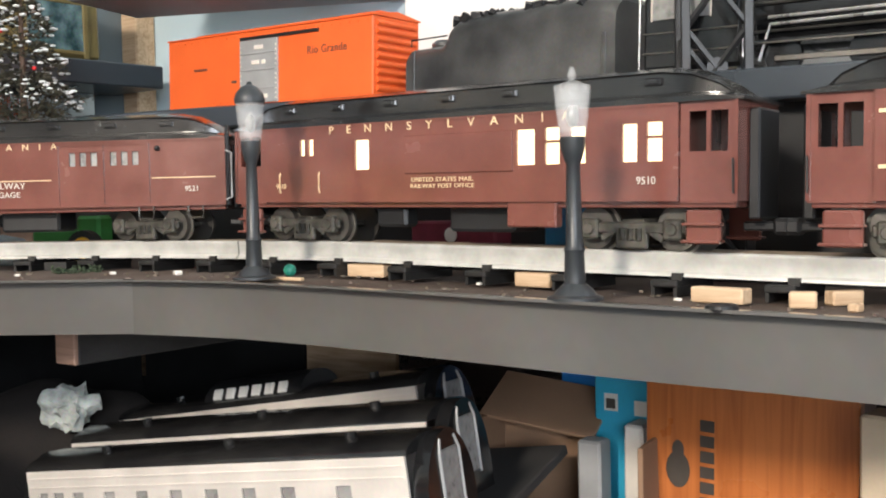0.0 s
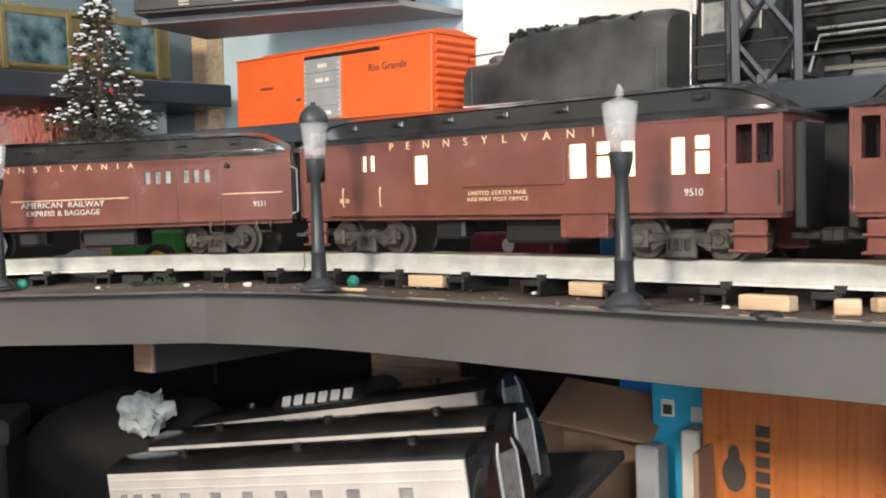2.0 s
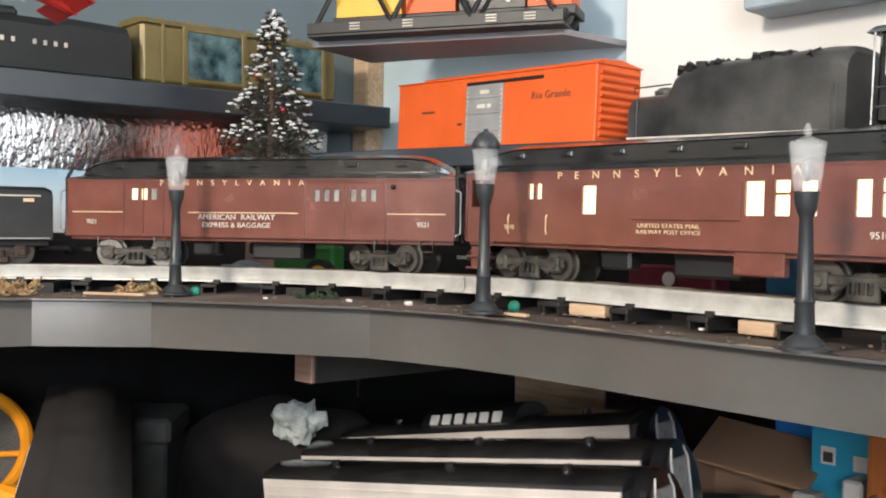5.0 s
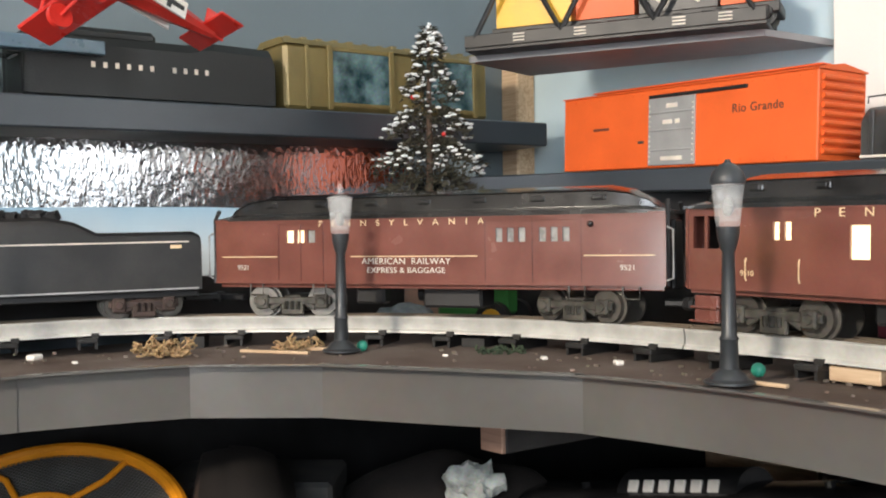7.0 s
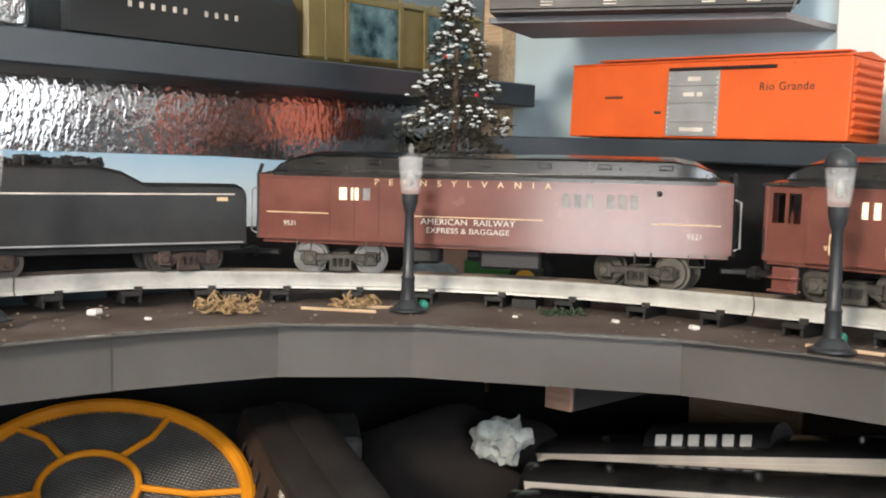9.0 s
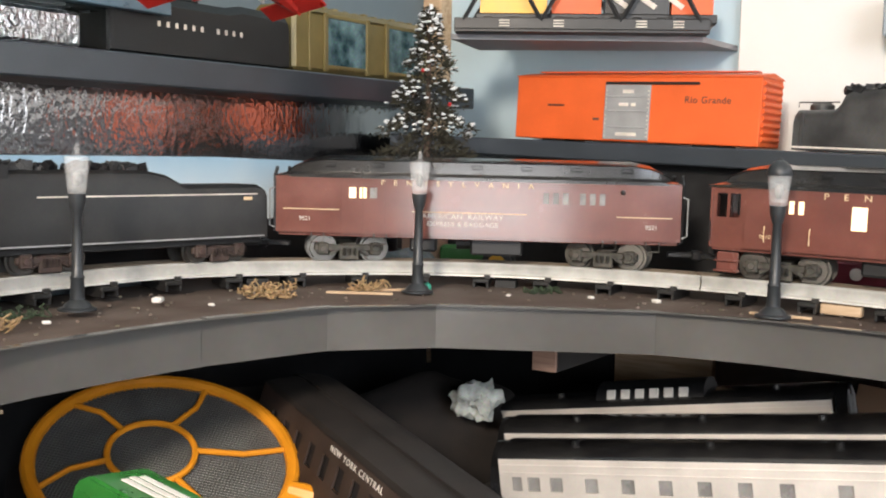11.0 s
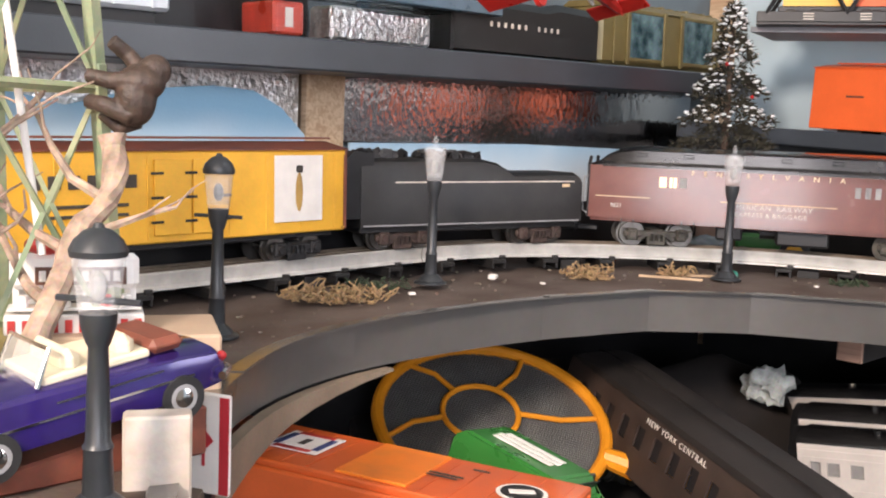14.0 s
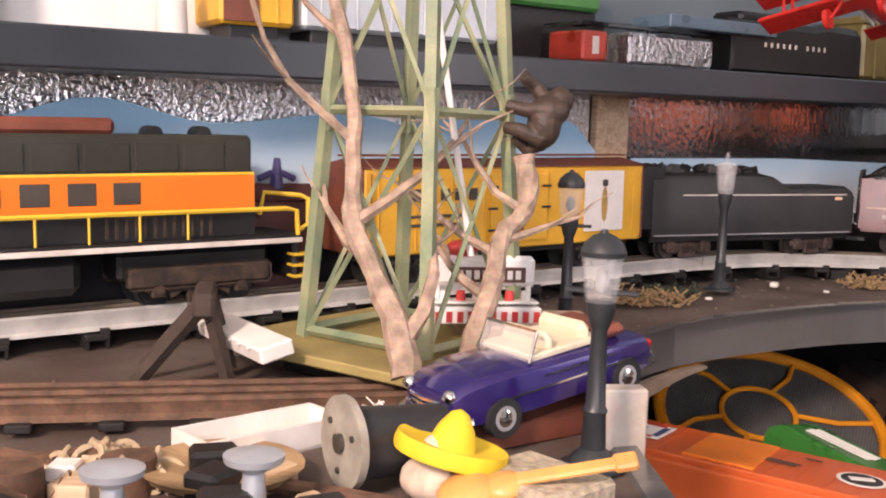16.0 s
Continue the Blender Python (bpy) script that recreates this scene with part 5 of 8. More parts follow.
# ---- the snowy tree ----
def snowy_tree():
    x0, y0, z0 = -0.405, 1.085, 1.285
    tree = thing("christmas_tree", pose(x0, y0, z0), "small artificial fir with snowy tips on a stand", "christmas tree")
    M_NEEDLE = mat("brown_green_bristle", (0.06, 0.055, 0.035), 0.8, vary=0.4, scale=300)
    M_SNOW = mat("glitter_snow", (0.85, 0.87, 0.88), 0.35, vary=0.1, scale=400)
    part("trunk", add_cyl(bm_new(), (0, 0, -0.02), (0, 0, 0.165), 0.004, 0.0015, 8), mat("brown_wire", (0.1, 0.06, 0.04), 0.7), tree)
    rnd = random.Random(21)
    needles, snow = bm_new(), bm_new()
    tiers = [(0.0, 0.058, 0.040), (0.028, 0.052, 0.042), (0.062, 0.040, 0.042), (0.098, 0.026, 0.045), (0.135, 0.013, 0.036)]
    for base, rad, up in tiers:
        n = int(140 + rad * 6500)
        for i in range(n):
            a = rnd.uniform(0, 6.283)
            k = rnd.uniform(0.25, 1.0)
            r = rad * k * rnd.uniform(0.88, 1.08)
            z = base + up * (1 - k) * 0.95 + rnd.uniform(-0.005, 0.006)
            p = Vector((r * math.cos(a), r * math.sin(a), z))
            for j in range(2):
                d = Vector((math.cos(a) + rnd.uniform(-0.9, 0.9), math.sin(a) + rnd.uniform(-0.9, 0.9), rnd.uniform(-0.8, 0.9))).normalized() * rnd.uniform(0.005, 0.010)
                s = d.cross(Vector((rnd.random(), rnd.random(), rnd.random()))).normalized() * 0.0013
                q = [needles.verts.new(p - s), needles.verts.new(p + s), needles.verts.new(p + d)]
                needles.faces.new(q)
            if base > 0.02 and k > 0.45 and rnd.random() < (0.27 if base < 0.08 else 0.42):
                c = p + Vector((math.cos(a), math.sin(a), 0.5)) * 0.004
                bmesh.ops.create_icosphere(snow, subdivisions=1, radius=rnd.uniform(0.0009, 0.0026), matrix=Matrix.Translation(c) @ Matrix.Diagonal((1.5, 1.5, 0.7, 1)))
    for i in range(40):
        a, r = rnd.uniform(0, 6.283), rnd.uniform(0, 0.010)
        bmesh.ops.create_icosphere(snow, subdivisions=1, radius=rnd.uniform(0.001, 0.0025), matrix=Matrix.Translation((r * math.cos(a), r * math.sin(a), 0.168 - r * 2 + rnd.uniform(-0.004, 0.003))))
    tagged(part("bristles", needles, M_NEEDLE, tree, smooth=False), kind="stuff")
    tagged(part("snow", snow, M_SNOW, tree, "white glittering snow tips"), kind="stuff")
    M_RED = mat("red_berry", (0.5, 0.02, 0.02), 0.3)
    for a, z, r in ((4.5, 0.095, 0.03), (5.4, 0.06, 0.036)):
        part("berry", add_ball(bm_new(), (r * math.cos(a), r * math.sin(a), z), 0.0022, 8), M_RED, tree)
    bm = add_cyl(bm_new(), (0, 0, BOARD - z0), (0, 0, -0.02), 0.026, 0.024, 20)
    part("stand", bm, mat("pinkish_turned_wood", (0.45, 0.28, 0.2), 0.6, vary=0.2), tree, "pinkish wooden stand")


snowy_tree()

# ---- things on the long shelf ----


def on_shelf(a, b, turn=0.0):
    return room_pose(a, b, shelf_z(b), 90 + turn) @ pose(0, 0, 0, 0, -1.3, 0)


def lettered_tender():
    t = thing("long_tender", on_shelf(-1.095, 0.435), "black oil tender with white lettering on the shelf", "model tender")
    M_DK = mat("bottle_black_paint", (0.007, 0.008, 0.008), 0.45, vary=0.25, scale=25)
    bm = add_loft(bm_new(), [[(x, u, v) for u, v in ((-0.032, 0.004), (0.032, 0.004), (0.032, h - 0.008), (0.026, h), (-0.026, h), (-0.032, h - 0.008))] for x, h in ((-0.118, 0.05), (-0.115, 0.056), (0.03, 0.056), (0.05, 0.06), (0.115, 0.058), (0.118, 0.05))])
    part("tank", bm, M_DK, t)
    part("hatch", add_box(bm_new(), (-0.04, 0, 0.06), (0.09, 0.04, 0.012), 0.004), M_DK, t)
    for i in range(11):
        if i != 6:
            x = -0.058 + i * 0.0105
            plate("letter_bar", x - 0.0018, x + 0.0018, 0.0285, 0.0335, -0.0324, M_LETTER, t, 0.0008)


lettered_tender()


def aquarium_car():
    M_OLIVE = mat("old_gold_paint", (0.2, 0.155, 0.055), 0.4, metal=0.2, vary=0.15, scale=30)
    c = thing("display_car", on_shelf(-1.098, 0.698), "old gold display car with painted sea windows", "model boxcar")
    part("body", add_box(bm_new(), (0, 0, 0.036), (0.262, 0.058, 0.066), 0.004), M_OLIVE, c)
    part("roof", add_extrude(bm_new(), [(-0.03, 0.068), (-0.02, 0.075), (0.02, 0.075), (0.03, 0.068)], "x", -0.131, 0.131), M_OLIVE, c)
    M_SEA = mat("painted_sea_scene", (0.03, 0.1, 0.12), 0.15, vary=0.5, scale=60, dirt=(0.2, 0.32, 0.34))
    for x in (-0.042, 0.072):
        plate("window", x - 0.036, x + 0.036, 0.012, 0.064, -0.0296, M_SEA, c, 0.001, "dark painted sea scene")
        for k in (-1, 1):
            plate("window_frame", x + k * 0.038 - 0.003, x + k * 0.038 + 0.003, 0.004, 0.069, -0.0306, M_OLIVE, c, 0.003)
        plate("window_frame", x - 0.036, x + 0.036, 0.064, 0.068, -0.0302, M_OLIVE, c, 0.002)
        plate("window_frame", x - 0.036, x + 0.036, 0.008, 0.012, -0.0302, M_OLIVE, c, 0.002)
    plate("pilaster", -0.108, -0.104, 0.004, 0.068, -0.0298, M_OLIVE, c, 0.002)
    rnd = random.Random(3)
    for i in range(14):
        x = -0.12 + i * 0.0185
        part("roof_hatch", add_box(bm_new(), (x, -0.012, 0.076), (0.007, 0.012, rnd.uniform(0.002, 0.005)), 0.0008), M_OLIVE, c)


aquarium_car()

bx = thing("blister_pack", on_shelf(-1.083, 0.212), "clear blister pack with a red and silver model inside", "package")
part("shell", add_box(bm_new(), (0, 0, 0.019), (0.215, 0.06, 0.036), 0.004), glass("thin_clear_plastic", (0.95, 0.96, 0.96), 0.05, 1.15), bx, "clear plastic shell")
part("inlay", add_box(bm_new(), (0.02, 0, 0.017), (0.12, 0.04, 0.028), 0.003), M_FOIL, bx, "crinkled silver inlay")
part("red_model", add_box(bm_new(), (-0.085, 0.0, 0.016), (0.03, 0.045, 0.026), 0.002), mat("red_plastic", (0.6, 0.06, 0.03), 0.3), bx, "red plastic model")
plate("label", -0.09, -0.082, 0.008, 0.024, -0.0232, M_CREAM, bx)
bm = add_box(bm_new(), (0, 0, 0.0265), (0.155, 0.02, 0.053), 0.001)
solo("black_carton", bm, M_BLACK, on_shelf(-1.128, 0.105), "plain black carton standing behind the pack", "carton")
bm = add_box(bm_new(), (0, 0, 0.0445), (0.17, 0.05, 0.012), 0.001)
add_box(bm, (-0.07, 0.02, 0.0193), (0.01, 0.008, 0.0385))
add_box(bm, (0.07, 0.02, 0.0193), (0.01, 0.008, 0.0385))
solo("blue_case", bm, mat("steel_blue_case", (0.12, 0.19, 0.25), 0.3, vary=0.15), on_shelf(-1.078, 0.30, 1.5) @ pose(0, 0, 0.0), "flat steel blue case lying above the pack", "case")


def shelf_wagon(name, b, L, H, material, label, a=-1.10, z=0.0, doors=True):
    c = thing(name, on_shelf(a, b) @ pose(0, 0, z), label, "model wagon")
    part("body", add_box(bm_new(), (0, 0, 0.012 + H / 2), (L, 0.05, H), 0.003), material, c)
    part("roof", add_extrude(bm_new(), [(-0.026, H + 0.011), (-0.014, H + 0.018), (0.014, H + 0.018), (0.026, H + 0.011)], "x", -L / 2, L / 2), M_SILVERDOOR if material is M_PEARL else material, c)
    part("underframe", add_box(bm_new(), (0, 0, 0.0065), (L - 0.02, 0.036, 0.013), 0.001), M_BLACK, c)
    n = max(2, int(L / 0.03))
    for i in range(n):
        x = -L / 2 + (i + 0.5) * L / n
        plate("side_rib", x - 0.0012, x + 0.0012, 0.014, 0.010 + H, -0.0255, material, c)
    return c


M_PEARL = mat("silver_blue_coach_paint", (0.5, 0.54, 0.57), 0.35, metal=0.3, vary=0.12, scale=20)
shelf_wagon("silver_coach", -0.068, 0.19, 0.06, M_PEARL, "silver blue coach on the long shelf")
plate("stripe", -0.093, 0.093, 0.05, 0.054, -0.026, M_LETTER, bpy.data.objects["silver_coach"])
shelf_wagon("yellow_wagon", -0.200, 0.06, 0.05, M_YELLOW, "yellow wagon with a brown end on the shelf")
plate("brown_door", -0.028, 0.0, 0.014, 0.06, -0.0262, M_BROWNRED, bpy.data.objects["yellow_wagon"])
M_GREENP = mat("grass_green_plastic", (0.06, 0.26, 0.06), 0.4, vary=0.15, scale=20)
bm = add_box(bm_new(), (0, 0, 0.066), (0.16, 0.03, 0.026), 0.003)
solo("green_hopper", bm, M_GREENP, on_shelf(-1.123, 0.1), "grass green toy hopper on a black carton", "toy hopper")
M_LIME = mat("lime_plastic", (0.3, 0.4, 0.06), 0.4)
bm = add_box(bm_new(), (0, 0, 0.0665), (0.05, 0.03, 0.027), 0.003)
solo("lime_hopper", bm, M_LIME, on_shelf(-1.123, -0.012) @ pose(0, 0, -0.013), "lime green toy hopper beside the green one", "toy hopper")
bm = add_box(bm_new(), (0, 0, 0.0265), (0.05, 0.03, 0.053), 0.001)
solo("grey_carton", bm, M_PEARL, on_shelf(-1.123, -0.02) @ pose(0, 0.0, 0), "grey carton under the lime hopper", "carton")
bm = add_box(bm_new(), (0, 0, 0.07), (0.46, 0.012, 0.14), 0.001)
solo("white_backing", bm, M_WHITE, on_shelf(-1.132, -0.36), "white backing card behind the shelf things", "card")
jar = thing("white_jar", on_shelf(-1.085, -0.262), "small white jar with a brown lid on the shelf", "jar")
part("body", add_lathe(bm_new(), [(0.010, 0), (0.011, 0.003), (0.010, 0.032), (0.007, 0.036)], 18), M_CREAM, jar)
part("lid", add_lathe(bm_new(), [(0.008, 0.0355), (0.008, 0.043), (0.004, 0.045)], 18), M_BROWNRED, jar, "brown lid")
bm = add_box(bm_new(), (0, 0, 0.05), (0.04, 0.012, 0.10), 0.001)
solo("small_picture", bm, M_BLACK, on_shelf(-1.10, -0.395), "small dark picture frame on the shelf", "picture frame")


# ---- blue hill boards in front of the glossy panel ----
def hill_board(name, top, z0, a, material, label):
    prof = [(top[0][0], z0), (top[-1][0], z0)] + [(b, z) for b, z in reversed(top)]
    bm = add_extrude(bm_new(), [(b, z) for b, z in prof], "x", a - 0.003, a)
    return solo(name, bm, material, pose(0, 0, 0, 0, 0, -35), label, "backdrop board", kind="structure", smooth=False)


def sky_paint():
    m = mat("painted_sky", (0.33, 0.55, 0.72), 0.75, vary=0.05, scale=4)
    nt = m.node_tree
    co = nt.nodes.new("ShaderNodeTexCoord")
    sp = nt.nodes.new("ShaderNodeSeparateXYZ")
    nz = nt.nodes.new("ShaderNodeTexNoise")
    nz.inputs["Scale"].default_value = 9
    ad = nt.nodes.new("ShaderNodeMath")
    ad.operation = "MULTIPLY_ADD"
    ad.inputs[1].default_value = 0.05
    mr = nt.nodes.new("ShaderNodeMapRange")
    mr.inputs["From Min"].default_value, mr.inputs["From Max"].default_value = 1.265, 1.325
    mx = nt.nodes.new("ShaderNodeMix")
    mx.data_type = "RGBA"
    mx.inputs["A"].default_value, mx.inputs["B"].default_value = (0.68, 0.76, 0.8, 1), (0.27, 0.5, 0.68, 1)
    nt.links.new(co.outputs["Object"], sp.inputs["Vector"])
    nt.links.new(co.outputs["Object"], nz.inputs["Vector"])
    nt.links.new(nz.outputs["Fac"], ad.inputs[0])
    nt.links.new(sp.outputs["Z"], ad.inputs[2])
    nt.links.new(ad.outputs["Value"], mr.inputs["Value"])
    nt.links.new(mr.outputs["Result"], mx.inputs["Factor"])
    nt.links.new(mx.outputs["Result"], nt.nodes["Principled BSDF"].inputs["Base Color"])
    return m


M_SKY = sky_paint()
wave = [(-1.2 + i * 0.02, 1.304 + 0.008 * math.sin((-1.2 + i * 0.02 + 0.34) * 34) + 0.003 * math.sin(i * 0.9)) for i in range(59)]
wave += [(0.0, 1.312), (0.04, 1.319), (0.09, 1.324), (0.13, 1.322), (0.16, 1.308), (0.186, 1.285)]
hill_board("backdrop_hills", wave, 1.216, WALL_A + 0.026, M_SKY, "sky blue painted board with a wavy top edge")
hill_board("backdrop_strip", [(0.24, 1.279), (0.5, 1.283), (0.86, 1.279)], 1.216, WALL_A + 0.026, M_SKY, "low sky blue painted board below the glossy panel")
slab("panel_foil", WALL_A + 0.012, WALL_A + 0.016, -1.3, 0.185, 1.27, 1.357, M_FOIL, "crinkled silver foil sheet behind the blue hills", "foil sheet")


# ---- hanging red triplane ----
def triplane():
    M_REDP = mat("bright_red_enamel", (0.62, 0.03, 0.02), 0.3, vary=0.12, scale=40, coat=0.3)
    p = thing("toy_triplane", room_pose(-0.94, 0.365, 1.44, -82) @ pose(0, 0, 0, 14, -22, 0) @ Matrix.Scale(1.25, 4), "bright red toy triplane hanging on a thread", "toy plane")
    part("fuselage", add_loft(bm_new(), [[(x, r * math.cos(k * 0.785), r * math.sin(k * 0.785) + z) for k in range(8)] for x, r, z in ((-0.06, 0.003, 0.004), (-0.03, 0.007, 0.002), (0.0, 0.010, 0), (0.03, 0.012, 0), (0.042, 0.011, 0))]), M_REDP, p)
    for z, s in ((-0.014, 0.15), (0.010, 0.16), (0.034, 0.17)):
        part("wing", add_box(bm_new(), (0.02, 0, z), (0.024, s, 0.003), 0.0012), M_REDP, p)
    for y in (-0.055, 0.055):
        for x in (0.012, 0.028):
            part("strut", add_cyl(bm_new(), (x, y, -0.013), (x, y, 0.034), 0.0012, None, 6), M_REDP, p)
    part("tailplane", add_box(bm_new(), (-0.058, 0, 0.005), (0.018, 0.046, 0.0018), 0.0008), M_REDP, p)
    fin = part("rudder", add_box(bm_new(), (-0.06, 0, 0.012), (0.016, 0.0018, 0.018), 0.0008), M_REDP, p)
    for k in (-1, 1):
        part("cross_field", add_box(bm_new(), (-0.02, k * 0.0088, 0.001), (0.026, 0.0016, 0.012), 0.0002), M_CREAM, p)
        part("cross_mark", add_box(add_box(bm_new(), (-0.02, k * 0.0098, 0.001), (0.021, 0.0008, 0.003)), (-0.02, k * 0.0099, 0.001), (0.003, 0.0008, 0.0095)), M_BLACK, p)
    for y in (-0.018, 0.018):
        part("wheel", add_cyl(bm_new(), (0.03, y, -0.03), (0.03, y * 1.2, -0.03), 0.0075, None, 16), M_REDP, p)
        part("gear_strut", add_tube(bm_new(), [(0.03, y, -0.03), (0.022, y * 0.5, -0.008)], 0.0012, 6), M_REDP, p)
    part("propeller", add_box(bm_new(), (0.045, 0, 0), (0.0015, 0.006, 0.06), 0.0006), M_BROWNRED, p)
    part("thread", add_cyl(bm_new(), (0.01, 0, 0.034), (0.01, 0, 0.98), 0.0003, None, 5), M_BLACK, p)


triplane()

# ---- bits lying on the board ----
def z_at(x, y):
    return BOARD + dip(x, y)


def wood_block(x, y, turn, s, label="raw pine block packing the track"):
    x, y, s = x * 0.93, 0.12 + 0.93 * (y - 0.12), [v * 0.8 for v in s]
    bm = add_box(bm_new(), (0, 0, s[2] / 2), s, 0.0008)
    return solo("wood_block", bm, M_PINE, pose(x, y, z_at(x, y), 0, 0, turn), label, "wood block", "pine blocks by the track")


wood_block(-0.058, 0.862, -38, (0.042, 0.012, 0.011))
wood_block(0.058, 0.772, -45, (0.034, 0.012, 0.011))
wood_block(0.15, 0.668, -48, (0.038, 0.012, 0.010))
wood_block(0.185, 0.64, -20, (0.016, 0.010, 0.010))
wood_block(0.212, 0.655, 15, (0.022, 0.010, 0.009))
wood_block(0.205, 0.622, 40, (0.008, 0.007, 0.005), "small chip of raw pine")

M_MOSS = mat("dry_moss", (0.42, 0.28, 0.14), 0.9, vary=0.35, scale=200)
M_DKMOSS = mat("dark_green_moss", (0.05, 0.075, 0.04), 0.9, vary=0.4, scale=200)


def tuft(name, x, y, r, h, material, label, seed, n=90):
    """A clump of curled dry stalks."""
    rnd = random.Random(seed)
    bm = bm_new()
    for i in range(n):
        a, q = rnd.uniform(0, 6.283), r * math.sqrt(rnd.random())
        p = Vector((q * math.cos(a), q * math.sin(a) * 0.6, rnd.uniform(0, h * 0.4)))
        pts = [p]
        for k in range(3):
            p = p + Vector((rnd.uniform(-1, 1), rnd.uniform(-1, 1), rnd.uniform(-0.5, 0.9))) * h * 0.45
            p.z = max(0.0005, p.z)
            pts.append(p)
        add_tube(bm, pts, rnd.uniform(0.0004, 0.0011), 4)
    return solo(name, bm, material, pose(x, y, z_at(x, y), 0, 0, 20), label, "dry moss", kind="stuff")


tuft("moss_tuft", -0.545, 0.845, 0.022, 0.014, M_MOSS, "tuft of dry straw-coloured moss", 1)
tuft("moss_tuft", -0.455, 0.905, 0.018, 0.010, M_MOSS, "tuft of dry straw-coloured moss", 2, 60)
tuft("moss_tuft", -0.295, 0.915, 0.022, 0.006, M_DKMOSS, "flat scrap of dark green moss", 3, 50)
tuft("moss_tuft", -0.735, 0.66, 0.045, 0.013, M_MOSS, "long heap of dry straw-coloured moss", 4, 160)
tuft("moss_tuft", -0.715, 0.725, 0.03, 0.008, M_DKMOSS, "flat scrap of dark green moss", 5, 60)
for x, y in ((-0.416, 0.896), (-0.122, 0.808)):
    solo("green_bead", add_ball(bm_new(), (0, 0, 0.0042), 0.0045, 14), mat("teal_green_plastic", (0.05, 0.35, 0.24), 0.35), pose(x + 0.012, y + 0.01, z_at(x, y)), "small teal green plastic bead", "bead", "green beads")
rnd = random.Random(12)
chips = [(-0.627, 0.805, 0.011), (-0.2, 0.86, 0.008), (-0.255, 0.88, 0.006), (-0.68, 0.70, 0.006), (-0.33, 0.885, 0.004), (-0.02, 0.80, 0.005), (0.02, 0.74, 0.004), (-0.58, 0.79, 0.005), (0.12, 0.64, 0.004)]
for x, y, s in chips:
    bm = add_box(bm_new(), (0, 0, s * 0.2), (s, s * 0.7, s * 0.4), s * 0.1)
    solo("chip", bm, M_CREAM, pose(x, y, z_at(x, y), 0, 0, rnd.uniform(0, 180)), "pale chip of plaster lying on the board", "chip", "plaster chips")
for x, y, l, t in ((-0.465, 0.865, 0.06, -4), (-0.44, 0.892, 0.04, 12), (-0.115, 0.775, 0.05, -35)):
    bm = add_box(bm_new(), (0, 0, 0.0012), (l, 0.004, 0.0022), 0.0004)
    solo("wood_splinter", bm, M_PINE, pose(x, y + 0.012, z_at(x, y), 0, 0, t), "thin pale wood splinter on the board", "splinter", "wood splinters")
bm = add_tube(bm_new(), [(0.006 * math.cos(i * 0.5236), 0.006 * math.sin(i * 0.5236), 0.0022) for i in range(12)], 0.0022, 8, closed=True)
solo("rubber_ring", bm, M_BLACK, pose(0.128, 0.585, z_at(0.13, 0.58)), "small black rubber ring on the board", "ring")
rnd = random.Random(77)
bm = bm_new()
for i in range(280):
    k = rnd.uniform(0.03, 0.97)
    p = EDGE[int(k * (len(EDGE) - 1))]
    q = INNER[int((1 - k) * (len(INNER) - 1))]
    w = p.lerp(q, rnd.uniform(0.12, 0.95))
    s = rnd.uniform(0.0006, 0.0022)
    add_box(bm, (w.x + rnd.uniform(-0.02, 0.02), w.y + rnd.uniform(-0.02, 0.02), z_at(w.x, w.y) + s * 0.3), (s * 1.6, s, s * 0.7), 0, Matrix.Rotation(rnd.uniform(0, 3), 4, "Z"))
solo("board_grit", bm, mat("pale_grit", (0.2, 0.16, 0.125), 0.9, vary=0.5, scale=300), Matrix.Identity(4), "fine pale grit scattered over the board", "grit", kind="stuff", smooth=False)


# ---- toys behind the track ----
def toy_tractor():
    t = thing("toy_tractor", pose(-0.345, 1.055, z_at(-0.345, 1.055), 0, 0, 170), "small green toy tractor with yellow wheels", "toy tractor")
    part("body", add_box(add_box(bm_new(), (0.018, 0, 0.024), (0.05, 0.02, 0.018), 0.003), (-0.016, 0, 0.032), (0.024, 0.026, 0.026), 0.003), M_GREENP, t)
    for x, r in ((-0.02, 0.016), (0.034, 0.010)):
        for y in (-0.02, 0.02):
            w = part("wheel", add_cyl(bm_new(), (x, y, r), (x, y * 1.45, r), r, None, 20), M_BLACK, t)
            part("hub", add_cyl(bm_new(), (x, y * 1.44, r), (x, y * 1.5, r), r * 0.62, None, 16), M_YELLOW, w, "yellow hub")


toy_tractor()
bm = add_ball(bm_new(), (0, 0, 0.012), 0.02, 12, (1.6, 0.9, 0.8))
for v in bm.verts:
    v.co += Vector((noise.noise(v.co * 90), noise.noise(v.co * 90 + Vector((5, 0, 0))), noise.noise(v.co * 90 + Vector((0, 5, 0))))) * 0.005
solo("grey_rock", bm, mat("blue_grey_stone", (0.25, 0.29, 0.31), 0.85, vary=0.3, scale=80, bump=0.5), pose(-0.42, 1.06, BOARD), "blue-grey stone behind the track", "stone")
g = thing("toy_wagon", pose(0.012, 0.925, BOARD, 0, 0, -38), "small maroon toy wagon behind the track", "toy wagon")
part("body", add_box(bm_new(), (0, 0, 0.024), (0.085, 0.03, 0.022), 0.002), mat("maroon_plastic", (0.2, 0.03, 0.05), 0.4), g)
part("number_disc", add_cyl(bm_new(), (0.0, -0.0155, 0.024), (0.0, -0.0165, 0.024), 0.006, None, 16), M_CREAM, g)
for x in (-0.03, 0.03):
    part("wheel", add_cyl(bm_new(), (x, -0.014, 0.008), (x, 0.014, 0.008), 0.008, None, 14), M_BLACK, g)
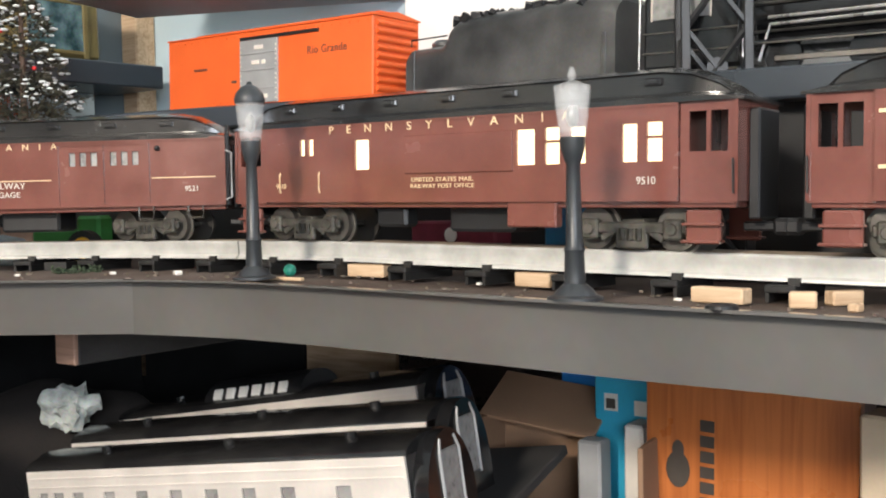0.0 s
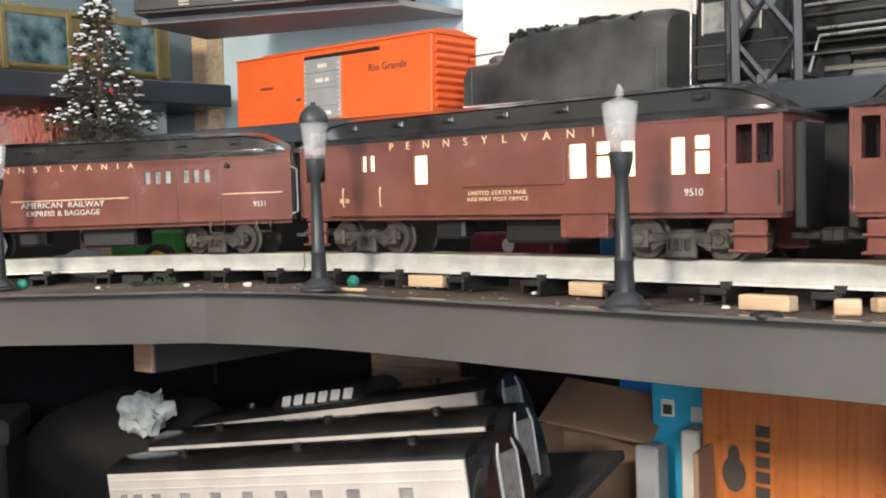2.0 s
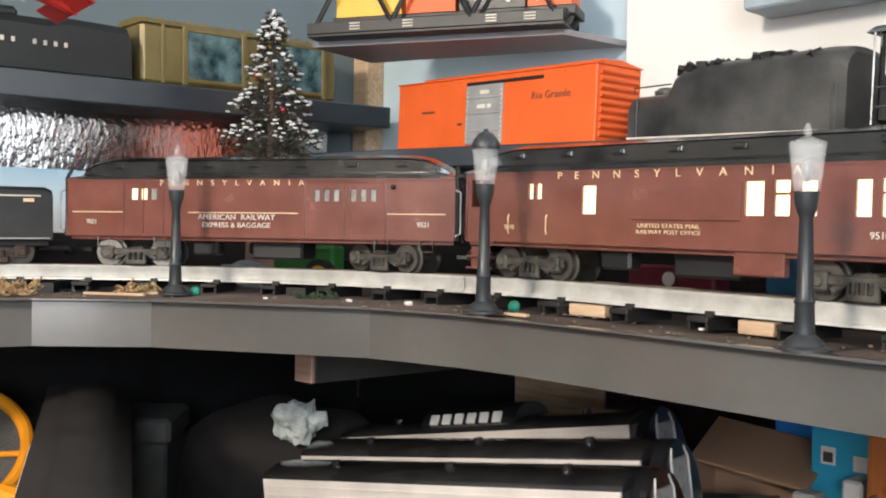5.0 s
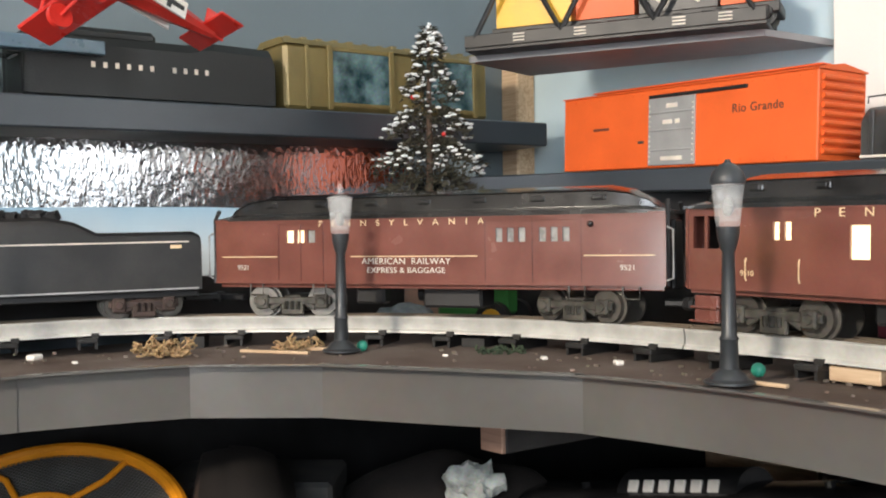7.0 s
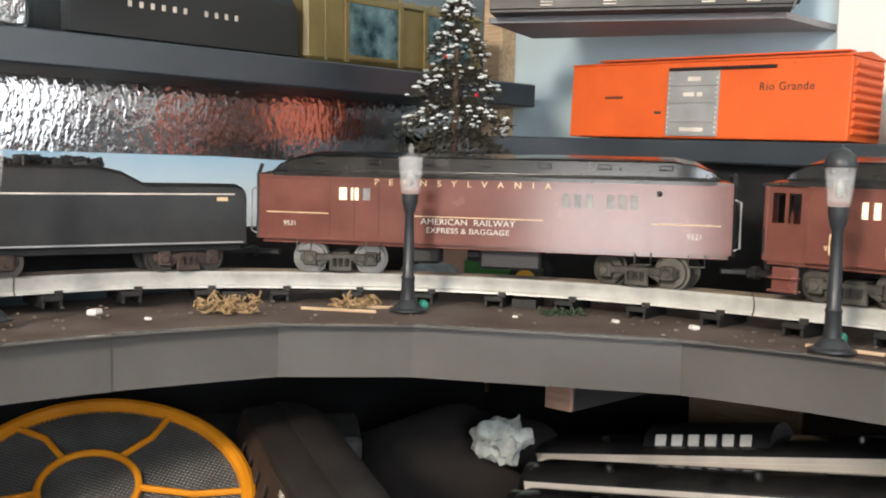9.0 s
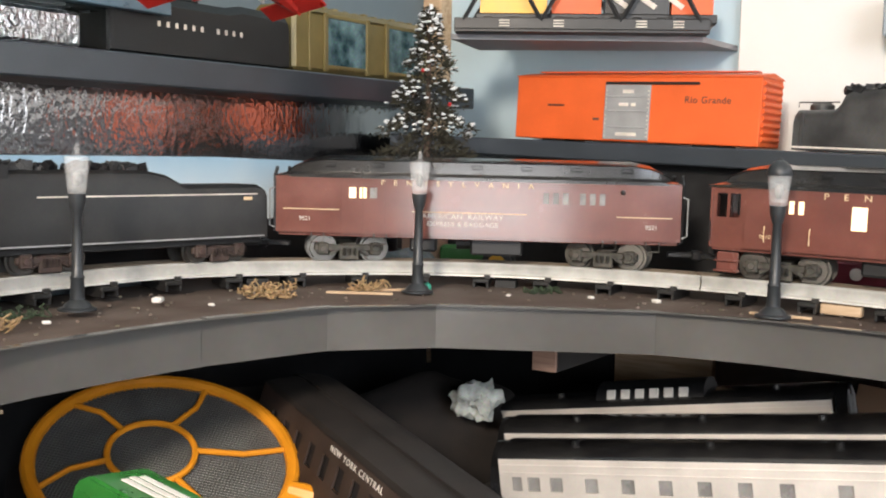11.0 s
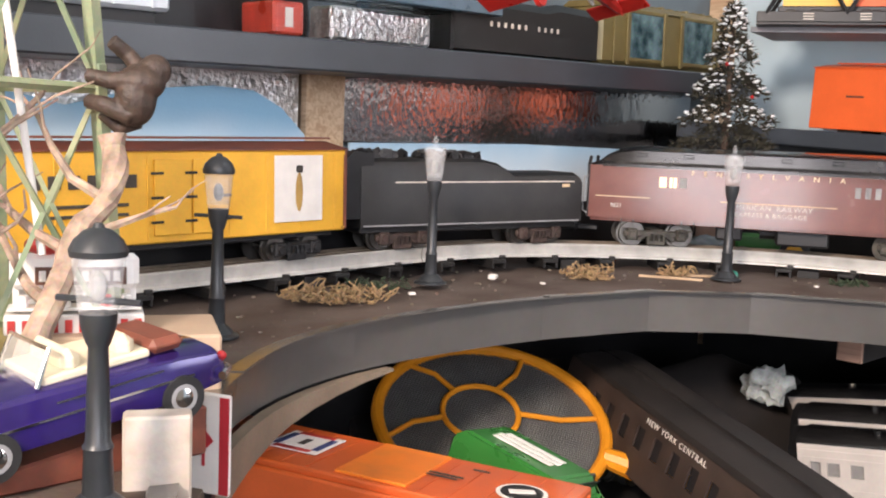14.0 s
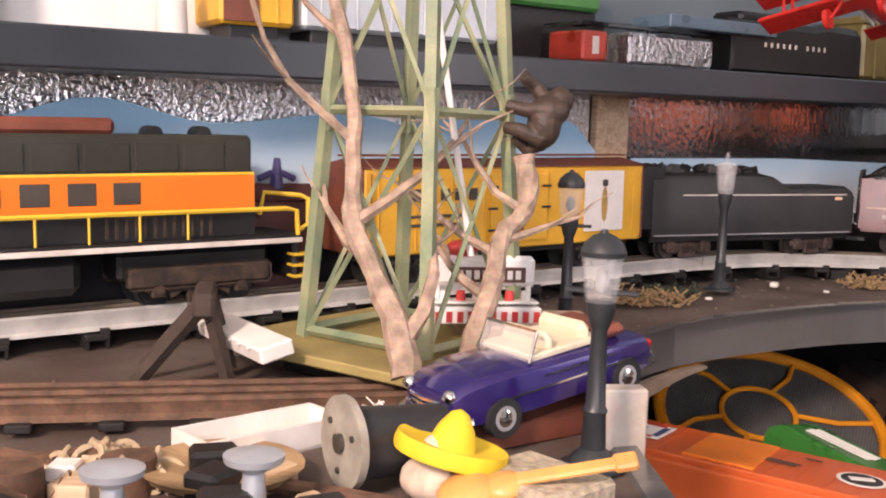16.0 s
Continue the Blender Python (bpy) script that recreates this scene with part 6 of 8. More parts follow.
bm = add_box(bm_new(), (0, 0, 0.04), (0.05, 0.03, 0.08), 0.002)
solo("blue_tin", bm, mat("deep_blue_tin", (0.03, 0.16, 0.32), 0.35), pose(0.10, 0.86, BOARD, 0, 0, -35), "deep blue tin standing behind the train", "tin")

# ---- lamp posts beside the toys ----
lamp_post(-0.690, 0.216, False, "dark plastic street lamp with capped clear globe", 0.105)
lamp_post(-0.766, 0.500, False, "dark plastic street lamp with cross bar and cap", 0.118)
bm = add_cyl(bm_new(), (-0.016, 0, 0.078), (0.016, 0, 0.078), 0.0012, None, 6)
ob = new("cross_bar", finish(bm, "cross_bar", M_LAMPPOST))
ob.parent = bpy.data.objects["lamp_post.005"]
ob = new("cross_bar", ob.data)
ob.parent = bpy.data.objects["lamp_post.004"]


# ---- green lattice pylon with a climbing ape ----
def pylon():
    M_PYL = mat("pale_green_pylon_paint", (0.22, 0.33, 0.2), 0.5, vary=0.25, scale=25, dirt=(0.44, 0.44, 0.25))
    x0, y0 = -0.830, 0.355
    z0 = z_at(x0, y0) + 0.021
    p = thing("lattice_pylon", pose(x0, y0, z0, 0, 0, -17), "tall pale green toy lattice pylon", "toy pylon")
    h, wb, wt = 0.385, 0.046, 0.024
    def corner(sx, sy, z):
        w = wb + (wt - wb) * z / h
        return Vector((sx * w, sy * w, z))
    quad = [(-1, -1), (1, -1), (1, 1), (-1, 1)]
    for c in quad:
        part("leg", add_tube(bm_new(), [corner(*c, 0), corner(*c, h)], [0.005, 0.004], 4), M_PYL, p)
    levels = [0.0, 0.136, 0.262, 0.385]
    for z0_, z1 in zip(levels, levels[1:]):
        for i in range(4):
            a, b = quad[i], quad[(i + 1) % 4]
            part("brace", add_tube(bm_new(), [corner(*a, z0_), corner(*b, z1)], 0.0018, 4), M_PYL, p)
            part("brace", add_tube(bm_new(), [corner(*b, z0_), corner(*a, z1)], 0.0018, 4), M_PYL, p)
            part("tie_bar", add_tube(bm_new(), [corner(*a, z1), corner(*b, z1)], 0.0026, 4), M_PYL, p)
            part("gusset", add_box(bm_new(), corner(*a, z1), (0.007, 0.007, 0.026), 0.001), M_PYL, p)
    for i in range(4):
        a, b = quad[i], quad[(i + 1) % 4]
        part("tie_bar", add_tube(bm_new(), [corner(*a, 0.004), corner(*b, 0.004)], 0.0032, 4), M_PYL, p)
    part("base_plate", add_box(bm_new(), (-0.01, -0.01, -0.003), (0.15, 0.15, 0.006), 0.001), mat("olive_yellow_base", (0.38, 0.3, 0.11), 0.6, vary=0.2, scale=25), p, "olive yellow base plate")
    part("riser", add_box(bm_new(), (0, 0, -0.0135), (0.11, 0.11, 0.015), 0.001), M_BLACK, p)


pylon()


rod = add_cyl(bm_new(), (-0.824, 0.356, 1.385), (-0.789, 0.340, 1.225), 0.002, 0.002, 10)
solo("white_rod", rod, M_CREAM, Matrix.Identity(4), "thin white rod leaning inside the pylon", "rod")
hut = thing("maroon_hut", room_pose(-1.098, -0.172, z_at(*room(-1.098, -0.172)[:2]), 90), "small maroon toy hut with a violet ornament behind the track", "toy building")
M_HUT = mat("dull_maroon_plastic", (0.1, 0.035, 0.03), 0.6, vary=0.3, scale=60)
part("wall", add_box(bm_new(), (0, 0, 0.045), (0.05, 0.02, 0.09), 0.002), M_HUT, hut)
part("roof", add_extrude(bm_new(), [(-0.014, 0.09), (0.0, 0.102), (0.014, 0.09)], "x", -0.029, 0.029), M_HUT, hut)
M_VIOLET = mat("violet_plastic", (0.06, 0.05, 0.16), 0.4)
part("ornament", add_cyl(bm_new(), (0.0, 0, 0.098), (0.0, 0, 0.122), 0.006, 0.0025, 10), M_VIOLET, hut, "violet ornament")
for k in (-1, 1):
    part("fin", add_box(bm_new(), (k * 0.010, 0, 0.108), (0.014, 0.003, 0.005), 0.001, Matrix.Rotation(k * 0.4, 4, "Y")), M_VIOLET, hut)


def climbing_ape():
    bm = bm_new()
    add_ball(bm, (0, 0, 0), 0.018, 12, (0.9, 1.0, 1.25))
    add_ball(bm, (0.014, 0.004, 0.022), 0.013, 12)
    add_ball(bm, (0.004, 0.0, 0.012), 0.016, 12, (1.2, 1.1, 0.9))
    add_tube(bm, [(0.004, -0.006, 0.014), (-0.018, -0.008, 0.012), (-0.036, -0.004, 0.016)], [0.008, 0.007, 0.006], 10)
    add_tube(bm, [(0.006, 0.01, 0.018), (-0.008, 0.014, 0.034), (-0.02, 0.008, 0.044)], [0.008, 0.0065, 0.006], 10)
    add_tube(bm, [(-0.002, -0.006, -0.014), (-0.024, -0.008, -0.006), (-0.036, 0.0, -0.004)], [0.009, 0.007, 0.006], 10)
    add_tube(bm, [(0.0, 0.008, -0.016), (-0.014, 0.012, -0.024), (-0.026, 0.006, -0.012)], [0.009, 0.007, 0.006], 10)
    ob = solo("toy_ape", bm, mat("brown_moulded_plastic", (0.07, 0.045, 0.032), 0.55, vary=0.35, scale=120, bump=0.5), pose(-0.757, 0.372, 1.303, 0, 0, 20) @ Matrix.Scale(0.64, 4), "brown moulded toy ape clinging to the pylon", "toy figure")
    re = ob.modifiers.new("skin", "REMESH")
    re.mode, re.voxel_size, re.use_smooth_shade = "VOXEL", 0.0016, True


climbing_ape()


# ---- bare branching tree ----
def bare_tree(name, spine, radii, seed, twigs, label):
    """A dry twig: a crooked trunk along the spine with thin branches growing off it."""
    rnd = random.Random(seed)
    base = Vector(spine[0])
    t = thing(name, Matrix.Translation(base), label, "toy tree")
    bark = mat("dry_twig_bark", (0.47, 0.34, 0.25), 0.85, vary=0.35, scale=110, bump=0.7)
    line = smooth_path([Vector(p) - base for p in spine], 4)
    n = len(line) - 1
    rad = []
    for i in range(n + 1):
        u = i / n * (len(radii) - 1)
        k = min(int(u), len(radii) - 2)
        rad.append((radii[k] + (radii[k + 1] - radii[k]) * (u - k)) * rnd.uniform(0.88, 1.12))
    line = [p + Vector((rnd.uniform(-1, 1), rnd.uniform(-1, 1), 0)) * 0.0012 for p in line]
    part("trunk", add_tube(bm_new(), line, rad, 9), bark, t)

    def grow(p, d, l, r, depth):
        pts, rs = [p], [r]
        for k in range(4):
            d = (d + Vector((rnd.uniform(-0.45, 0.45), rnd.uniform(-0.45, 0.45), rnd.uniform(-0.15, 0.25)))).normalized()
            p = p + d * l / 4
            pts.append(p)
            rs.append(r * (1 - 0.17 * (k + 1)))
            if depth < 1 and k >= 1 and rnd.random() < 0.7:
                grow(p, (d + Vector((rnd.uniform(-1, 1), rnd.uniform(-1, 1), rnd.uniform(0, 0.6)))).normalized(), l * 0.5, rs[-1] * 0.6, depth + 1)
        part("branch", add_tube(bm_new(), pts, rs, 6), bark, t)

    for u, d, l, r in twigs:
        grow(line[int(u * n)], Vector(d).normalized(), l, r, 0)
    return t


bare_tree("bare_tree", [(-0.795, 0.262, 1.168), (-0.812, 0.276, 1.198), (-0.840, 0.294, 1.235), (-0.848, 0.302, 1.27), (-0.852, 0.310, 1.31), (-0.870, 0.326, 1.36), (-0.884, 0.334, 1.40)], [0.0085, 0.0068, 0.0058, 0.005, 0.0044, 0.004, 0.0034], 5,
          [(0.1, (0.6, 0.5, 0.8), 0.09, 0.005), (0.32, (-0.8, 0.1, 0.6), 0.07, 0.004), (0.4, (0.8, 0.3, 0.6), 0.10, 0.004), (0.62, (-0.6, -0.2, 0.9), 0.10, 0.003), (0.8, (-0.8, 0.0, 0.8), 0.07, 0.0028)],
          "bare dry twig tree beside the pylon")
bare_tree("bare_tree", [(-0.776, 0.296, 1.168), (-0.770, 0.318, 1.205), (-0.772, 0.340, 1.235), (-0.760, 0.356, 1.258), (-0.768, 0.368, 1.284)], [0.0068, 0.0062, 0.0056, 0.006, 0.0066], 11,
          [(0.3, (-0.8, 0.2, 0.4), 0.08, 0.0035), (0.45, (-0.9, 0.0, 0.25), 0.09, 0.003), (0.5, (0.7, 0.3, 0.4), 0.05, 0.003), (0.7, (-0.8, -0.2, 0.5), 0.08, 0.0028)],
          "thick bare twig with a cut top beside the pylon")


# ---- purple convertible ----
def convertible():
    M_PURPLE = mat("metallic_purple_enamel", (0.035, 0.018, 0.16), 0.2, metal=0.35, vary=0.2, scale=20, bump=0.0, coat=0.9)
    M_CHROME = mat("bright_chrome", (0.8, 0.78, 0.74), 0.12, metal=1.0, vary=0.05, bump=0.0)
    M_SEAT = mat("cream_seat", (0.75, 0.66, 0.48), 0.6, vary=0.1)
    M_TYRE = mat("black_tyre", (0.02, 0.02, 0.02), 0.7)
    # stands tilted on a wooden ramp
    car = thing("convertible_car", pose(-0.7286, 0.2634, z_at(-0.73, 0.263) + 0.0155, 0, 0, 234) @ pose(0, 0, 0, 0, 8.5, 0) @ Matrix.Scale(0.89, 4), "metallic purple toy convertible with cream seats", "toy car")
    L = 0.142
    def sec(x, w, z0, z1, crown):
        return [(x, -w, z0), (x, -w * 1.03, (z0 + z1) * 0.5), (x, -w * 0.97, z1 - 0.002), (x, -w * 0.8, z1 + crown * 0.4), (x, 0, z1 + crown), (x, w * 0.8, z1 + crown * 0.4), (x, w * 0.97, z1 - 0.002), (x, w * 1.03, (z0 + z1) * 0.5), (x, w, z0)]
    shape = [(-0.071, 0.020, 0.012, 0.020, 0.002), (-0.066, 0.024, 0.009, 0.025, 0.002), (-0.045, 0.027, 0.008, 0.028, 0.003), (-0.03, 0.028, 0.008, 0.029, 0.002), (0.02, 0.028, 0.008, 0.030, 0.002), (0.045, 0.027, 0.008, 0.030, 0.004), (0.062, 0.025, 0.009, 0.028, 0.003), (0.069, 0.022, 0.011, 0.024, 0.002), (0.071, 0.018, 0.013, 0.02, 0.001)]
    part("body", add_loft(bm_new(), [sec(*s) for s in shape]), M_PURPLE, car)
    part("cockpit", add_box(bm_new(), (-0.008, 0, 0.0325), (0.05, 0.044, 0.004), 0.001), M_SEAT, car, "cream upholstery")
    for x in (-0.024, 0.002):
        part("seat", add_box(bm_new(), (x, 0, 0.037), (0.009, 0.04, 0.012), 0.004), M_SEAT, car, "cream bench seat")
    part("folded_top", add_box(bm_new(), (-0.042, 0, 0.034), (0.018, 0.046, 0.007), 0.003), M_BROWNRED, car, "folded dark soft top")
    ws = part("windscreen_frame", add_tube(bm_new(), [(0.02, -0.023, 0.031), (0.012, -0.021, 0.046), (0.012, 0.021, 0.046), (0.02, 0.023, 0.031)], 0.0011, 6), M_CHROME, car, "chrome windscreen frame")
    part("windscreen", add_box(bm_new(), (0.0158, 0, 0.0385), (0.0008, 0.042, 0.016), 0, Matrix.Rotation(-0.5, 4, "Y")), M_GLOBE, ws)
    for sy in (-1, 1):
        plate_bm = add_box(bm_new(), (0.0, sy * 0.0288, 0.0185), (0.10, 0.0008, 0.0011))
        part("side_trim", plate_bm, M_CHROME, car, "chrome strip")
        part("side_trim", add_box(bm_new(), (-0.01, sy * 0.0286, 0.0245), (0.05, 0.0008, 0.0008)), M_CHROME, car, "chrome strip")
        part("headlight", add_ball(bm_new(), (0.069, sy * 0.0185, 0.0245), 0.0038, 10), M_CHROME, car)
        part("tail_light", add_ball(bm_new(), (-0.071, sy * 0.0185, 0.02), 0.0025, 8), mat("red_lens", (0.5, 0.02, 0.02), 0.2), car)
        for x in (0.043, -0.043):
            w = part("wheel", add_cyl(bm_new(), (x, sy * 0.021, 0.009), (x, sy * 0.0296, 0.009), 0.0105, None, 24), M_TYRE, car)
            part("whitewall", add_cyl(bm_new(), (x, sy * 0.0294, 0.009), (x, sy * 0.0299, 0.009), 0.0066, None, 20), M_SILVERDOOR, w)
            part("hubcap", add_cyl(bm_new(), (x, sy * 0.0296, 0.009), (x, sy * 0.0306, 0.009), 0.0052, 0.003, 16), M_CHROME, w)
    part("front_bumper", add_tube(bm_new(), [(0.062, -0.028, 0.0115), (0.074, -0.02, 0.0115), (0.076, 0, 0.0115), (0.074, 0.02, 0.0115), (0.062, 0.028, 0.0115)], 0.0026, 8), M_CHROME, car, "chrome bumper")
    gr = bm_new()
    for z in (0.015, 0.018, 0.021):
        add_tube(gr, [(0.0715, -0.014, z), (0.0735, 0, z), (0.0715, 0.014, z)], 0.0011, 6)
    part("grille", gr, M_CHROME, car, "chrome grille")
    part("rear_bumper", add_tube(bm_new(), [(-0.066, -0.026, 0.0125), (-0.074, -0.018, 0.0125), (-0.074, 0.018, 0.0125), (-0.066, 0.026, 0.0125)], 0.0022, 8), M_CHROME, car, "chrome bumper")
    return car


convertible()
bm = add_box(bm_new(), (0, 0, 0.006), (0.105, 0.036, 0.012), 0.001)
for v in bm.verts:
    if v.co.z > 0.006 and v.co.x < 0:
        v.co.z += 0.0095
    elif v.co.z > 0.006:
        v.co.z -= 0.0055
solo("car_ramp", bm, M_BROWNRED, pose(-0.7286, 0.2634, z_at(-0.73, 0.263), 0, 0, 234), "low dark wooden ramp under the toy car", "ramp")
bm = add_box(bm_new(), (0, 0, -0.018), (0.026, 0.012, 0.11), 0.001)
solo("scrap_wood", bm, mat("worn_white_paint", (0.72, 0.66, 0.58), 0.7, vary=0.15, scale=40, dirt=(0.4, 0.3, 0.22), bump=0.3), pose(-0.686, 0.254, z_at(-0.69, 0.25) - 0.008, 0, 0, 26), "upright offcut of pale painted wood at the edge", "wood offcut")


# ---- white stand with a red roofed sign ----
def market_stand():
    """A toy stall on a card box: white sign with brown letters, shelf, red and white striped skirt."""
    M_WP = mat("white_stand_paint", (0.82, 0.8, 0.76), 0.5, vary=0.06)
    M_RED = mat("red_stripe_paint", (0.6, 0.05, 0.04), 0.5)
    s = thing("market_stand", pose(-0.790, 0.372, z_at(-0.79, 0.372) + 0.031, 0, 0, 30) @ Matrix.Scale(0.72, 4), "white toy market stand with red stripes on a card box", "toy building")
    part("counter", add_box(bm_new(), (0, 0, 0.007), (0.094, 0.034, 0.014), 0.001), M_WP, s)
    for i in range(10):
        part("stripe", add_box(bm_new(), (-0.042 + i * 0.0094, -0.0175, 0.006), (0.005, 0.001, 0.009)), M_RED, s)
    part("shelf", add_box(bm_new(), (0, -0.004, 0.0175), (0.09, 0.022, 0.002), 0.0005), M_WP, s)
    for i in range(6):
        part("jar", add_cyl(bm_new(), (-0.035 + i * 0.014, -0.006, 0.0185), (-0.035 + i * 0.014, -0.006, 0.0265), 0.0042, 0.0036, 10), (M_WP, M_RED, M_CREAM)[i % 3], s)
    sign = part("sign_board", add_box(bm_new(), (0, 0, 0.043), (0.088, 0.008, 0.026), 0.004), M_WP, s)
    strip = part("name_strip", add_box(bm_new(), (0.004, -0.0045, 0.040), (0.062, 0.001, 0.013), 0.0004), mat("brown_sign_print", (0.12, 0.05, 0.03), 0.6), sign, "dark brown name strip")
    for i in range(8):
        part("letter_bar", add_box(bm_new(), (-0.022 + i * 0.0072, -0.0052, 0.040), (0.0046, 0.0008, 0.0075)), M_CREAM, strip)
    for x in (-0.04, 0.04):
        part("post", add_box(bm_new(), (x, 0.004, 0.025), (0.004, 0.004, 0.024)), M_WP, s)
    part("red_ornament", add_ball(bm_new(), (-0.02, 0, 0.062), 0.012, 12, (1.2, 0.8, 0.6)), M_RED, s)


bm = add_box(bm_new(), (0, 0, 0.0155), (0.085, 0.06, 0.031), 0.0012)
solo("card_box", bm, mat("pale_tan_card", (0.5, 0.37, 0.26), 0.85, vary=0.12, scale=18, bump=0.2), pose(-0.766, 0.392, z_at(-0.77, 0.39), 0, 0, 28), "pale tan card box carrying the toy stall", "card box")
market_stand()
tuft("moss_tuft", -0.855, 0.425, 0.03, 0.016, M_MOSS, "heap of dry orange-brown moss", 8, 90)


# ---- doll with sombrero and guitar, on a rough block ----
bm = add_box(bm_new(), (0, 0, 0.009), (0.046, 0.038, 0.018), 0.002)
solo("rough_block", bm, mat("coarse_sandy_block", (0.5, 0.42, 0.3), 0.95, vary=0.3, scale=300, bump=0.8), pose(-0.699, 0.155, z_at(-0.7, 0.155), 0, 0, -28), "coarse sandy block beside the lamp", "block")


def musician_doll():
    """One plain mesh: a seated rounded shape."""
    bm = add_ball(bm_new(), (0, 0, 0.012), 0.016, 12, (1.3, 1.0, 0.8))
    add_ball(bm, (0, 0, 0.026), 0.010, 12)
    ob = solo("toy_doll", bm, mat("flesh_and_white_plastic", (0.72, 0.58, 0.45), 0.5, vary=0.2, scale=60), pose(-0.740, 0.154, z_at(-0.73, 0.15)) @ Matrix.Scale(0.8, 4), "small plain pale doll under a yellow hat", "toy doll")
    re = ob.modifiers.new("skin", "REMESH")
    re.mode, re.voxel_size, re.use_smooth_shade = "VOXEL", 0.0016, True


musician_doll()
M_FELT = mat("bright_yellow_felt", (0.85, 0.58, 0.02), 0.7, vary=0.08, scale=60, bump=0.3)
hat = thing("sombrero", pose(-0.737, 0.156, z_at(-0.73, 0.15) + 0.017, -9, 10, 0) @ Matrix.Scale(0.76, 4), "bright yellow sombrero on the doll", "hat")
part("brim", add_lathe(bm_new(), [(0.030, 0.002), (0.031, 0.005), (0.030, 0.011), (0.024, 0.009), (0.013, 0.008), (0.012, 0.006)], 28), M_FELT, hat)
part("crown", add_lathe(bm_new(), [(0.0132, 0.0075), (0.012, 0.012), (0.010, 0.018), (0.005, 0.026), (0.001, 0.028)], 28), M_FELT, hat)
bm = add_ball(bm_new(), (0, 0, 0), 0.012, 14, (1.0, 0.8, 0.35))
add_ball(bm, (0.014, 0, 0), 0.009, 12, (1.0, 0.8, 0.4))
add_box(bm, (0.038, 0, 0.002), (0.04, 0.006, 0.003), 0.001)
add_box(bm, (0.06, 0, 0.002), (0.009, 0.008, 0.004), 0.001)
solo("toy_guitar", bm, mat("orange_varnished_wood", (0.75, 0.36, 0.1), 0.35, vary=0.15), pose(-0.722, 0.135, z_at(-0.72, 0.13) + 0.014, 25, -12, 18), "small orange toy guitar leaning on the doll", "toy guitar")


# ---- heap of scrap on the board ----
M_RUST = mat("rust_brown_scrap", (0.16, 0.085, 0.05), 0.8, vary=0.4, scale=100, bump=0.4)
M_BONE = mat("tan_plastic", (0.55, 0.42, 0.26), 0.6, vary=0.2, scale=80)


M_KNOB = mat("pale_blue_grey_steel", (0.5, 0.54, 0.58), 0.4, metal=0.4, vary=0.1)


def scrap(name, bm, material, x, y, turn, label, category, z=0.0, tilt=0.0):
    return solo(name, bm, material, pose(x, y, z_at(x, y) + z, tilt, 0, turn), label, category)


def open_tray(L, W, H):
    bm = add_box(bm_new(), (0, 0, 0.001), (L, W, 0.002))
    for sy in (-1, 1):
        add_box(bm, (0, sy * (W / 2 - 0.001), H / 2), (L, 0.002, H))
    for sx in (-1, 1):
        add_box(bm, (sx * (L / 2 - 0.001), 0, H / 2), (0.002, W - 0.004, H))
    return bm


scrap("white_tray", open_tray(0.075, 0.03, 0.013), M_CREAM, -0.838, 0.186, 62, "open cream plastic tray among the scrap", "tray")
scrap("wooden_dish", add_lathe(bm_new(), [(0.012, 0), (0.03, 0.004), (0.034, 0.008), (0.028, 0.0075), (0.01, 0.004)], 24), wood("turned_dish_wood", (0.42, 0.28, 0.14), (0.28, 0.17, 0.08)), -0.829, 0.138, 0, "shallow turned wooden dish among the scrap", "dish", 0.002)
for x, y in ((-0.795, 0.104), (-0.833, 0.072)):
    scrap("steel_knob", add_lathe(bm_new(), [(0.005, 0), (0.004, 0.012), (0.011, 0.016), (0.0115, 0.0185), (0.004, 0.020)], 18), M_KNOB, x, y, 0, "round grey steel knob among the scrap", "knob", 0.010)
drum = thing("cable_drum", pose(-0.77, 0.163, z_at(-0.78, 0.17) + 0.001, 0, 0, -40), "dark drum with a pale grey flange lying on its side", "drum")
M_FLANGE = mat("pale_grey_flange", (0.36, 0.33, 0.27), 0.7, vary=0.25, scale=70, bump=0.2)
part("core", add_cyl(bm_new(), (0, -0.014, 0.0185), (0, 0.03, 0.0165), 0.0155, 0.014, 28), mat("dark_drum_paint", (0.03, 0.03, 0.032), 0.45, vary=0.3, scale=60), drum)
part("flange", add_cyl(bm_new(), (0, -0.0175, 0.0195), (0, -0.0140, 0.0195), 0.0195, None, 32), M_FLANGE, drum, "pale grey flange")
part("hub", add_cyl(bm_new(), (0, -0.0195, 0.0195), (0, -0.0175, 0.0195), 0.004, None, 16), M_STEEL, drum)
for i in range(3):
    a = i * 2.094 + 0.4
    part("bolt", add_cyl(bm_new(), (0.012 * math.cos(a), -0.0185, 0.0195 + 0.012 * math.sin(a)), (0.012 * math.cos(a), -0.0174, 0.0195 + 0.012 * math.sin(a)), 0.0014, None, 8), M_STEEL, drum)
bm = bm_new()
for sy in (-1, 1):
    add_tube(bm, [(-0.02, sy * 0.016, 0), (0.018, sy * 0.016, 0.046)], 0.0042, 4)
    add_tube(bm, [(0.03, sy * 0.016, 0), (0.018, sy * 0.016, 0.046)], 0.0042, 4)
add_box(bm, (0.016, 0, 0.044), (0.012, 0.05, 0.014), 0.002)
scrap("bumper_stop", bm, mat("dark_brown_timber", (0.06, 0.04, 0.03), 0.8, vary=0.3, scale=90), -0.938, 0.265, 30, "dark timber buffer stop at the siding's end", "buffer stop", 0.006)
bm = add_box(bm_new(), (0, 0, 0), (0.09, 0.02, 0.009), 0.001)
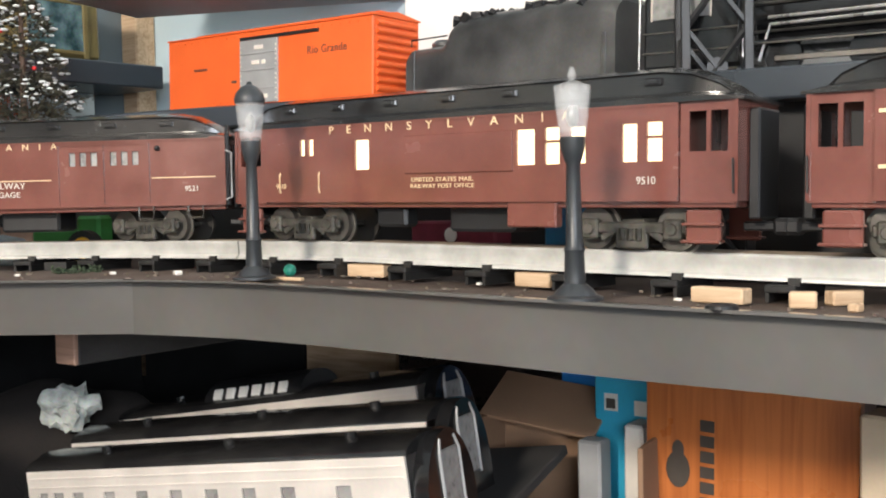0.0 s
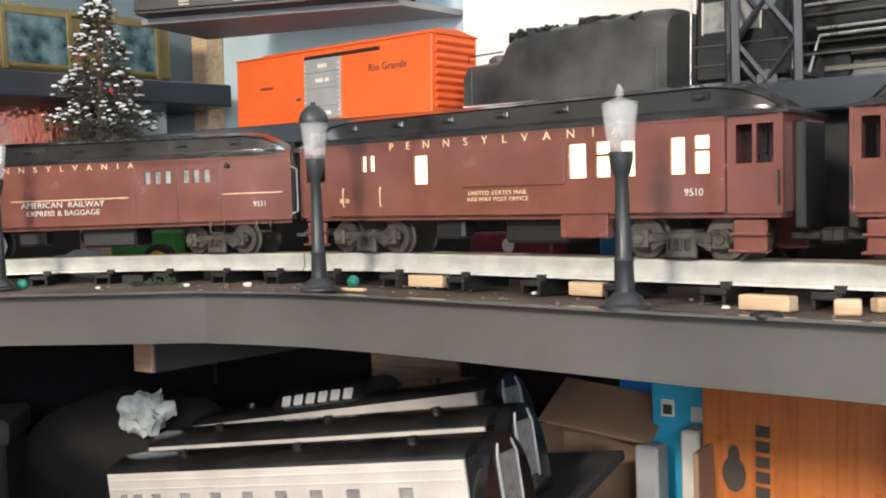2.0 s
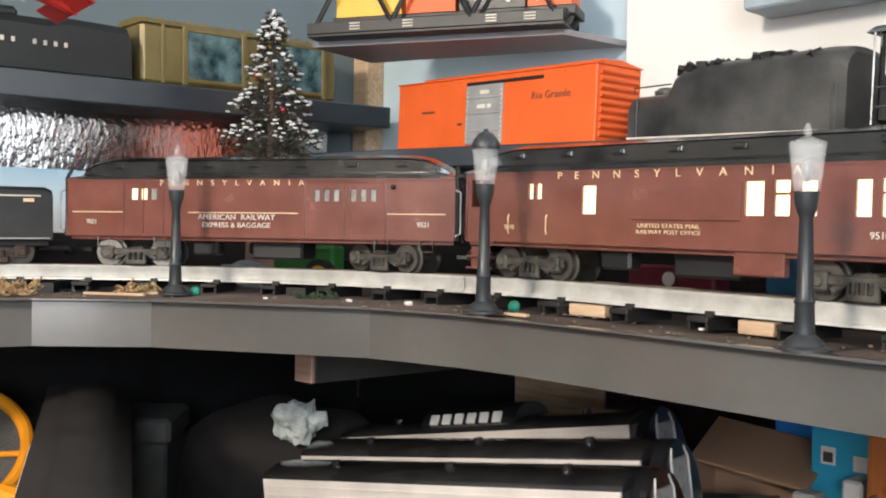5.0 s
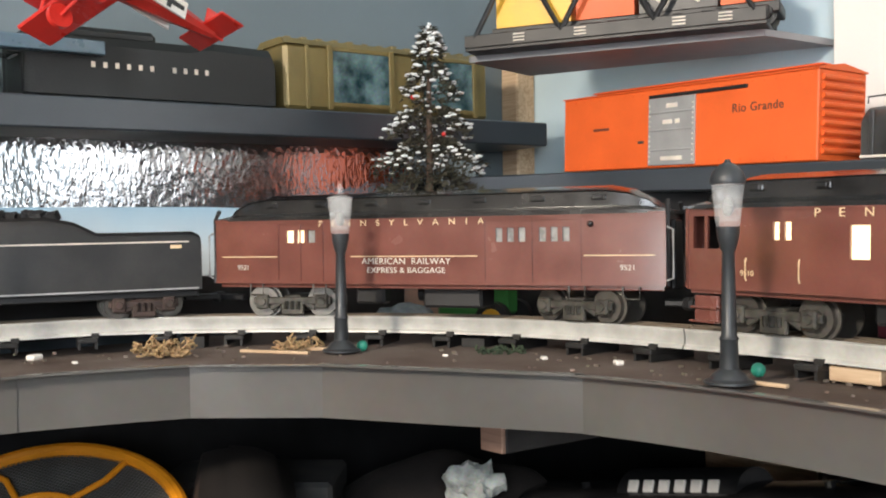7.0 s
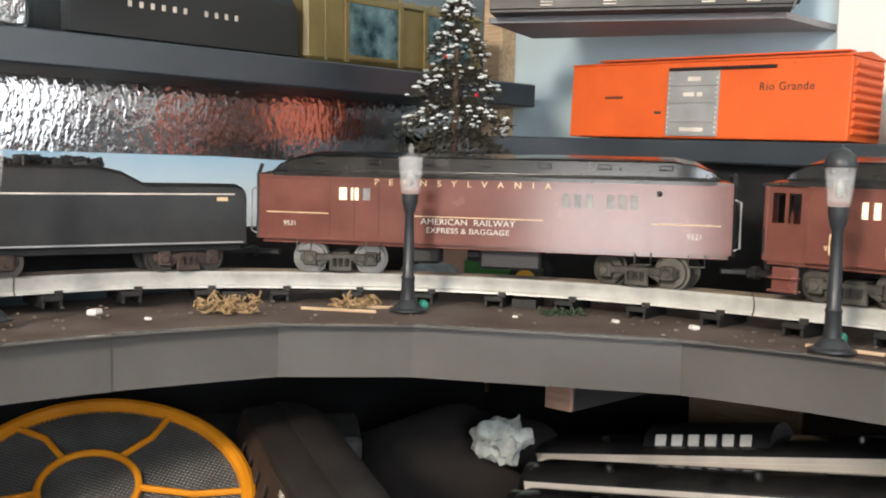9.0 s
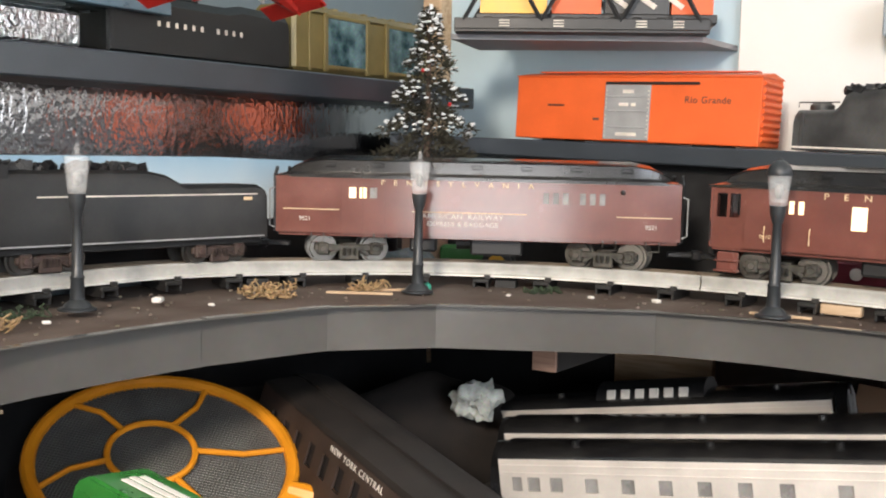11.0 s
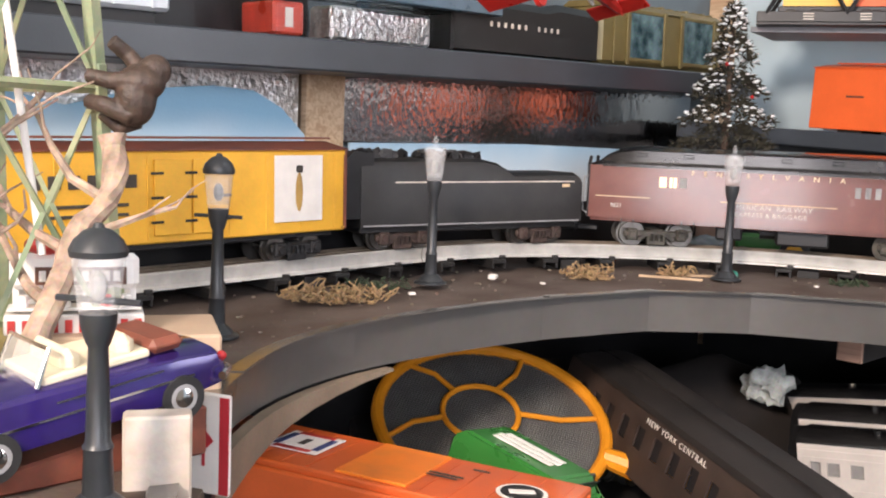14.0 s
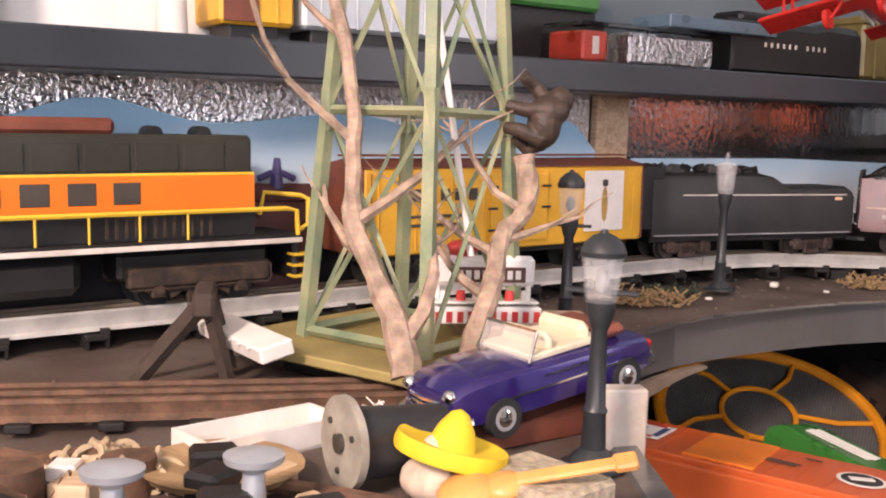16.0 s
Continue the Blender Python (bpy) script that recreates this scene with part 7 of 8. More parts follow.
for i in range(6):
    add_box(bm, (-0.034 + i * 0.013, -0.0105, 0.003), (0.002, 0.002, 0.001))
scrap("white_girder", bm, M_CREAM, -0.905, 0.283, -36, "white plastic girder piece leaning on the base plate", "girder piece", 0.028, 14)
# siding track of dark rails
trk = thing("siding_track", pose(-0.895, 0.215, z_at(-0.9, 0.215), 0, 0, 32), "dark rusty siding track among the scrap", "toy track")
for y in (-0.016, 0, 0.016):
    part("rail", add_loft(bm_new(), [[Vector((x, y + u, v)) for u, v in ((-0.0034, 0.005), (0.0034, 0.005), (0.0012, 0.008), (0.0012, 0.0125), (0.002, 0.014), (0.0012, 0.016), (-0.0012, 0.016), (-0.002, 0.014), (-0.0012, 0.0125), (-0.0012, 0.008))] for x in (-0.16, 0.12)]), M_RUST, trk)
for i in range(6):
    part("tie", add_box(bm_new(), (-0.12 + i * 0.042, 0, 0.0035), (0.012, 0.05, 0.004), 0.0006), M_TIE, trk)
rnd = random.Random(31)
for i in range(64):
    x, y = rnd.uniform(-0.97, -0.76), rnd.uniform(-0.02, 0.14)
    kind = i % 4
    if kind == 0:
        scrap("wood_scrap", add_box(bm_new(), (0, 0, 0.005), (rnd.uniform(0.02, 0.05), rnd.uniform(0.008, 0.015), 0.01), 0.001), M_PINE, x, y, rnd.uniform(0, 180), "rough offcut of pine in the scrap heap", "wood offcut")
    elif kind == 1:
        scrap("pipe_scrap", add_cyl(bm_new(), (0, 0, 0), (0, 0, rnd.uniform(0.012, 0.02)), 0.011, None, 18), M_RUST, x, y, 0, "short rusty pipe ring in the scrap heap", "pipe piece")
    elif kind == 2:
        scrap("rod_scrap", add_tube(bm_new(), [(-0.04, 0, 0.004), (0.0, 0.004, 0.006), (0.045, 0, 0.004)], 0.0035, 8), M_RUST, x, y, rnd.uniform(0, 180), "rusty rod in the scrap heap", "rod")
    else:
        scrap("block_scrap", add_box(bm_new(), (0, 0, 0.008), (0.02, 0.016, 0.016), 0.002), M_BLACK, x, y, rnd.uniform(0, 180), "dark plastic block in the scrap heap", "block")
rnd = random.Random(17)
bm = bm_new()
for i in range(46):
    a, q, r = rnd.uniform(0, 6.283), 0.026 * math.sqrt(rnd.random()), rnd.uniform(0.003, 0.008)
    m = pose(q * math.cos(a), q * math.sin(a) * 0.7, rnd.uniform(0.002, 0.018) * (1 - q / 0.034), rnd.uniform(-70, 70), rnd.uniform(-70, 70), rnd.uniform(0, 360))
    turn = rnd.uniform(2.2, 5.0)
    pts = [m @ Vector((r * math.cos(turn * k / 9), r * math.sin(turn * k / 9), 0.0008 * k)) for k in range(10)]
    add_tube(bm, [Vector((p.x, p.y, max(0.001, p.z))) for p in pts], rnd.uniform(0.0009, 0.0018), 5)
solo("curled_shavings", bm, M_BONE, pose(-0.872, 0.125, z_at(-0.872, 0.125)), "heap of curled tan plastic bits", "shavings", kind="stuff")
scrap("pine_stub", add_box(bm_new(), (0, 0, 0.011), (0.012, 0.012, 0.022), 0.001), M_PINE, -0.848, 0.072, 20, "short square stub of pale pine", "wood offcut")
tuft("curled_shavings", -0.80, 0.235, 0.012, 0.012, M_CREAM, "small heap of cream curls", 18, 30)
tuft("curled_shavings", -0.86, 0.07, 0.035, 0.02, M_RUST, "heap of rusty wire scrap", 19, 60)
for x, y, s in ((-0.96, 0.19, 0.010), (-0.885, 0.11, 0.012)):
    scrap("cream_cube", add_box(bm_new(), (0, 0, s / 2), (s, s, s), 0.001), M_CREAM, x, y, 20, "small cream plastic cube", "cube")

# ---- below the board ----
bm = add_box(bm_new(), (0, 0.104, 0.026), (0.025, 0.20, 0.052), 0.001)
beam = solo("support_beam", bm, mat("grimy_beam_side", (0.05, 0.046, 0.043), 0.8, vary=0.3, scale=20, bump=0.2), room_pose(-0.7497, 0.555, 1.093), "grimy support beam with a pink sawn end", "beam", kind="structure")
part("sawn_end", add_box(bm_new(), (0, 0.002, 0.026), (0.0245, 0.004, 0.0515), 0.0008), wood("pinkish_pine_beam", (0.42, 0.26, 0.19), (0.3, 0.18, 0.13)), beam, "pink sawn pine end")
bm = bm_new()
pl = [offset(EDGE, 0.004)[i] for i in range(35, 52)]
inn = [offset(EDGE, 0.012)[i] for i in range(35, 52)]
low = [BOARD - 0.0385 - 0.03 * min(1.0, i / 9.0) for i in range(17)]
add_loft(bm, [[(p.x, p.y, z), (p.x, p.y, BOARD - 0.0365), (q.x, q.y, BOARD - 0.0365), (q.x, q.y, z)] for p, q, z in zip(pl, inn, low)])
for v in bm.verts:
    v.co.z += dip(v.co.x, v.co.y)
# cream paint darkened to brown for the shade below the fascia
solo("edge_plank", bm, mat("shaded_cream_plank", (0.26, 0.2, 0.14), 0.75, vary=0.25, scale=18), Matrix.Identity(4), "cream painted plank under the board's edge, darkened for shade", "plank", kind="structure")

# sloping dark board that carries the silver cars
cars_m = pose(-0.164, 0.840, 1.020, 0, 0, -28.8) @ pose(0, 0, 0, 0, -8, 0)
bm = add_box(bm_new(), (-0.03, 0.05, -0.052), (0.44, 0.26, 0.008), 0.001, Matrix.Rotation(0.165, 4, "X"))
solo("sloping_board", bm, mat("dark_grey_card", (0.045, 0.043, 0.042), 0.8, vary=0.2, scale=8), cars_m, "dark grey board propped at a slope", "board")
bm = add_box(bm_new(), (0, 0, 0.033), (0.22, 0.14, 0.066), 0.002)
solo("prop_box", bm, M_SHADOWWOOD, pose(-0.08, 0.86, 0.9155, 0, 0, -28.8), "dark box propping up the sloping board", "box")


def streamliner(m, L, label, dome=False):
    car = thing("streamlined_car", m, label, "model train car", "silver passenger cars")
    W, H = 0.064, 0.05
    wins = [(-L / 2 + 0.05 + i * (L - 0.15) / 6.0, -L / 2 + 0.062 + i * (L - 0.15) / 6.0, -0.018, -0.005) for i in range(7)]
    wins = [(-L / 2 + 0.012, -L / 2 + 0.022, -0.018, -0.005), (-L / 2 + 0.028, -L / 2 + 0.04, -0.018, -0.005)] + wins[0:] + [(L / 2 - 0.055, L / 2 - 0.043, -0.018, -0.005)]
    wins = [w for i, w in enumerate(wins) if i == 0 or w[0] > wins[i - 1][1]]
    bm = wall_with_holes(bm_new(), -L / 2, L / 2, -0.046, 0.012, -W / 2, 0.0018, wins)
    add_box(bm, (0, W / 2, -0.017), (L, 0.0018, 0.058))
    part("side", bm, M_ALU, car, smooth=False)
    for a, b, c, d in wins:
        part("window", add_box(bm_new(), ((a + b) / 2, -W / 2 + 0.0018, (c + d) / 2), (b - a, 0.0008, d - c)), mat("grey_window_film", (0.3, 0.29, 0.28), 0.3) if a == wins[0][0] else bpy.data.materials["grey_window_film"], car)
    for z in (0.006, -0.001, -0.03, -0.036):
        part("fluting", add_box(bm_new(), (0, -W / 2 - 0.0012, z), (L - 0.004, 0.0008, 0.0012)), M_ALU, car)
    prof = [(W / 2 * 1.02 * math.cos(a), 0.012 + 0.0105 * math.sin(a)) for a in [math.pi * i / 14 for i in range(15)]]
    bm = add_extrude(bm_new(), prof, "x", -L / 2 - 0.001, L / 2 + 0.001)
    roof = part("roof", bm, M_ROOFBLK, car, "black rounded roof")
    for x in (-0.3, 0.05, 0.35):
        part("roof_vent", add_cyl(bm_new(), (x * L, -0.012, 0.02), (x * L, -0.012, 0.0255), 0.004, None, 10), M_ROOFBLK, roof)
    M_CLR = M_GLOBE
    for k in (-1, 1):
        prof = [(W / 2 * math.cos(a) * 0.94, -0.02 + 0.042 * math.sin(a)) for a in [math.pi * i / 12 for i in range(13)]] + [(-W / 2 * 0.94, -0.046), (W / 2 * 0.94, -0.046)]
        bm = add_extrude(bm_new(), prof, "x", k * L / 2 + (0.001 if k > 0 else -0.012), k * L / 2 + (0.012 if k > 0 else -0.001))
        end = part("end", bm, mat("glossy_black_end", (0.015, 0.015, 0.016), 0.15, bump=0) if k == -1 else bpy.data.materials["glossy_black_end"], car, "glossy black car end")
        part("end_window", add_box(bm_new(), (k * (L / 2 + 0.0125), 0, -0.01), (0.001, 0.022, 0.04), 0.001), M_FROST, end)
        for sy in (-1, 1):
            part("end_rim", add_tube(bm_new(), [(k * (L / 2 + 0.0128), sy * 0.0125, -0.032), (k * (L / 2 + 0.0128), sy * 0.0125, 0.008), (k * (L / 2 + 0.0118), sy * 0.009, 0.017)], 0.0011, 6), M_SILVERDOOR, end, "bright rim")
    part("floor", add_box(bm_new(), (0, 0, -0.047), (L - 0.004, W - 0.004, 0.002)), M_BLACK, car)
    if dome:
        d = part("dome", add_extrude(bm_new(), [(0.027 * math.cos(a), 0.014 + 0.02 * math.sin(a)) for a in [math.pi * i / 10 for i in range(11)]], "x", -0.06, 0.055), M_BLACK, car, "dark dome with pale panes")
        for i in range(6):
            part("dome_pane", add_box(bm_new(), (-0.043 + i * 0.0155, -0.0245, 0.0235), (0.0095, 0.003, 0.010), 0.0006, Matrix.Rotation(-0.45, 4, "X")), M_CREAM, d)
    return car


streamliner(cars_m, 0.352, "silver streamlined car with black roof and square windows")
streamliner(cars_m @ pose(-0.02, 0.062, 0.010), 0.352, "silver streamlined car with black roof")
streamliner(Matrix.Translation((-0.027, 0.884, 1.072)) @ pose(0, 0, 0, 0, 0, -32) @ pose(0, 0, 0, 0, -10, 0) @ Matrix.Translation((-0.176, 0.032, -0.012)), 0.352, "silver streamlined car with a dark dome", True)


def leaning_car():
    """A dark passenger car lying askew, its side to the left."""
    c = thing("dark_passenger_car", pose(-0.434, 0.765, 1.02, 0, 0, -61) @ pose(0, 0, 0, -14, 6, 0) @ Matrix.Scale(1.1, 4), "dark brown passenger car leaning in the lower shelf", "model train car")
    L, W = 0.36, 0.066
    M_DARKR = mat("dusty_dark_roof", (0.02, 0.016, 0.014), 0.7, vary=0.3, scale=30)
    M_DARKS = mat("dusty_brown_side", (0.05, 0.032, 0.024), 0.65, vary=0.3, scale=30)
    holes = [(-L / 2 + 0.03 + i * 0.026, -L / 2 + 0.042 + i * 0.026, -0.012, 0.006) for i in range(12)]
    bm = wall_with_holes(bm_new(), -L / 2, L / 2, -0.035, 0.02, -W / 2, 0.002, holes)
    add_box(bm, (0, W / 2, -0.0075), (L, 0.002, 0.055))
    for k in (-1, 1):
        add_box(bm, (k * L / 2, 0, -0.0075), (0.002, W, 0.055))
    part("body", bm, M_DARKS, c, smooth=False)
    for a, b, z0, z1 in holes:
        part("pane", add_box(bm_new(), ((a + b) / 2, -W / 2 + 0.002, (z0 + z1) / 2), (b - a, 0.0008, z1 - z0)), M_DARKHOLE, c)
    part("roof", car_roof(bm_new(), L, W + 0.002, 0.02, 0.018, 0.032, 0.006), M_DARKR, c, "dusty black roof")
    lettering("lettering", "NEW YORK CENTRAL", 0.0066, M_LETTER, c, Matrix.Translation((0.006, -W / 2 - 0.0014, 0.0135)) @ FRONT, "", 1.25, 1.1)
    part("floor", add_box(bm_new(), (0, 0, -0.036), (L, W - 0.004, 0.003)), M_BLACK, c)
    for x in (-0.12, 0.13):
        build_truck(c, x, M_BLACK, 0, 0.045, 0.011).matrix_local = pose(x, 0, -0.062)
    part("coupler", add_tube(bm_new(), [(L / 2, -0.01, -0.04), (L / 2 + 0.02, -0.012, -0.04), (L / 2 + 0.028, 0.0, -0.04), (L / 2 + 0.018, 0.008, -0.04)], 0.005, 8), M_STEEL, c, "grey coupler hook")


leaning_car()
bm = add_box(bm_new(), (0, 0, 0.016), (0.34, 0.075, 0.032), 0.002)
solo("dark_crate", bm, M_SHADOWWOOD, pose(-0.45, 0.745, 0.915, 0, 0, -60), "dark flat crate under the leaning car", "crate")


# ---- bug zapper racket ----
def zapper_racket():
    M_AMB = mat("amber_orange_plastic", (0.75, 0.28, 0.012), 0.35, vary=0.1, scale=30, bump=0.03)
    u = Vector((0.108, -0.004, -0.020))
    v = Vector((-0.02, -0.098, -0.052))
    n = v.cross(u).normalized()
    c = Vector((-0.622, 0.806, 1.028))
    m = Matrix((u.normalized(), n.cross(u.normalized()), n)).transposed().to_4x4()
    r = thing("zapper_racket", Matrix.Translation(c) @ m, "amber plastic bug zapper racket with grey mesh", "bug racket")
    a, b = 0.108, 0.095
    ring = lambda k, z=0.0: [(a * k * math.cos(6.28318 * i / 48), b * k * math.sin(6.28318 * i / 48), z) for i in range(48)]
    part("rim", add_tube(bm_new(), ring(1), 0.006, 10, closed=True), M_AMB, r)
    part("inner_ring", add_tube(bm_new(), [(-0.012 + 0.036 * math.cos(6.28318 * i / 32), 0.004 + 0.034 * math.sin(6.28318 * i / 32), 0.002) for i in range(32)], 0.0028, 8, closed=True), M_AMB, r)
    for ang in (0.35, 1.4, 2.6, 3.7, 4.6, 5.6):
        p0 = (-0.012 + 0.036 * math.cos(ang), 0.004 + 0.034 * math.sin(ang), 0.002)
        p2 = (a * math.cos(ang + 0.1), b * math.sin(ang + 0.1), 0.0)
        p1 = ((p0[0] + p2[0]) / 2 + 0.006 * math.sin(ang), (p0[1] + p2[1]) / 2 - 0.006 * math.cos(ang), 0.002)
        part("spoke", add_tube(bm_new(), [p0, p1, p2], 0.0026, 8), M_AMB, r)
    bm = bm_new()
    k = 0.0028
    i = -int(a / k)
    while i * k < a:
        x = i * k
        y = b * math.sqrt(max(0.0, 1 - (x / a) ** 2)) * 0.98
        if y > 0.004:
            add_tube(bm, [(x, -y, -0.001), (x, y, -0.001)], 0.00035, 3)
        y0 = i * k
        if abs(y0) < b:
            x1 = a * math.sqrt(1 - (y0 / b) ** 2) * 0.98
            add_tube(bm, [(-x1, y0, -0.0018), (x1, y0, -0.0018)], 0.00035, 3)
        i += 1
    tagged(part("mesh_grid", bm, mat("grey_wire_grid", (0.2, 0.2, 0.19), 0.4, metal=0.5), r, "fine grey wire grid", smooth=False), kind="stuff")
    part("back_sheet", add_loft(bm_new(), [ring(0.97, -0.005), ring(0.97, -0.0042)]), mat("grey_mesh_back", (0.07, 0.068, 0.062), 0.7, vary=0.2, scale=900), r)
    part("handle", add_tube(bm_new(), [(a, -0.005, 0), (a + 0.03, -0.008, 0), (a + 0.12, -0.012, -0.004)], [0.009, 0.012, 0.012], 10), M_AMB, r)


zapper_racket()
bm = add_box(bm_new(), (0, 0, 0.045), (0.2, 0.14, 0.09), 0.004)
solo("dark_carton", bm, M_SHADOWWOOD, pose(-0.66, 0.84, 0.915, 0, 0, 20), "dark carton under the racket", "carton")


# ---- orange boxcar lying on its side, green toy truck ----
def lying_boxcar():
    M_BRO = mat("orange_red_boxcar_paint", (0.62, 0.11, 0.02), 0.4, vary=0.12, scale=20, bump=0.04, coat=0.2)
    m = pose(-0.6395, 0.4875, 1.0618, 0, 0, -13.8) @ pose(0, 0, 0, -2, 1.4, 0) @ Matrix.Scale(0.77, 4)
    c = thing("lying_boxcar", m, "orange boxcar with stickers lying on its side", "model boxcar")
    L, W, H = 0.29, 0.10, 0.062
    part("body", add_box(bm_new(), (-0.025, 0, 0), (L + 0.05, W, H), 0.0015), M_BRO, c)
    part("roof", add_box(bm_new(), (-0.025, -W / 2 - 0.003, 0), (L + 0.054, 0.006, H - 0.01), 0.002), M_BRO, c)
    for i in range(12):
        x = -L / 2 + 0.012 + i * (L - 0.024) / 11
        part("rib", add_box(bm_new(), (x, 0, H / 2 + 0.0002), (0.0014, W - 0.01, 0.0008)), M_BRO, c)
    for i in range(6):
        part("end_rib", add_box(bm_new(), (L / 2 + 0.001, -W / 2 + 0.012 + i * 0.0152, 0), (0.003, 0.006, H - 0.008), 0.001), M_BRO, c)
    part("door", add_box(bm_new(), (-0.005, 0, H / 2 + 0.001), (0.062, W - 0.012, 0.0026), 0.0006), mat("bright_orange_door", (0.85, 0.22, 0.02), 0.35, vary=0.12, scale=30), c, "brighter orange sliding door")
    z = H / 2 + 0.0016
    st = part("sticker", add_box(bm_new(), (-0.092, 0.004, z), (0.05, 0.05, 0.0008)), M_CREAM, c, "square white sticker with red and blue bands")
    M_R, M_B = mat("sticker_red", (0.6, 0.05, 0.04), 0.5), mat("sticker_navy", (0.05, 0.07, 0.2), 0.5)
    for y in (-0.017, 0.025):
        part("band", add_box(bm_new(), (-0.092, y, z + 0.0006), (0.034, 0.006, 0.0005)), M_R, st)
    for x in (-0.111, -0.073):
        part("band", add_box(bm_new(), (x, 0.004, z + 0.0006), (0.006, 0.034, 0.0005)), M_B, st)
    part("mark", add_box(bm_new(), (-0.092, 0.004, z + 0.0006), (0.006, 0.016, 0.0005)), M_DARKPRINT, st)
    seal = part("round_sticker", add_cyl(bm_new(), (0.105, -0.004, z - 0.0003), (0.105, -0.004, z + 0.0003), 0.02, None, 28), M_CREAM, c, "round black and white sticker")
    part("disc", add_cyl(bm_new(), (0.105, -0.004, z + 0.0003), (0.105, -0.004, z + 0.0007), 0.0165, None, 28), M_BLACK, seal)
    part("mark", add_box(bm_new(), (0.105, -0.004, z + 0.001), (0.02, 0.008, 0.0006), 0, Matrix.Rotation(0.5, 4, "Z")), M_CREAM, seal)
    for x, y, w in ((0.06, 0.026, 0.014), (0.035, 0.0, 0.04), (0.035, -0.006, 0.034)):
        part("letter_bar", add_box(bm_new(), (x, y, z), (w, 0.003, 0.0005)), M_DARKPRINT, c)


lying_boxcar()
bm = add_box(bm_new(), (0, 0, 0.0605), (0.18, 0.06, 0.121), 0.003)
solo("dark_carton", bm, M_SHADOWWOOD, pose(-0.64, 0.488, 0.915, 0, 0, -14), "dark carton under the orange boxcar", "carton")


def green_truck():
    M_GR = mat("deep_green_enamel", (0.035, 0.2, 0.035), 0.3, vary=0.15, scale=20, coat=0.4, bump=0.02)
    t = thing("green_truck", pose(-0.566, 0.574, 1.044, 0, 0, -33) @ pose(0, 0, 0, -8, 10, 0) @ Matrix.Scale(0.8, 4), "deep green toy truck with white roof stripes", "toy truck")
    prof = [(-0.075, 0.0), (0.075, 0.0), (0.078, 0.014), (0.05, 0.02), (0.038, 0.036), (-0.06, 0.038), (-0.074, 0.028)]
    bm = add_extrude(bm_new(), prof, "y", -0.03, 0.03)
    bmesh.ops.bevel(bm, geom=list(bm.edges), offset=0.0025, segments=2, affect="EDGES")
    part("body", bm, M_GR, t)
    for y in (-0.009, 0.0, 0.009):
        part("roof_stripe", add_box(bm_new(), (-0.012, y * 1.05, 0.0385), (0.068 - 40 * y * y, 0.0068, 0.001), 0.0004), M_CREAM, t, "white roof stripe")
    part("windscreen", add_box(bm_new(), (0.0455, 0, 0.0285), (0.001, 0.048, 0.016), 0, Matrix.Rotation(0.62, 4, "Y")), M_BLACK, t)
    for x in (-0.045, 0.05):
        for y in (-0.03, 0.03):
            part("wheel", add_cyl(bm_new(), (x, y - 0.004, 0.0), (x, y + 0.004, 0.0), 0.013, None, 20), M_BLACK, t)
    part("mirror", add_box(bm_new(), (0.036, 0.033, 0.03), (0.004, 0.008, 0.008), 0.001), M_STEEL, t)


green_truck()
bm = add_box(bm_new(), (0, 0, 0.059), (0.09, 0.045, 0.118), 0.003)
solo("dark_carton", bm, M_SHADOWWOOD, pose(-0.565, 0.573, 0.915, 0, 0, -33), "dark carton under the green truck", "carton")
bm = add_tube(bm_new(), [(0, 0, 0), (0.05, 0.014, 0.008), (0.12, 0.04, 0.014)], 0.0035, 8)
solo("black_rod", bm, M_BLACK, pose(-0.53, 0.47, 1.05), "thin black bent rod lying across the toys", "rod")
fc = thing("flag_card", pose(-0.705, 0.344, 1.138, 0, 0, -10), "white and red flag card standing beside the boxcar", "card")
part("card", add_box(bm_new(), (0, 0, 0), (0.028, 0.003, 0.05), 0.0008), M_CREAM, fc)
M_FRED = mat("flag_red", (0.5, 0.03, 0.04), 0.5, vary=0.1)
for x in (-0.0115, 0.0115):
    part("red_bar", add_box(bm_new(), (x, -0.0017, 0), (0.005, 0.0008, 0.048)), M_FRED, fc)
part("red_mark", add_box(bm_new(), (0, -0.0017, 0.002), (0.008, 0.0008, 0.008), 0, Matrix.Rotation(0.785, 4, "Y")), M_FRED, fc)
part("red_mark", add_box(bm_new(), (0, -0.0017, -0.007), (0.0015, 0.0008, 0.008)), M_FRED, fc)
part("stick", add_box(bm_new(), (0, 0.003, -0.1), (0.006, 0.003, 0.245)), M_BLACK, fc)

# ---- boxes at the right: carton, blue packs, cigar box ----
M_KRAFT = mat("brown_kraft_card", (0.33, 0.2, 0.12), 0.85, vary=0.12, scale=14, bump=0.2)
ct = thing("open_carton", room_pose(-0.445, 0.79, 0.915, 8), "open brown cardboard carton with dark inside", "carton")
for n, c, s in (("back", (0, 0.05, 0.062), (0.15, 0.004, 0.124)), ("side", (-0.075, 0, 0.06), (0.004, 0.10, 0.12)), ("side", (0.075, 0, 0.06), (0.004, 0.10, 0.12)), ("front", (0.0, -0.05, 0.035), (0.15, 0.004, 0.07)), ("bottom", (0, 0, 0.002), (0.148, 0.1, 0.004))):
    part(n, add_box(bm_new(), c, s, 0.0006), M_KRAFT, ct)
part("flap", add_box(bm_new(), (-0.03, 0.04, 0.128), (0.1, 0.06, 0.003), 0.0005, Euler((0.5, 0.12, 0)).to_matrix().to_4x4()), M_KRAFT, ct, "bent brown flap")
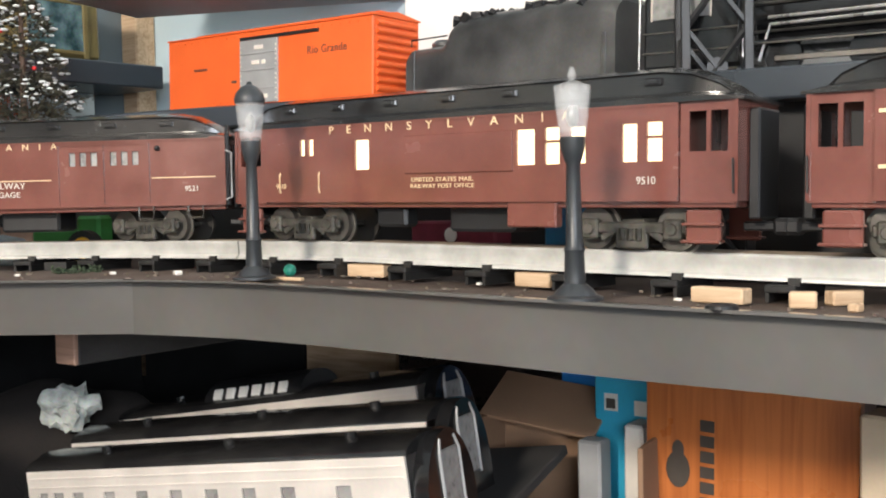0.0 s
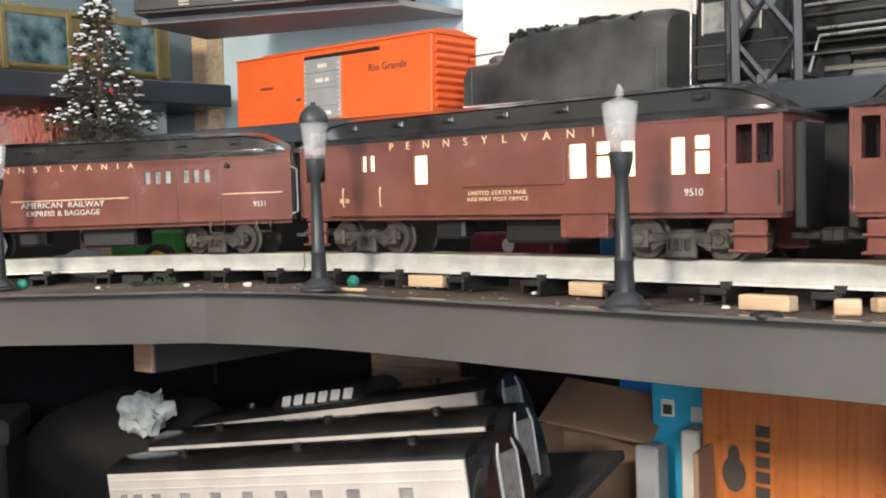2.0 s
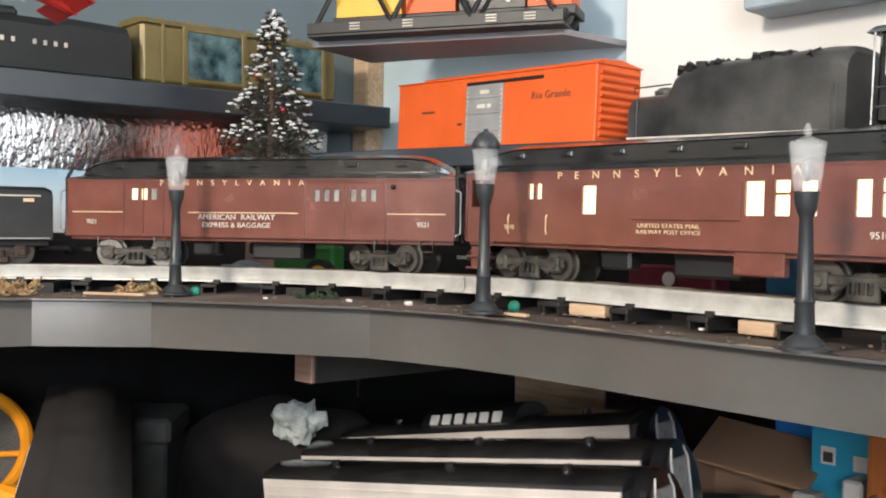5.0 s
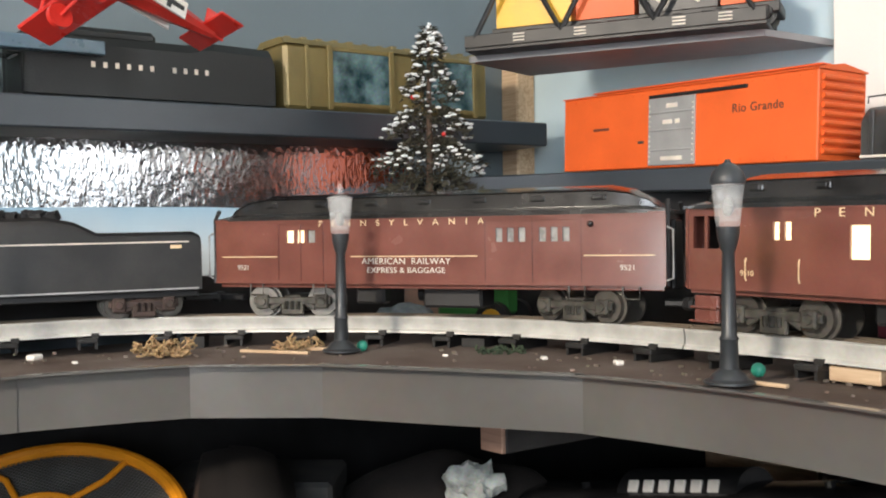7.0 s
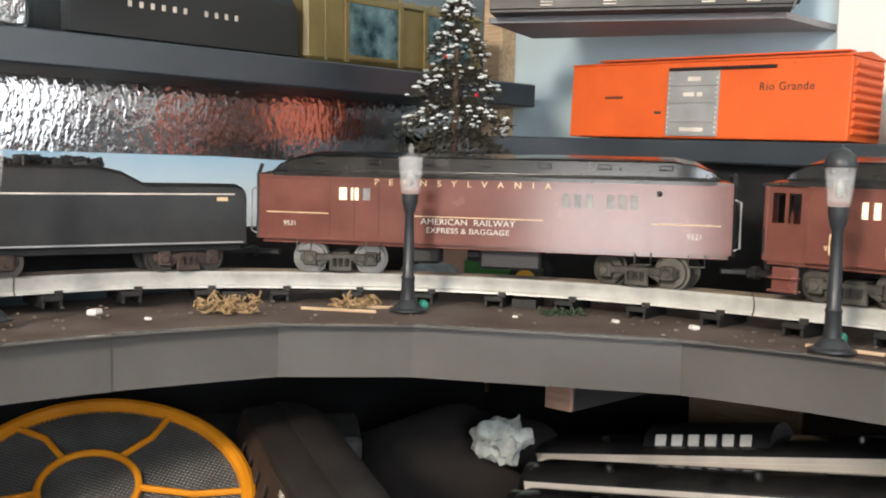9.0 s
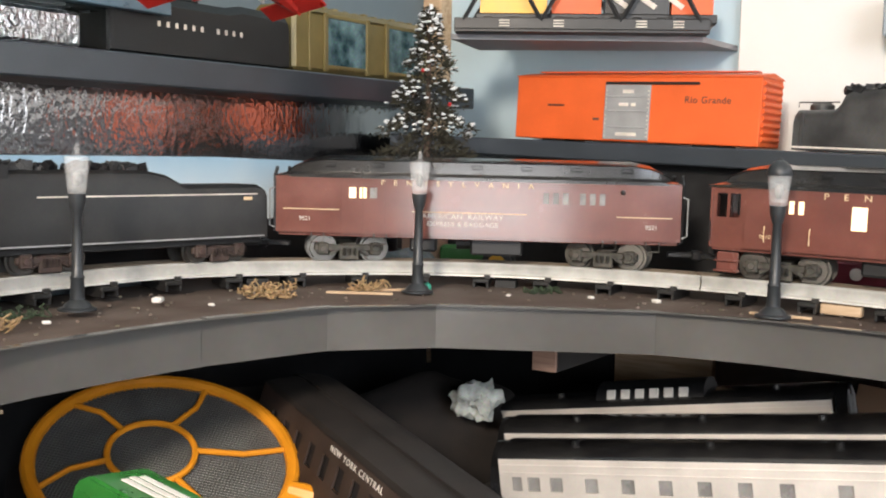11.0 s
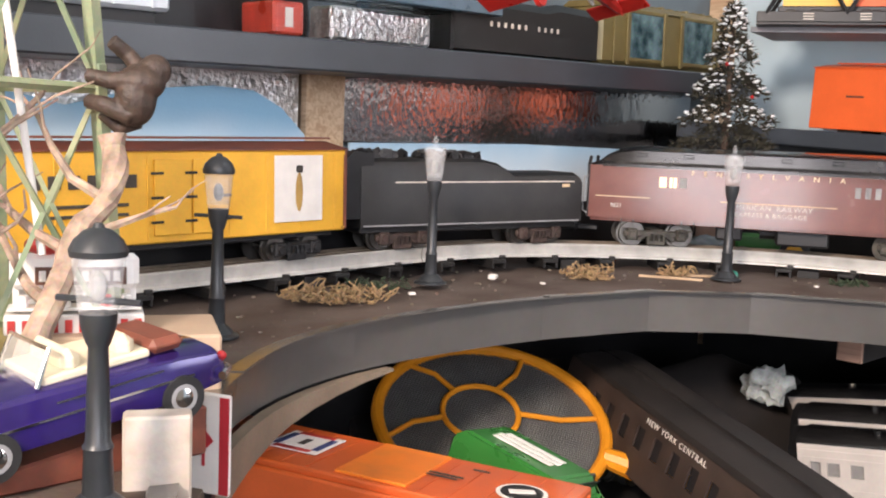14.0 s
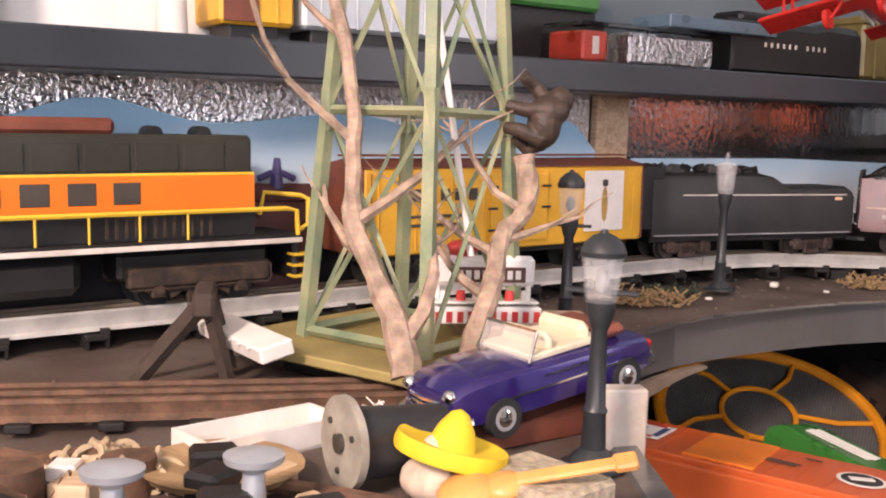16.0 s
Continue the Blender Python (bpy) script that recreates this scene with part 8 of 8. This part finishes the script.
part("screw_head", add_ball(bm_new(), (0.02, -0.053, 0.05), 0.004, 10, (1, 0.5, 1)), M_STEEL, ct)

M_BLUE = mat("sky_blue_pack", (0.05, 0.42, 0.65), 0.4, vary=0.1, scale=20)
pk = thing("blue_pack", room_pose(-0.437, 0.875, 1.050), "blue package hanging below the board", "package")
part("card", add_box(bm_new(), (0, 0, 0.02), (0.1, 0.03, 0.045), 0.0015), mat("royal_blue_pack", (0.03, 0.2, 0.6), 0.35, vary=0.1), pk)
for x in (-0.03, 0.01, 0.022, 0.034):
    plate("letter_bar", x - 0.005, x + 0.005, 0.016, 0.022, -0.0155, M_DARKPRINT, pk, 0.0008)
pk2 = thing("blue_pack", room_pose(-0.402, 0.842, 0.915), "light blue carton with a small printed mark", "package")
part("card", add_box(bm_new(), (0, 0, 0.078), (0.07, 0.034, 0.156), 0.0015), M_BLUE, pk2)
mk = plate("mark", -0.026, -0.014, 0.128, 0.142, -0.0176, M_CREAM, pk2, 0.0008)
plate("mark_bar", -0.024, -0.016, 0.130, 0.138, -0.0182, M_DARKPRINT, mk, 0.0006)
plate("letter_bar", 0.0, 0.02, 0.126, 0.138, -0.0176, M_CREAM, pk2, 0.0006)
bm = add_box(bm_new(), (0, 0, 0.055), (0.02, 0.02, 0.11), 0.002)
solo("grey_bottle", bm, M_SILVERDOOR, room_pose(-0.425, 0.80, 0.915), "grey plastic tube standing between the boxes", "tube")


def cigar_box():
    M_CIG = wood("orange_varnished_cedar", (0.52, 0.17, 0.045), (0.4, 0.12, 0.03), 0.3, (60, 60, 3), 2.0, 0.4)
    b = thing("cigar_box", room_pose(-0.305, 0.815, 0.935) @ pose(0, 0, 0, 4, 2.5, 0), "orange varnished cedar cigar box standing upright", "cigar box")
    part("lid", add_box(bm_new(), (0, -0.014, 0.08), (0.15, 0.012, 0.19), 0.001), M_CIG, b)
    part("case", add_box(bm_new(), (0, 0.012, 0.08), (0.148, 0.038, 0.188), 0.001), mat("dark_cedar_edge", (0.15, 0.05, 0.03), 0.4), b)
    y = -0.0204
    for i in range(6):
        part("letter_bar", add_box(bm_new(), (-0.028, y, 0.056 + i * 0.0115), (0.0105, 0.0006, 0.0085)), M_DARKPRINT, b)
    bm = add_ball(bm_new(), (-0.05, y, 0.078), 0.0125, 14, (0.75, 0.02, 1.1))
    add_ball(bm, (-0.05, y, 0.093), 0.006, 10, (0.8, 0.04, 1.2))
    part("emblem", bm, M_DARKPRINT, b)


cigar_box()
bm = add_box(bm_new(), (0, 0, 0.01), (0.17, 0.06, 0.02), 0.001)
solo("dark_plinth", bm, M_SHADOWWOOD, room_pose(-0.305, 0.815, 0.9155), "dark plinth under the cigar box", "plinth")
rc = thing("red_car", room_pose(-0.315, 0.735, 0.985), "bright red toy car roof with white mark", "toy car")
part("body", add_box(bm_new(), (0, 0, -0.02), (0.06, 0.04, 0.032), 0.01), mat("bright_red_enamel_car", (0.6, 0.03, 0.03), 0.25, coat=0.4), rc)
part("mark", add_box(bm_new(), (0.0, -0.012, -0.0035), (0.014, 0.004, 0.001)), M_CREAM, rc)
bm = add_box(bm_new(), (0, 0, 0.017), (0.08, 0.05, 0.034), 0.001)
solo("dark_carton", bm, M_SHADOWWOOD, room_pose(-0.315, 0.735, 0.9155), "dark carton under the red toy car", "carton")
bm = add_box(bm_new(), (0, 0, 0.08), (0.06, 0.03, 0.16), 0.002)
solo("beige_box", bm, mat("beige_card", (0.6, 0.48, 0.34), 0.8, vary=0.1), room_pose(-0.185, 0.76, 0.915, -8), "plain beige card box", "box")

# dark car roof in front of the silver cars
dc = thing("dark_roofed_car", room_pose(-0.545, 0.622, 0.990, -2), "dark grey roofed passenger car lying before the silver cars", "model train car")
part("roof", add_extrude(bm_new(), [(0.033 * math.cos(math.pi * i / 12), 0.010 * math.sin(math.pi * i / 12)) for i in range(13)], "x", -0.17, 0.17), mat("dusty_charcoal_roof", (0.035, 0.035, 0.037), 0.55, vary=0.25, scale=30, bump=0.1), dc)
part("body", add_box(bm_new(), (0, 0, -0.031), (0.338, 0.062, 0.0615), 0.001), M_BLACK, dc)
for x in (-0.1, 0.0, 0.1):
    part("roof_vent", add_cyl(bm_new(), (x, -0.006, 0.009), (x, -0.006, 0.0135), 0.004, None, 10), M_BLACK, dc)
bm = add_box(bm_new(), (0, 0, 0.062), (0.016, 0.03, 0.124), 0.002)
solo("white_carton", bm, M_CREAM, room_pose(-0.392, 0.815, 0.915), "plain white carton between the blue pack and cigar box", "carton")

# crumpled white paper on a dark lump
bm = bm_new()
bmesh.ops.create_icosphere(bm, subdivisions=4, radius=0.019, matrix=Matrix.Diagonal((1.3, 0.8, 0.9, 1)))
for v in bm.verts:
    v.co += v.co.normalized() * 0.014 * noise.noise(v.co * 80) + Vector((0.004 * noise.noise(v.co * 210), 0, 0.007 * noise.noise(v.co * 170)))
solo("crumpled_paper", bm, mat("crumpled_white_tissue", (0.5, 0.53, 0.5), 0.8, vary=0.35, scale=90, bump=0.6), pose(-0.345, 1.019, 1.034), "crumpled white paper on a dark sack", "paper")
bm = bm_new()
bmesh.ops.create_icosphere(bm, subdivisions=4, radius=0.085, matrix=Matrix.Diagonal((1.6, 0.9, 1.0, 1)))
for v in bm.verts:
    v.co += v.co.normalized() * 0.03 * noise.noise(v.co * 14)
    v.co.z = max(v.co.z, -0.04)
solo("dark_sack", bm, mat("dark_brown_sackcloth", (0.016, 0.012, 0.01), 0.95, vary=0.3, scale=60, bump=0.5), pose(-0.375, 1.10, 0.955), "dark brown cloth sack on the lower shelf", "sack")
sb = thing("slate_box", pose(-0.56, 1.02, 0.915, 0, 0, 15), "slate grey lidded box on the lower shelf", "box")
M_SLATE = mat("slate_grey_lid", (0.06, 0.065, 0.07), 0.7, vary=0.25, scale=30, dirt=(0.1, 0.095, 0.085))
part("body", add_box(bm_new(), (0, 0, 0.05), (0.154, 0.094, 0.1), 0.003), M_SLATE, sb)
part("lid", add_box(bm_new(), (0, 0, 0.107), (0.162, 0.102, 0.026), 0.004), M_SLATE, sb)
part("handle", add_tube(bm_new(), [(-0.02, -0.052, 0.104), (-0.02, -0.058, 0.104), (0.02, -0.058, 0.104), (0.02, -0.052, 0.104)], 0.0018, 6), M_BLACK, sb)
